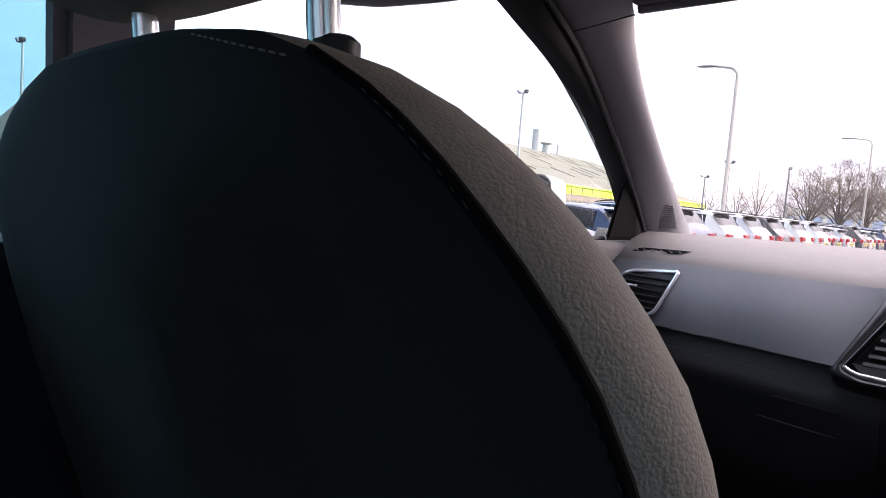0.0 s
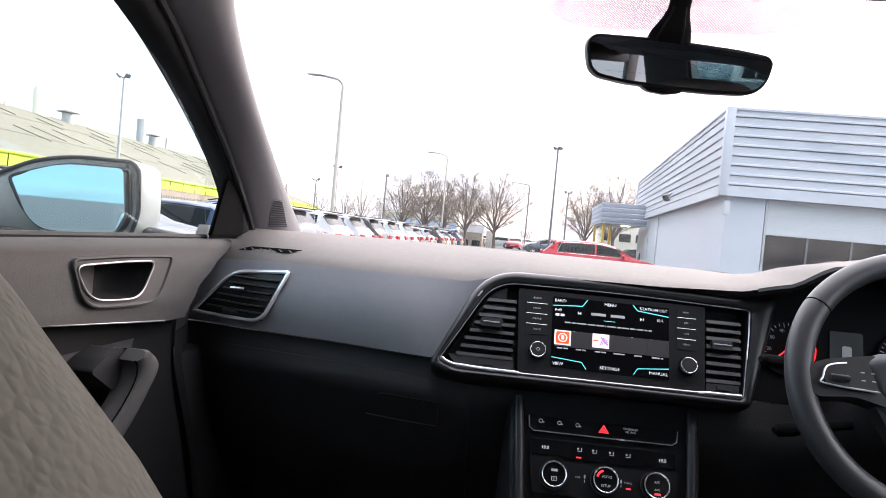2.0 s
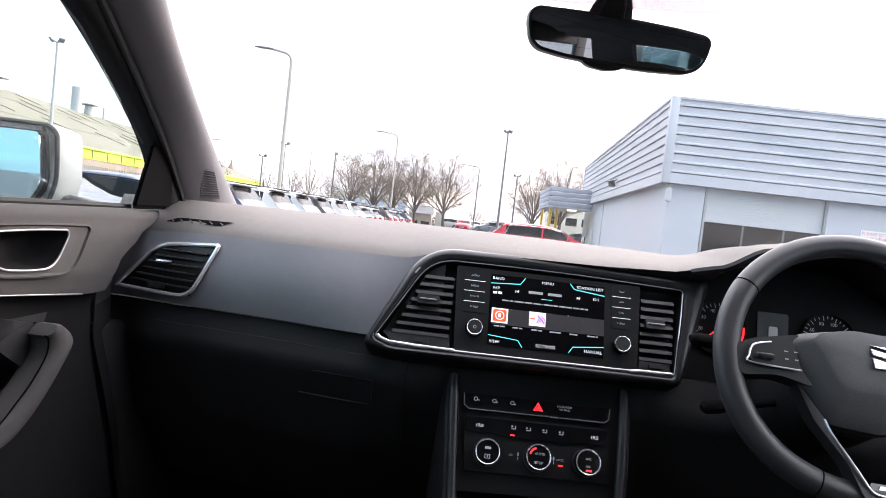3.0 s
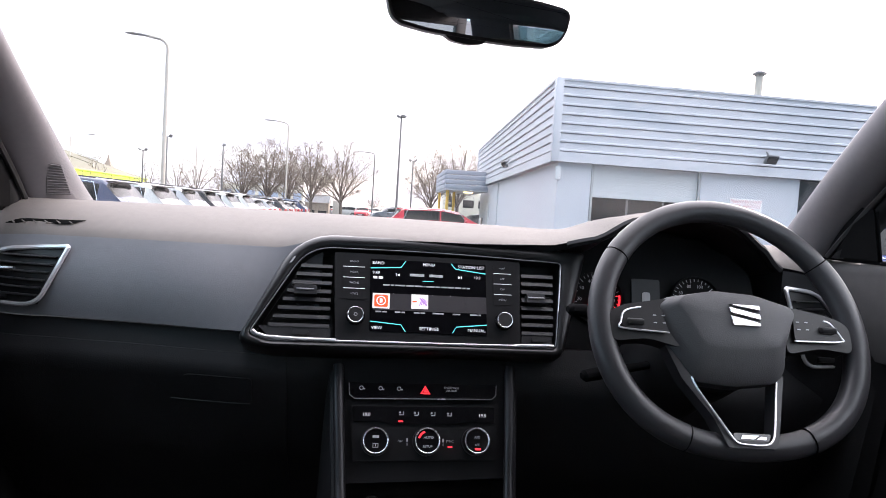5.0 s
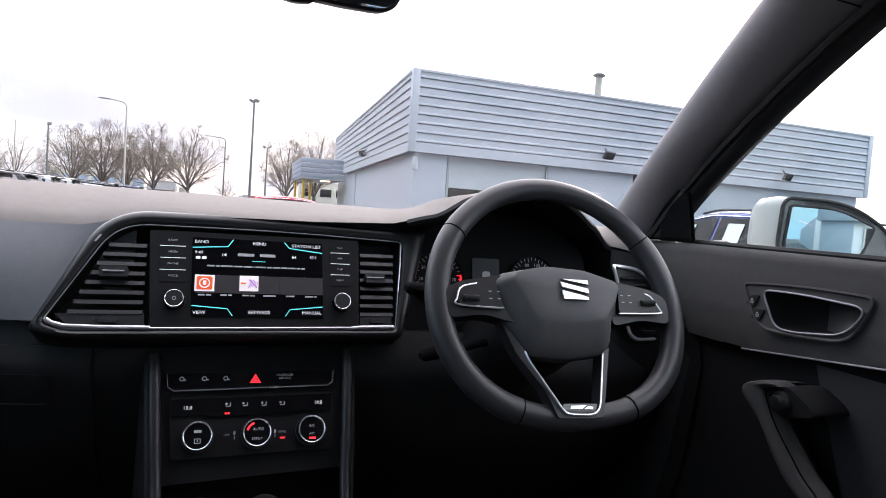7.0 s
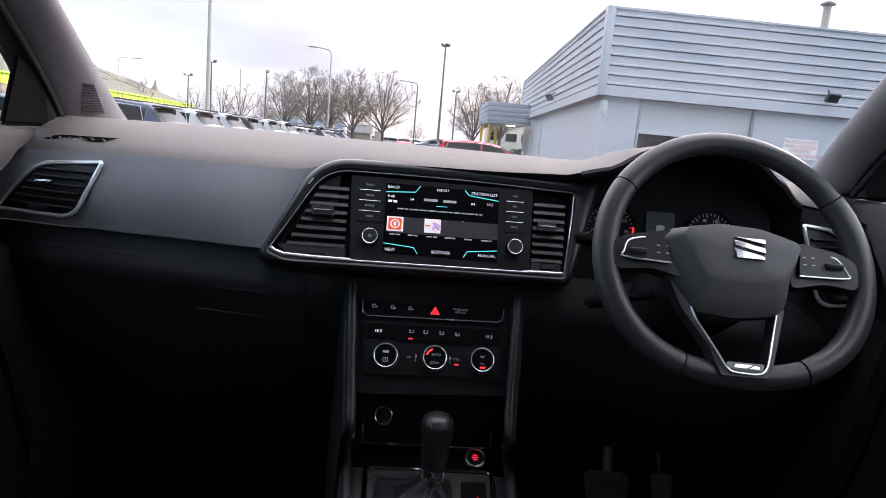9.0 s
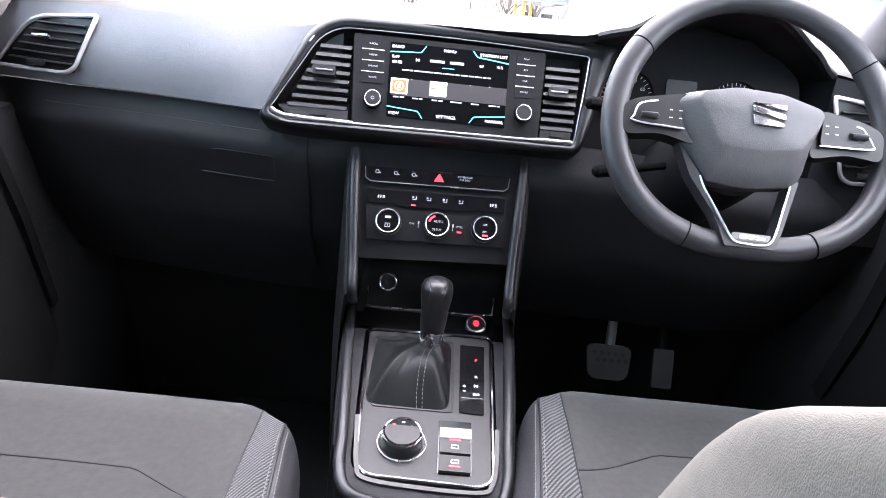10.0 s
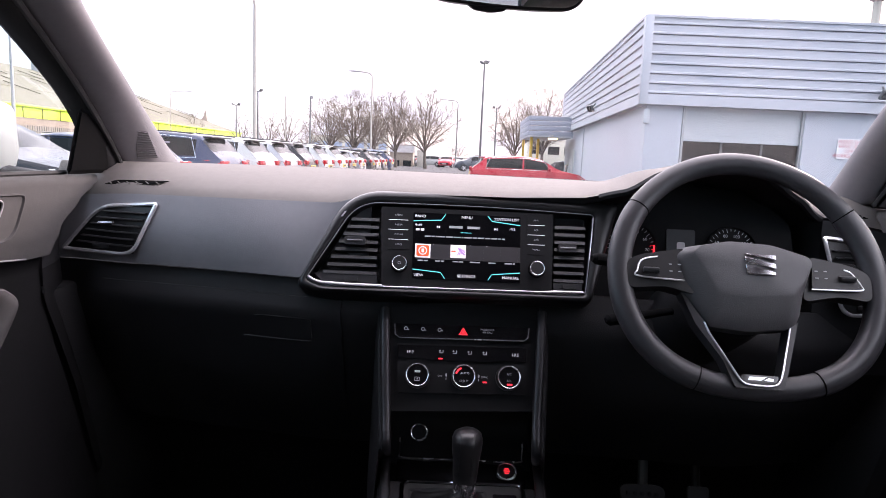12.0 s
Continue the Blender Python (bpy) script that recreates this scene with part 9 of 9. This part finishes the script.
    for sg in (1, -1):
        bm = bm_new()
        add_loft(bm, [[P(s, j, sg) + Vector((sg * 0.012, -0.012, 0)) for s, j in ((0.015, 3.15), (0.05, 4.15), (0.34, 4.0), (0.46, 3.6), (0.12, 3.1))], [P(s, j, sg) + Vector((sg * -0.05, 0.06, 0)) for s, j in ((0.015, 3.15), (0.05, 4.15), (0.34, 4.0), (0.46, 3.6), (0.12, 3.1))]])
        part("tail_light", bm, M_TAIL, c, "red tail light")
        bm = bm_new()
        add_box(bm, (sg * 0.60, -Lh / 2 + 0.035, zl + 0.0), (0.33, 0.10, 0.15), bevel=0.02)
        part("tail_light", bm, M_TAIL, c, "red tail light")
        bm = bm_new()
        add_loft(bm, [[P(s, j, sg) + Vector((sg * 0.012, 0.012, 0)) for s, j in ((4.36, 3.0), (4.32, 3.9), (4.0, 3.95), (3.95, 3.5), (4.2, 2.9))], [P(s, j, sg) + Vector((sg * -0.06, -0.06, 0)) for s, j in ((4.36, 3.0), (4.32, 3.9), (4.0, 3.95), (3.95, 3.5), (4.2, 2.9))]])
        part("head_light", bm, M_HEADL, c, "clear headlight")
        p = P(2.95, 4.05, sg)
        bm = bm_new()
        add_box(bm, p + Vector((sg * 0.12, 0, 0.05)), (0.20, 0.10, 0.13), bevel=0.03)
        part("door_mirror", bm, body, c)
        for s in (1.35, 2.3):
            bm = bm_new()
            q = P(s, 3.6, sg)
            add_box(bm, q + Vector((sg * 0.02, 0, -0.06)), (0.03, 0.18, 0.03), bevel=0.008)
            part("door_handle", bm, body, c)
        for s in (0.85, 3.55):
            wx, wy_ = sg * (wmax - 0.10), s * k - Lh / 2
            bm = bm_new()
            add_loft(bm, [[Vector((wx + sg * o, wy_ + r * math.cos(2 * math.pi * q / 24), 0.33 + r * math.sin(2 * math.pi * q / 24))) for q in range(24)] for r, o in ((0.22, -0.10), (0.325, -0.10), (0.33, 0.0), (0.325, 0.10), (0.22, 0.105))])
            tw = part("wheel", bm, M_TYRE, c, "black tyre on alloy rim")
            bm = bm_new()
            for q in range(5):
                a = 2 * math.pi * q / 5
                add_tube(bm, [(wx + sg * 0.10, wy_, 0.33), (wx + sg * 0.095, wy_ + 0.21 * math.cos(a), 0.33 + 0.21 * math.sin(a))], 0.03, 5)
            add_tube(bm, [(wx + sg * 0.095, wy_ + 0.215 * math.cos(2 * math.pi * q / 20), 0.33 + 0.215 * math.sin(2 * math.pi * q / 20)) for q in range(20)], 0.014, 5, closed=True)
            part("rim", bm, M_ALLOY, tw)
            bm = bm_new()
            add_tube(bm, [(sg * (wmax - 0.012), wy_ + 0.37 * math.cos(math.pi * q / 14), 0.33 + 0.37 * math.sin(math.pi * q / 14)) for q in range(15)], 0.026, 5)
            part("wheel_arch", bm, M_RUBBER, c)
    for yy, mt, z in ((-Lh / 2 - 0.012, M_PLATE, zl - 0.16), (Lh / 2 + 0.012, M_SIGNW, 0.50)):
        bm = bm_new()
        add_box(bm, (0, yy, z), (0.52, 0.02, 0.115), bevel=0.004)
        pl = part("number_plate", bm, mt, c, "plain plate with a dark bar")
        bm = bm_new()
        add_box(bm, (0, yy - 0.012 if yy < 0 else yy + 0.012, z), (0.40, 0.004, 0.06))
        part("plate_bar", bm, M_BLACK, pl)
    bm = bm_new()
    add_box(bm, (0, -Lh / 2 + 0.02, 0.42), (1.45, 0.10, 0.20), bevel=0.03)
    part("rear_bumper", bm, M_LOWER, c)
    bm = bm_new()
    add_box(bm, (0, Lh / 2 - 0.03, 0.52), (1.1, 0.08, 0.22), bevel=0.03)
    part("grille", bm, M_BLACK, c)
    if style != "saloon":
        bm = bm_new()
        q0, q1 = P(0.50, 6.2, -1), P(0.50, 6.2, 1)
        add_box(bm, ((q0 + q1) / 2 + Vector((0, -0.05, 0.035))), (abs(q1.x - q0.x) * 1.0, 0.22, 0.035), bevel=0.012)
        part("roof_spoiler", bm, M_BLACK if style == "suv" else body, c)
    if style == "suv":
        for sg in (1, -1):
            bm = bm_new()
            add_tube(bm, [P(s, 6.0, sg) + Vector((0, 0, 0.03)) for s in lin(0.75, 2.5, 8)], 0.018, 6)
            part("roof_rail", bm, M_BLACK, c)
    if paper:
        for s0 in paper:
            bm = bm_new()
            add_grid(bm, lambda s, j: P(s, abs(j), -1) + Vector((-0.02, 0, 0.004)), lin(s0, s0 + 0.34, 2), lin(4.1, 4.74, 3))
            part("price_sheet", bm, M_PAPER, c, "white sheet of paper in the window")
    c.matrix_world = pose(x, y, GROUND, 0, 0, turn)
    return c


ROW = [(P_NAVY, "hatch", 10.9), (P_NAVY, "suv", 13.9), (P_WHITE, "suv", 16.4), (P_SILVER, "suv", 18.7), (P_BLACK, "suv", 20.9), (P_WHITE, "suv", 23.5), (P_WHITE, "suv", 26.1), (P_GREY, "hatch", 28.8), (P_SILVER, "hatch", 31.4), (P_BLACK, "suv", 34.0), (P_SILVER, "hatch", 36.6), (P_GREY, "hatch", 39.2), (P_NAVY, "suv", 41.8)]
NAMES = {"navy_paint": "dark navy", "silver_paint": "silver", "grey_paint": "dark grey", "white_paint": "white", "black_paint": "black"}
for i, (pt, stl, yy) in enumerate(ROW):
    car(-7.65 + 0.03 * i, yy, 88, pt, stl, NAMES[pt.name] + " " + ("tall five-door car" if stl == "suv" else "hatchback") + " parked in the long row", "row of parked cars")
for i, (az, dist, pt, stl, tn) in enumerate(((-5.6, 84, P_SILVER, "hatch", 60), (-3.4, 86, P_WHITE, "hatch", 70), (-1.9, 84, P_RED, "hatch", 170), (-0.9, 88, P_WHITE, "hatch", 165), (0.6, 66, P_GREY, "suv", 100), (8.2, 60, P_BLACK, "saloon", 90))):
    x, y = at_az(az, dist)
    car(x, y, tn, pt, stl, "small " + {"red_paint": "red"}.get(pt.name, NAMES.get(pt.name, "")) + " car parked across the yard", "cars across the yard")
car(2.15, 23.0, -90, P_RED, "hatch", "bright red family SUV parked before the workshop")
car(-6.9, 7.4, -88, P_BLACK, "suv", "black car with clear headlights facing the yard lane")
car(7.6, 7.2, -4, P_BLUE, "suv", "tall blue hatchback with price sheets in its windows", paper=(1.38, 2.45))

# ---- showroom behind the car, seen in the mirrors ----
show = thing("showroom_building", (36, -49, GROUND), "grey showroom with tall dark windows behind the car", "building")
bm = bm_new()
add_box(bm, (36.4, -49.0, 3.9), (28.0, 6.0, 2.6), bevel=0.04)
part("upper_band", bm, M_CLAD, show, "blue-grey metal fascia band")
bm = bm_new()
add_box(bm, (36.4, -49.3, (2.6 + GROUND) / 2), (27.4, 5.2, 2.6 - GROUND), bevel=0.02)
part("wall", bm, M_WALL, show)
# long low wing running away behind it
m_ = look((30.5, -72.0, 1.7), (71.6, -181.0, 1.7))
bm = bm_new()
add_box(bm, (-8.0, 0.0, -58.0), (16.0, 3.7, 116.0), m_, bevel=0.03)
part("rear_wing", bm, M_WALL, show, "long pale wing")
for k in range(7):
    x = 25.0 + 4.0 * k
    bm = bm_new()
    add_box(bm, (x, -46.68, 1.1), (3.2, 0.08, 2.1))
    w_ = part("window", bm, M_DARKWIN, show, "tall dark window")
    for q in (-1.6, -0.53, 0.53, 1.6):
        bm = bm_new()
        add_box(bm, (x + q, -46.62, 1.1), (0.09, 0.07, 2.2))
        part("window_frame", bm, M_STEEL, w_)
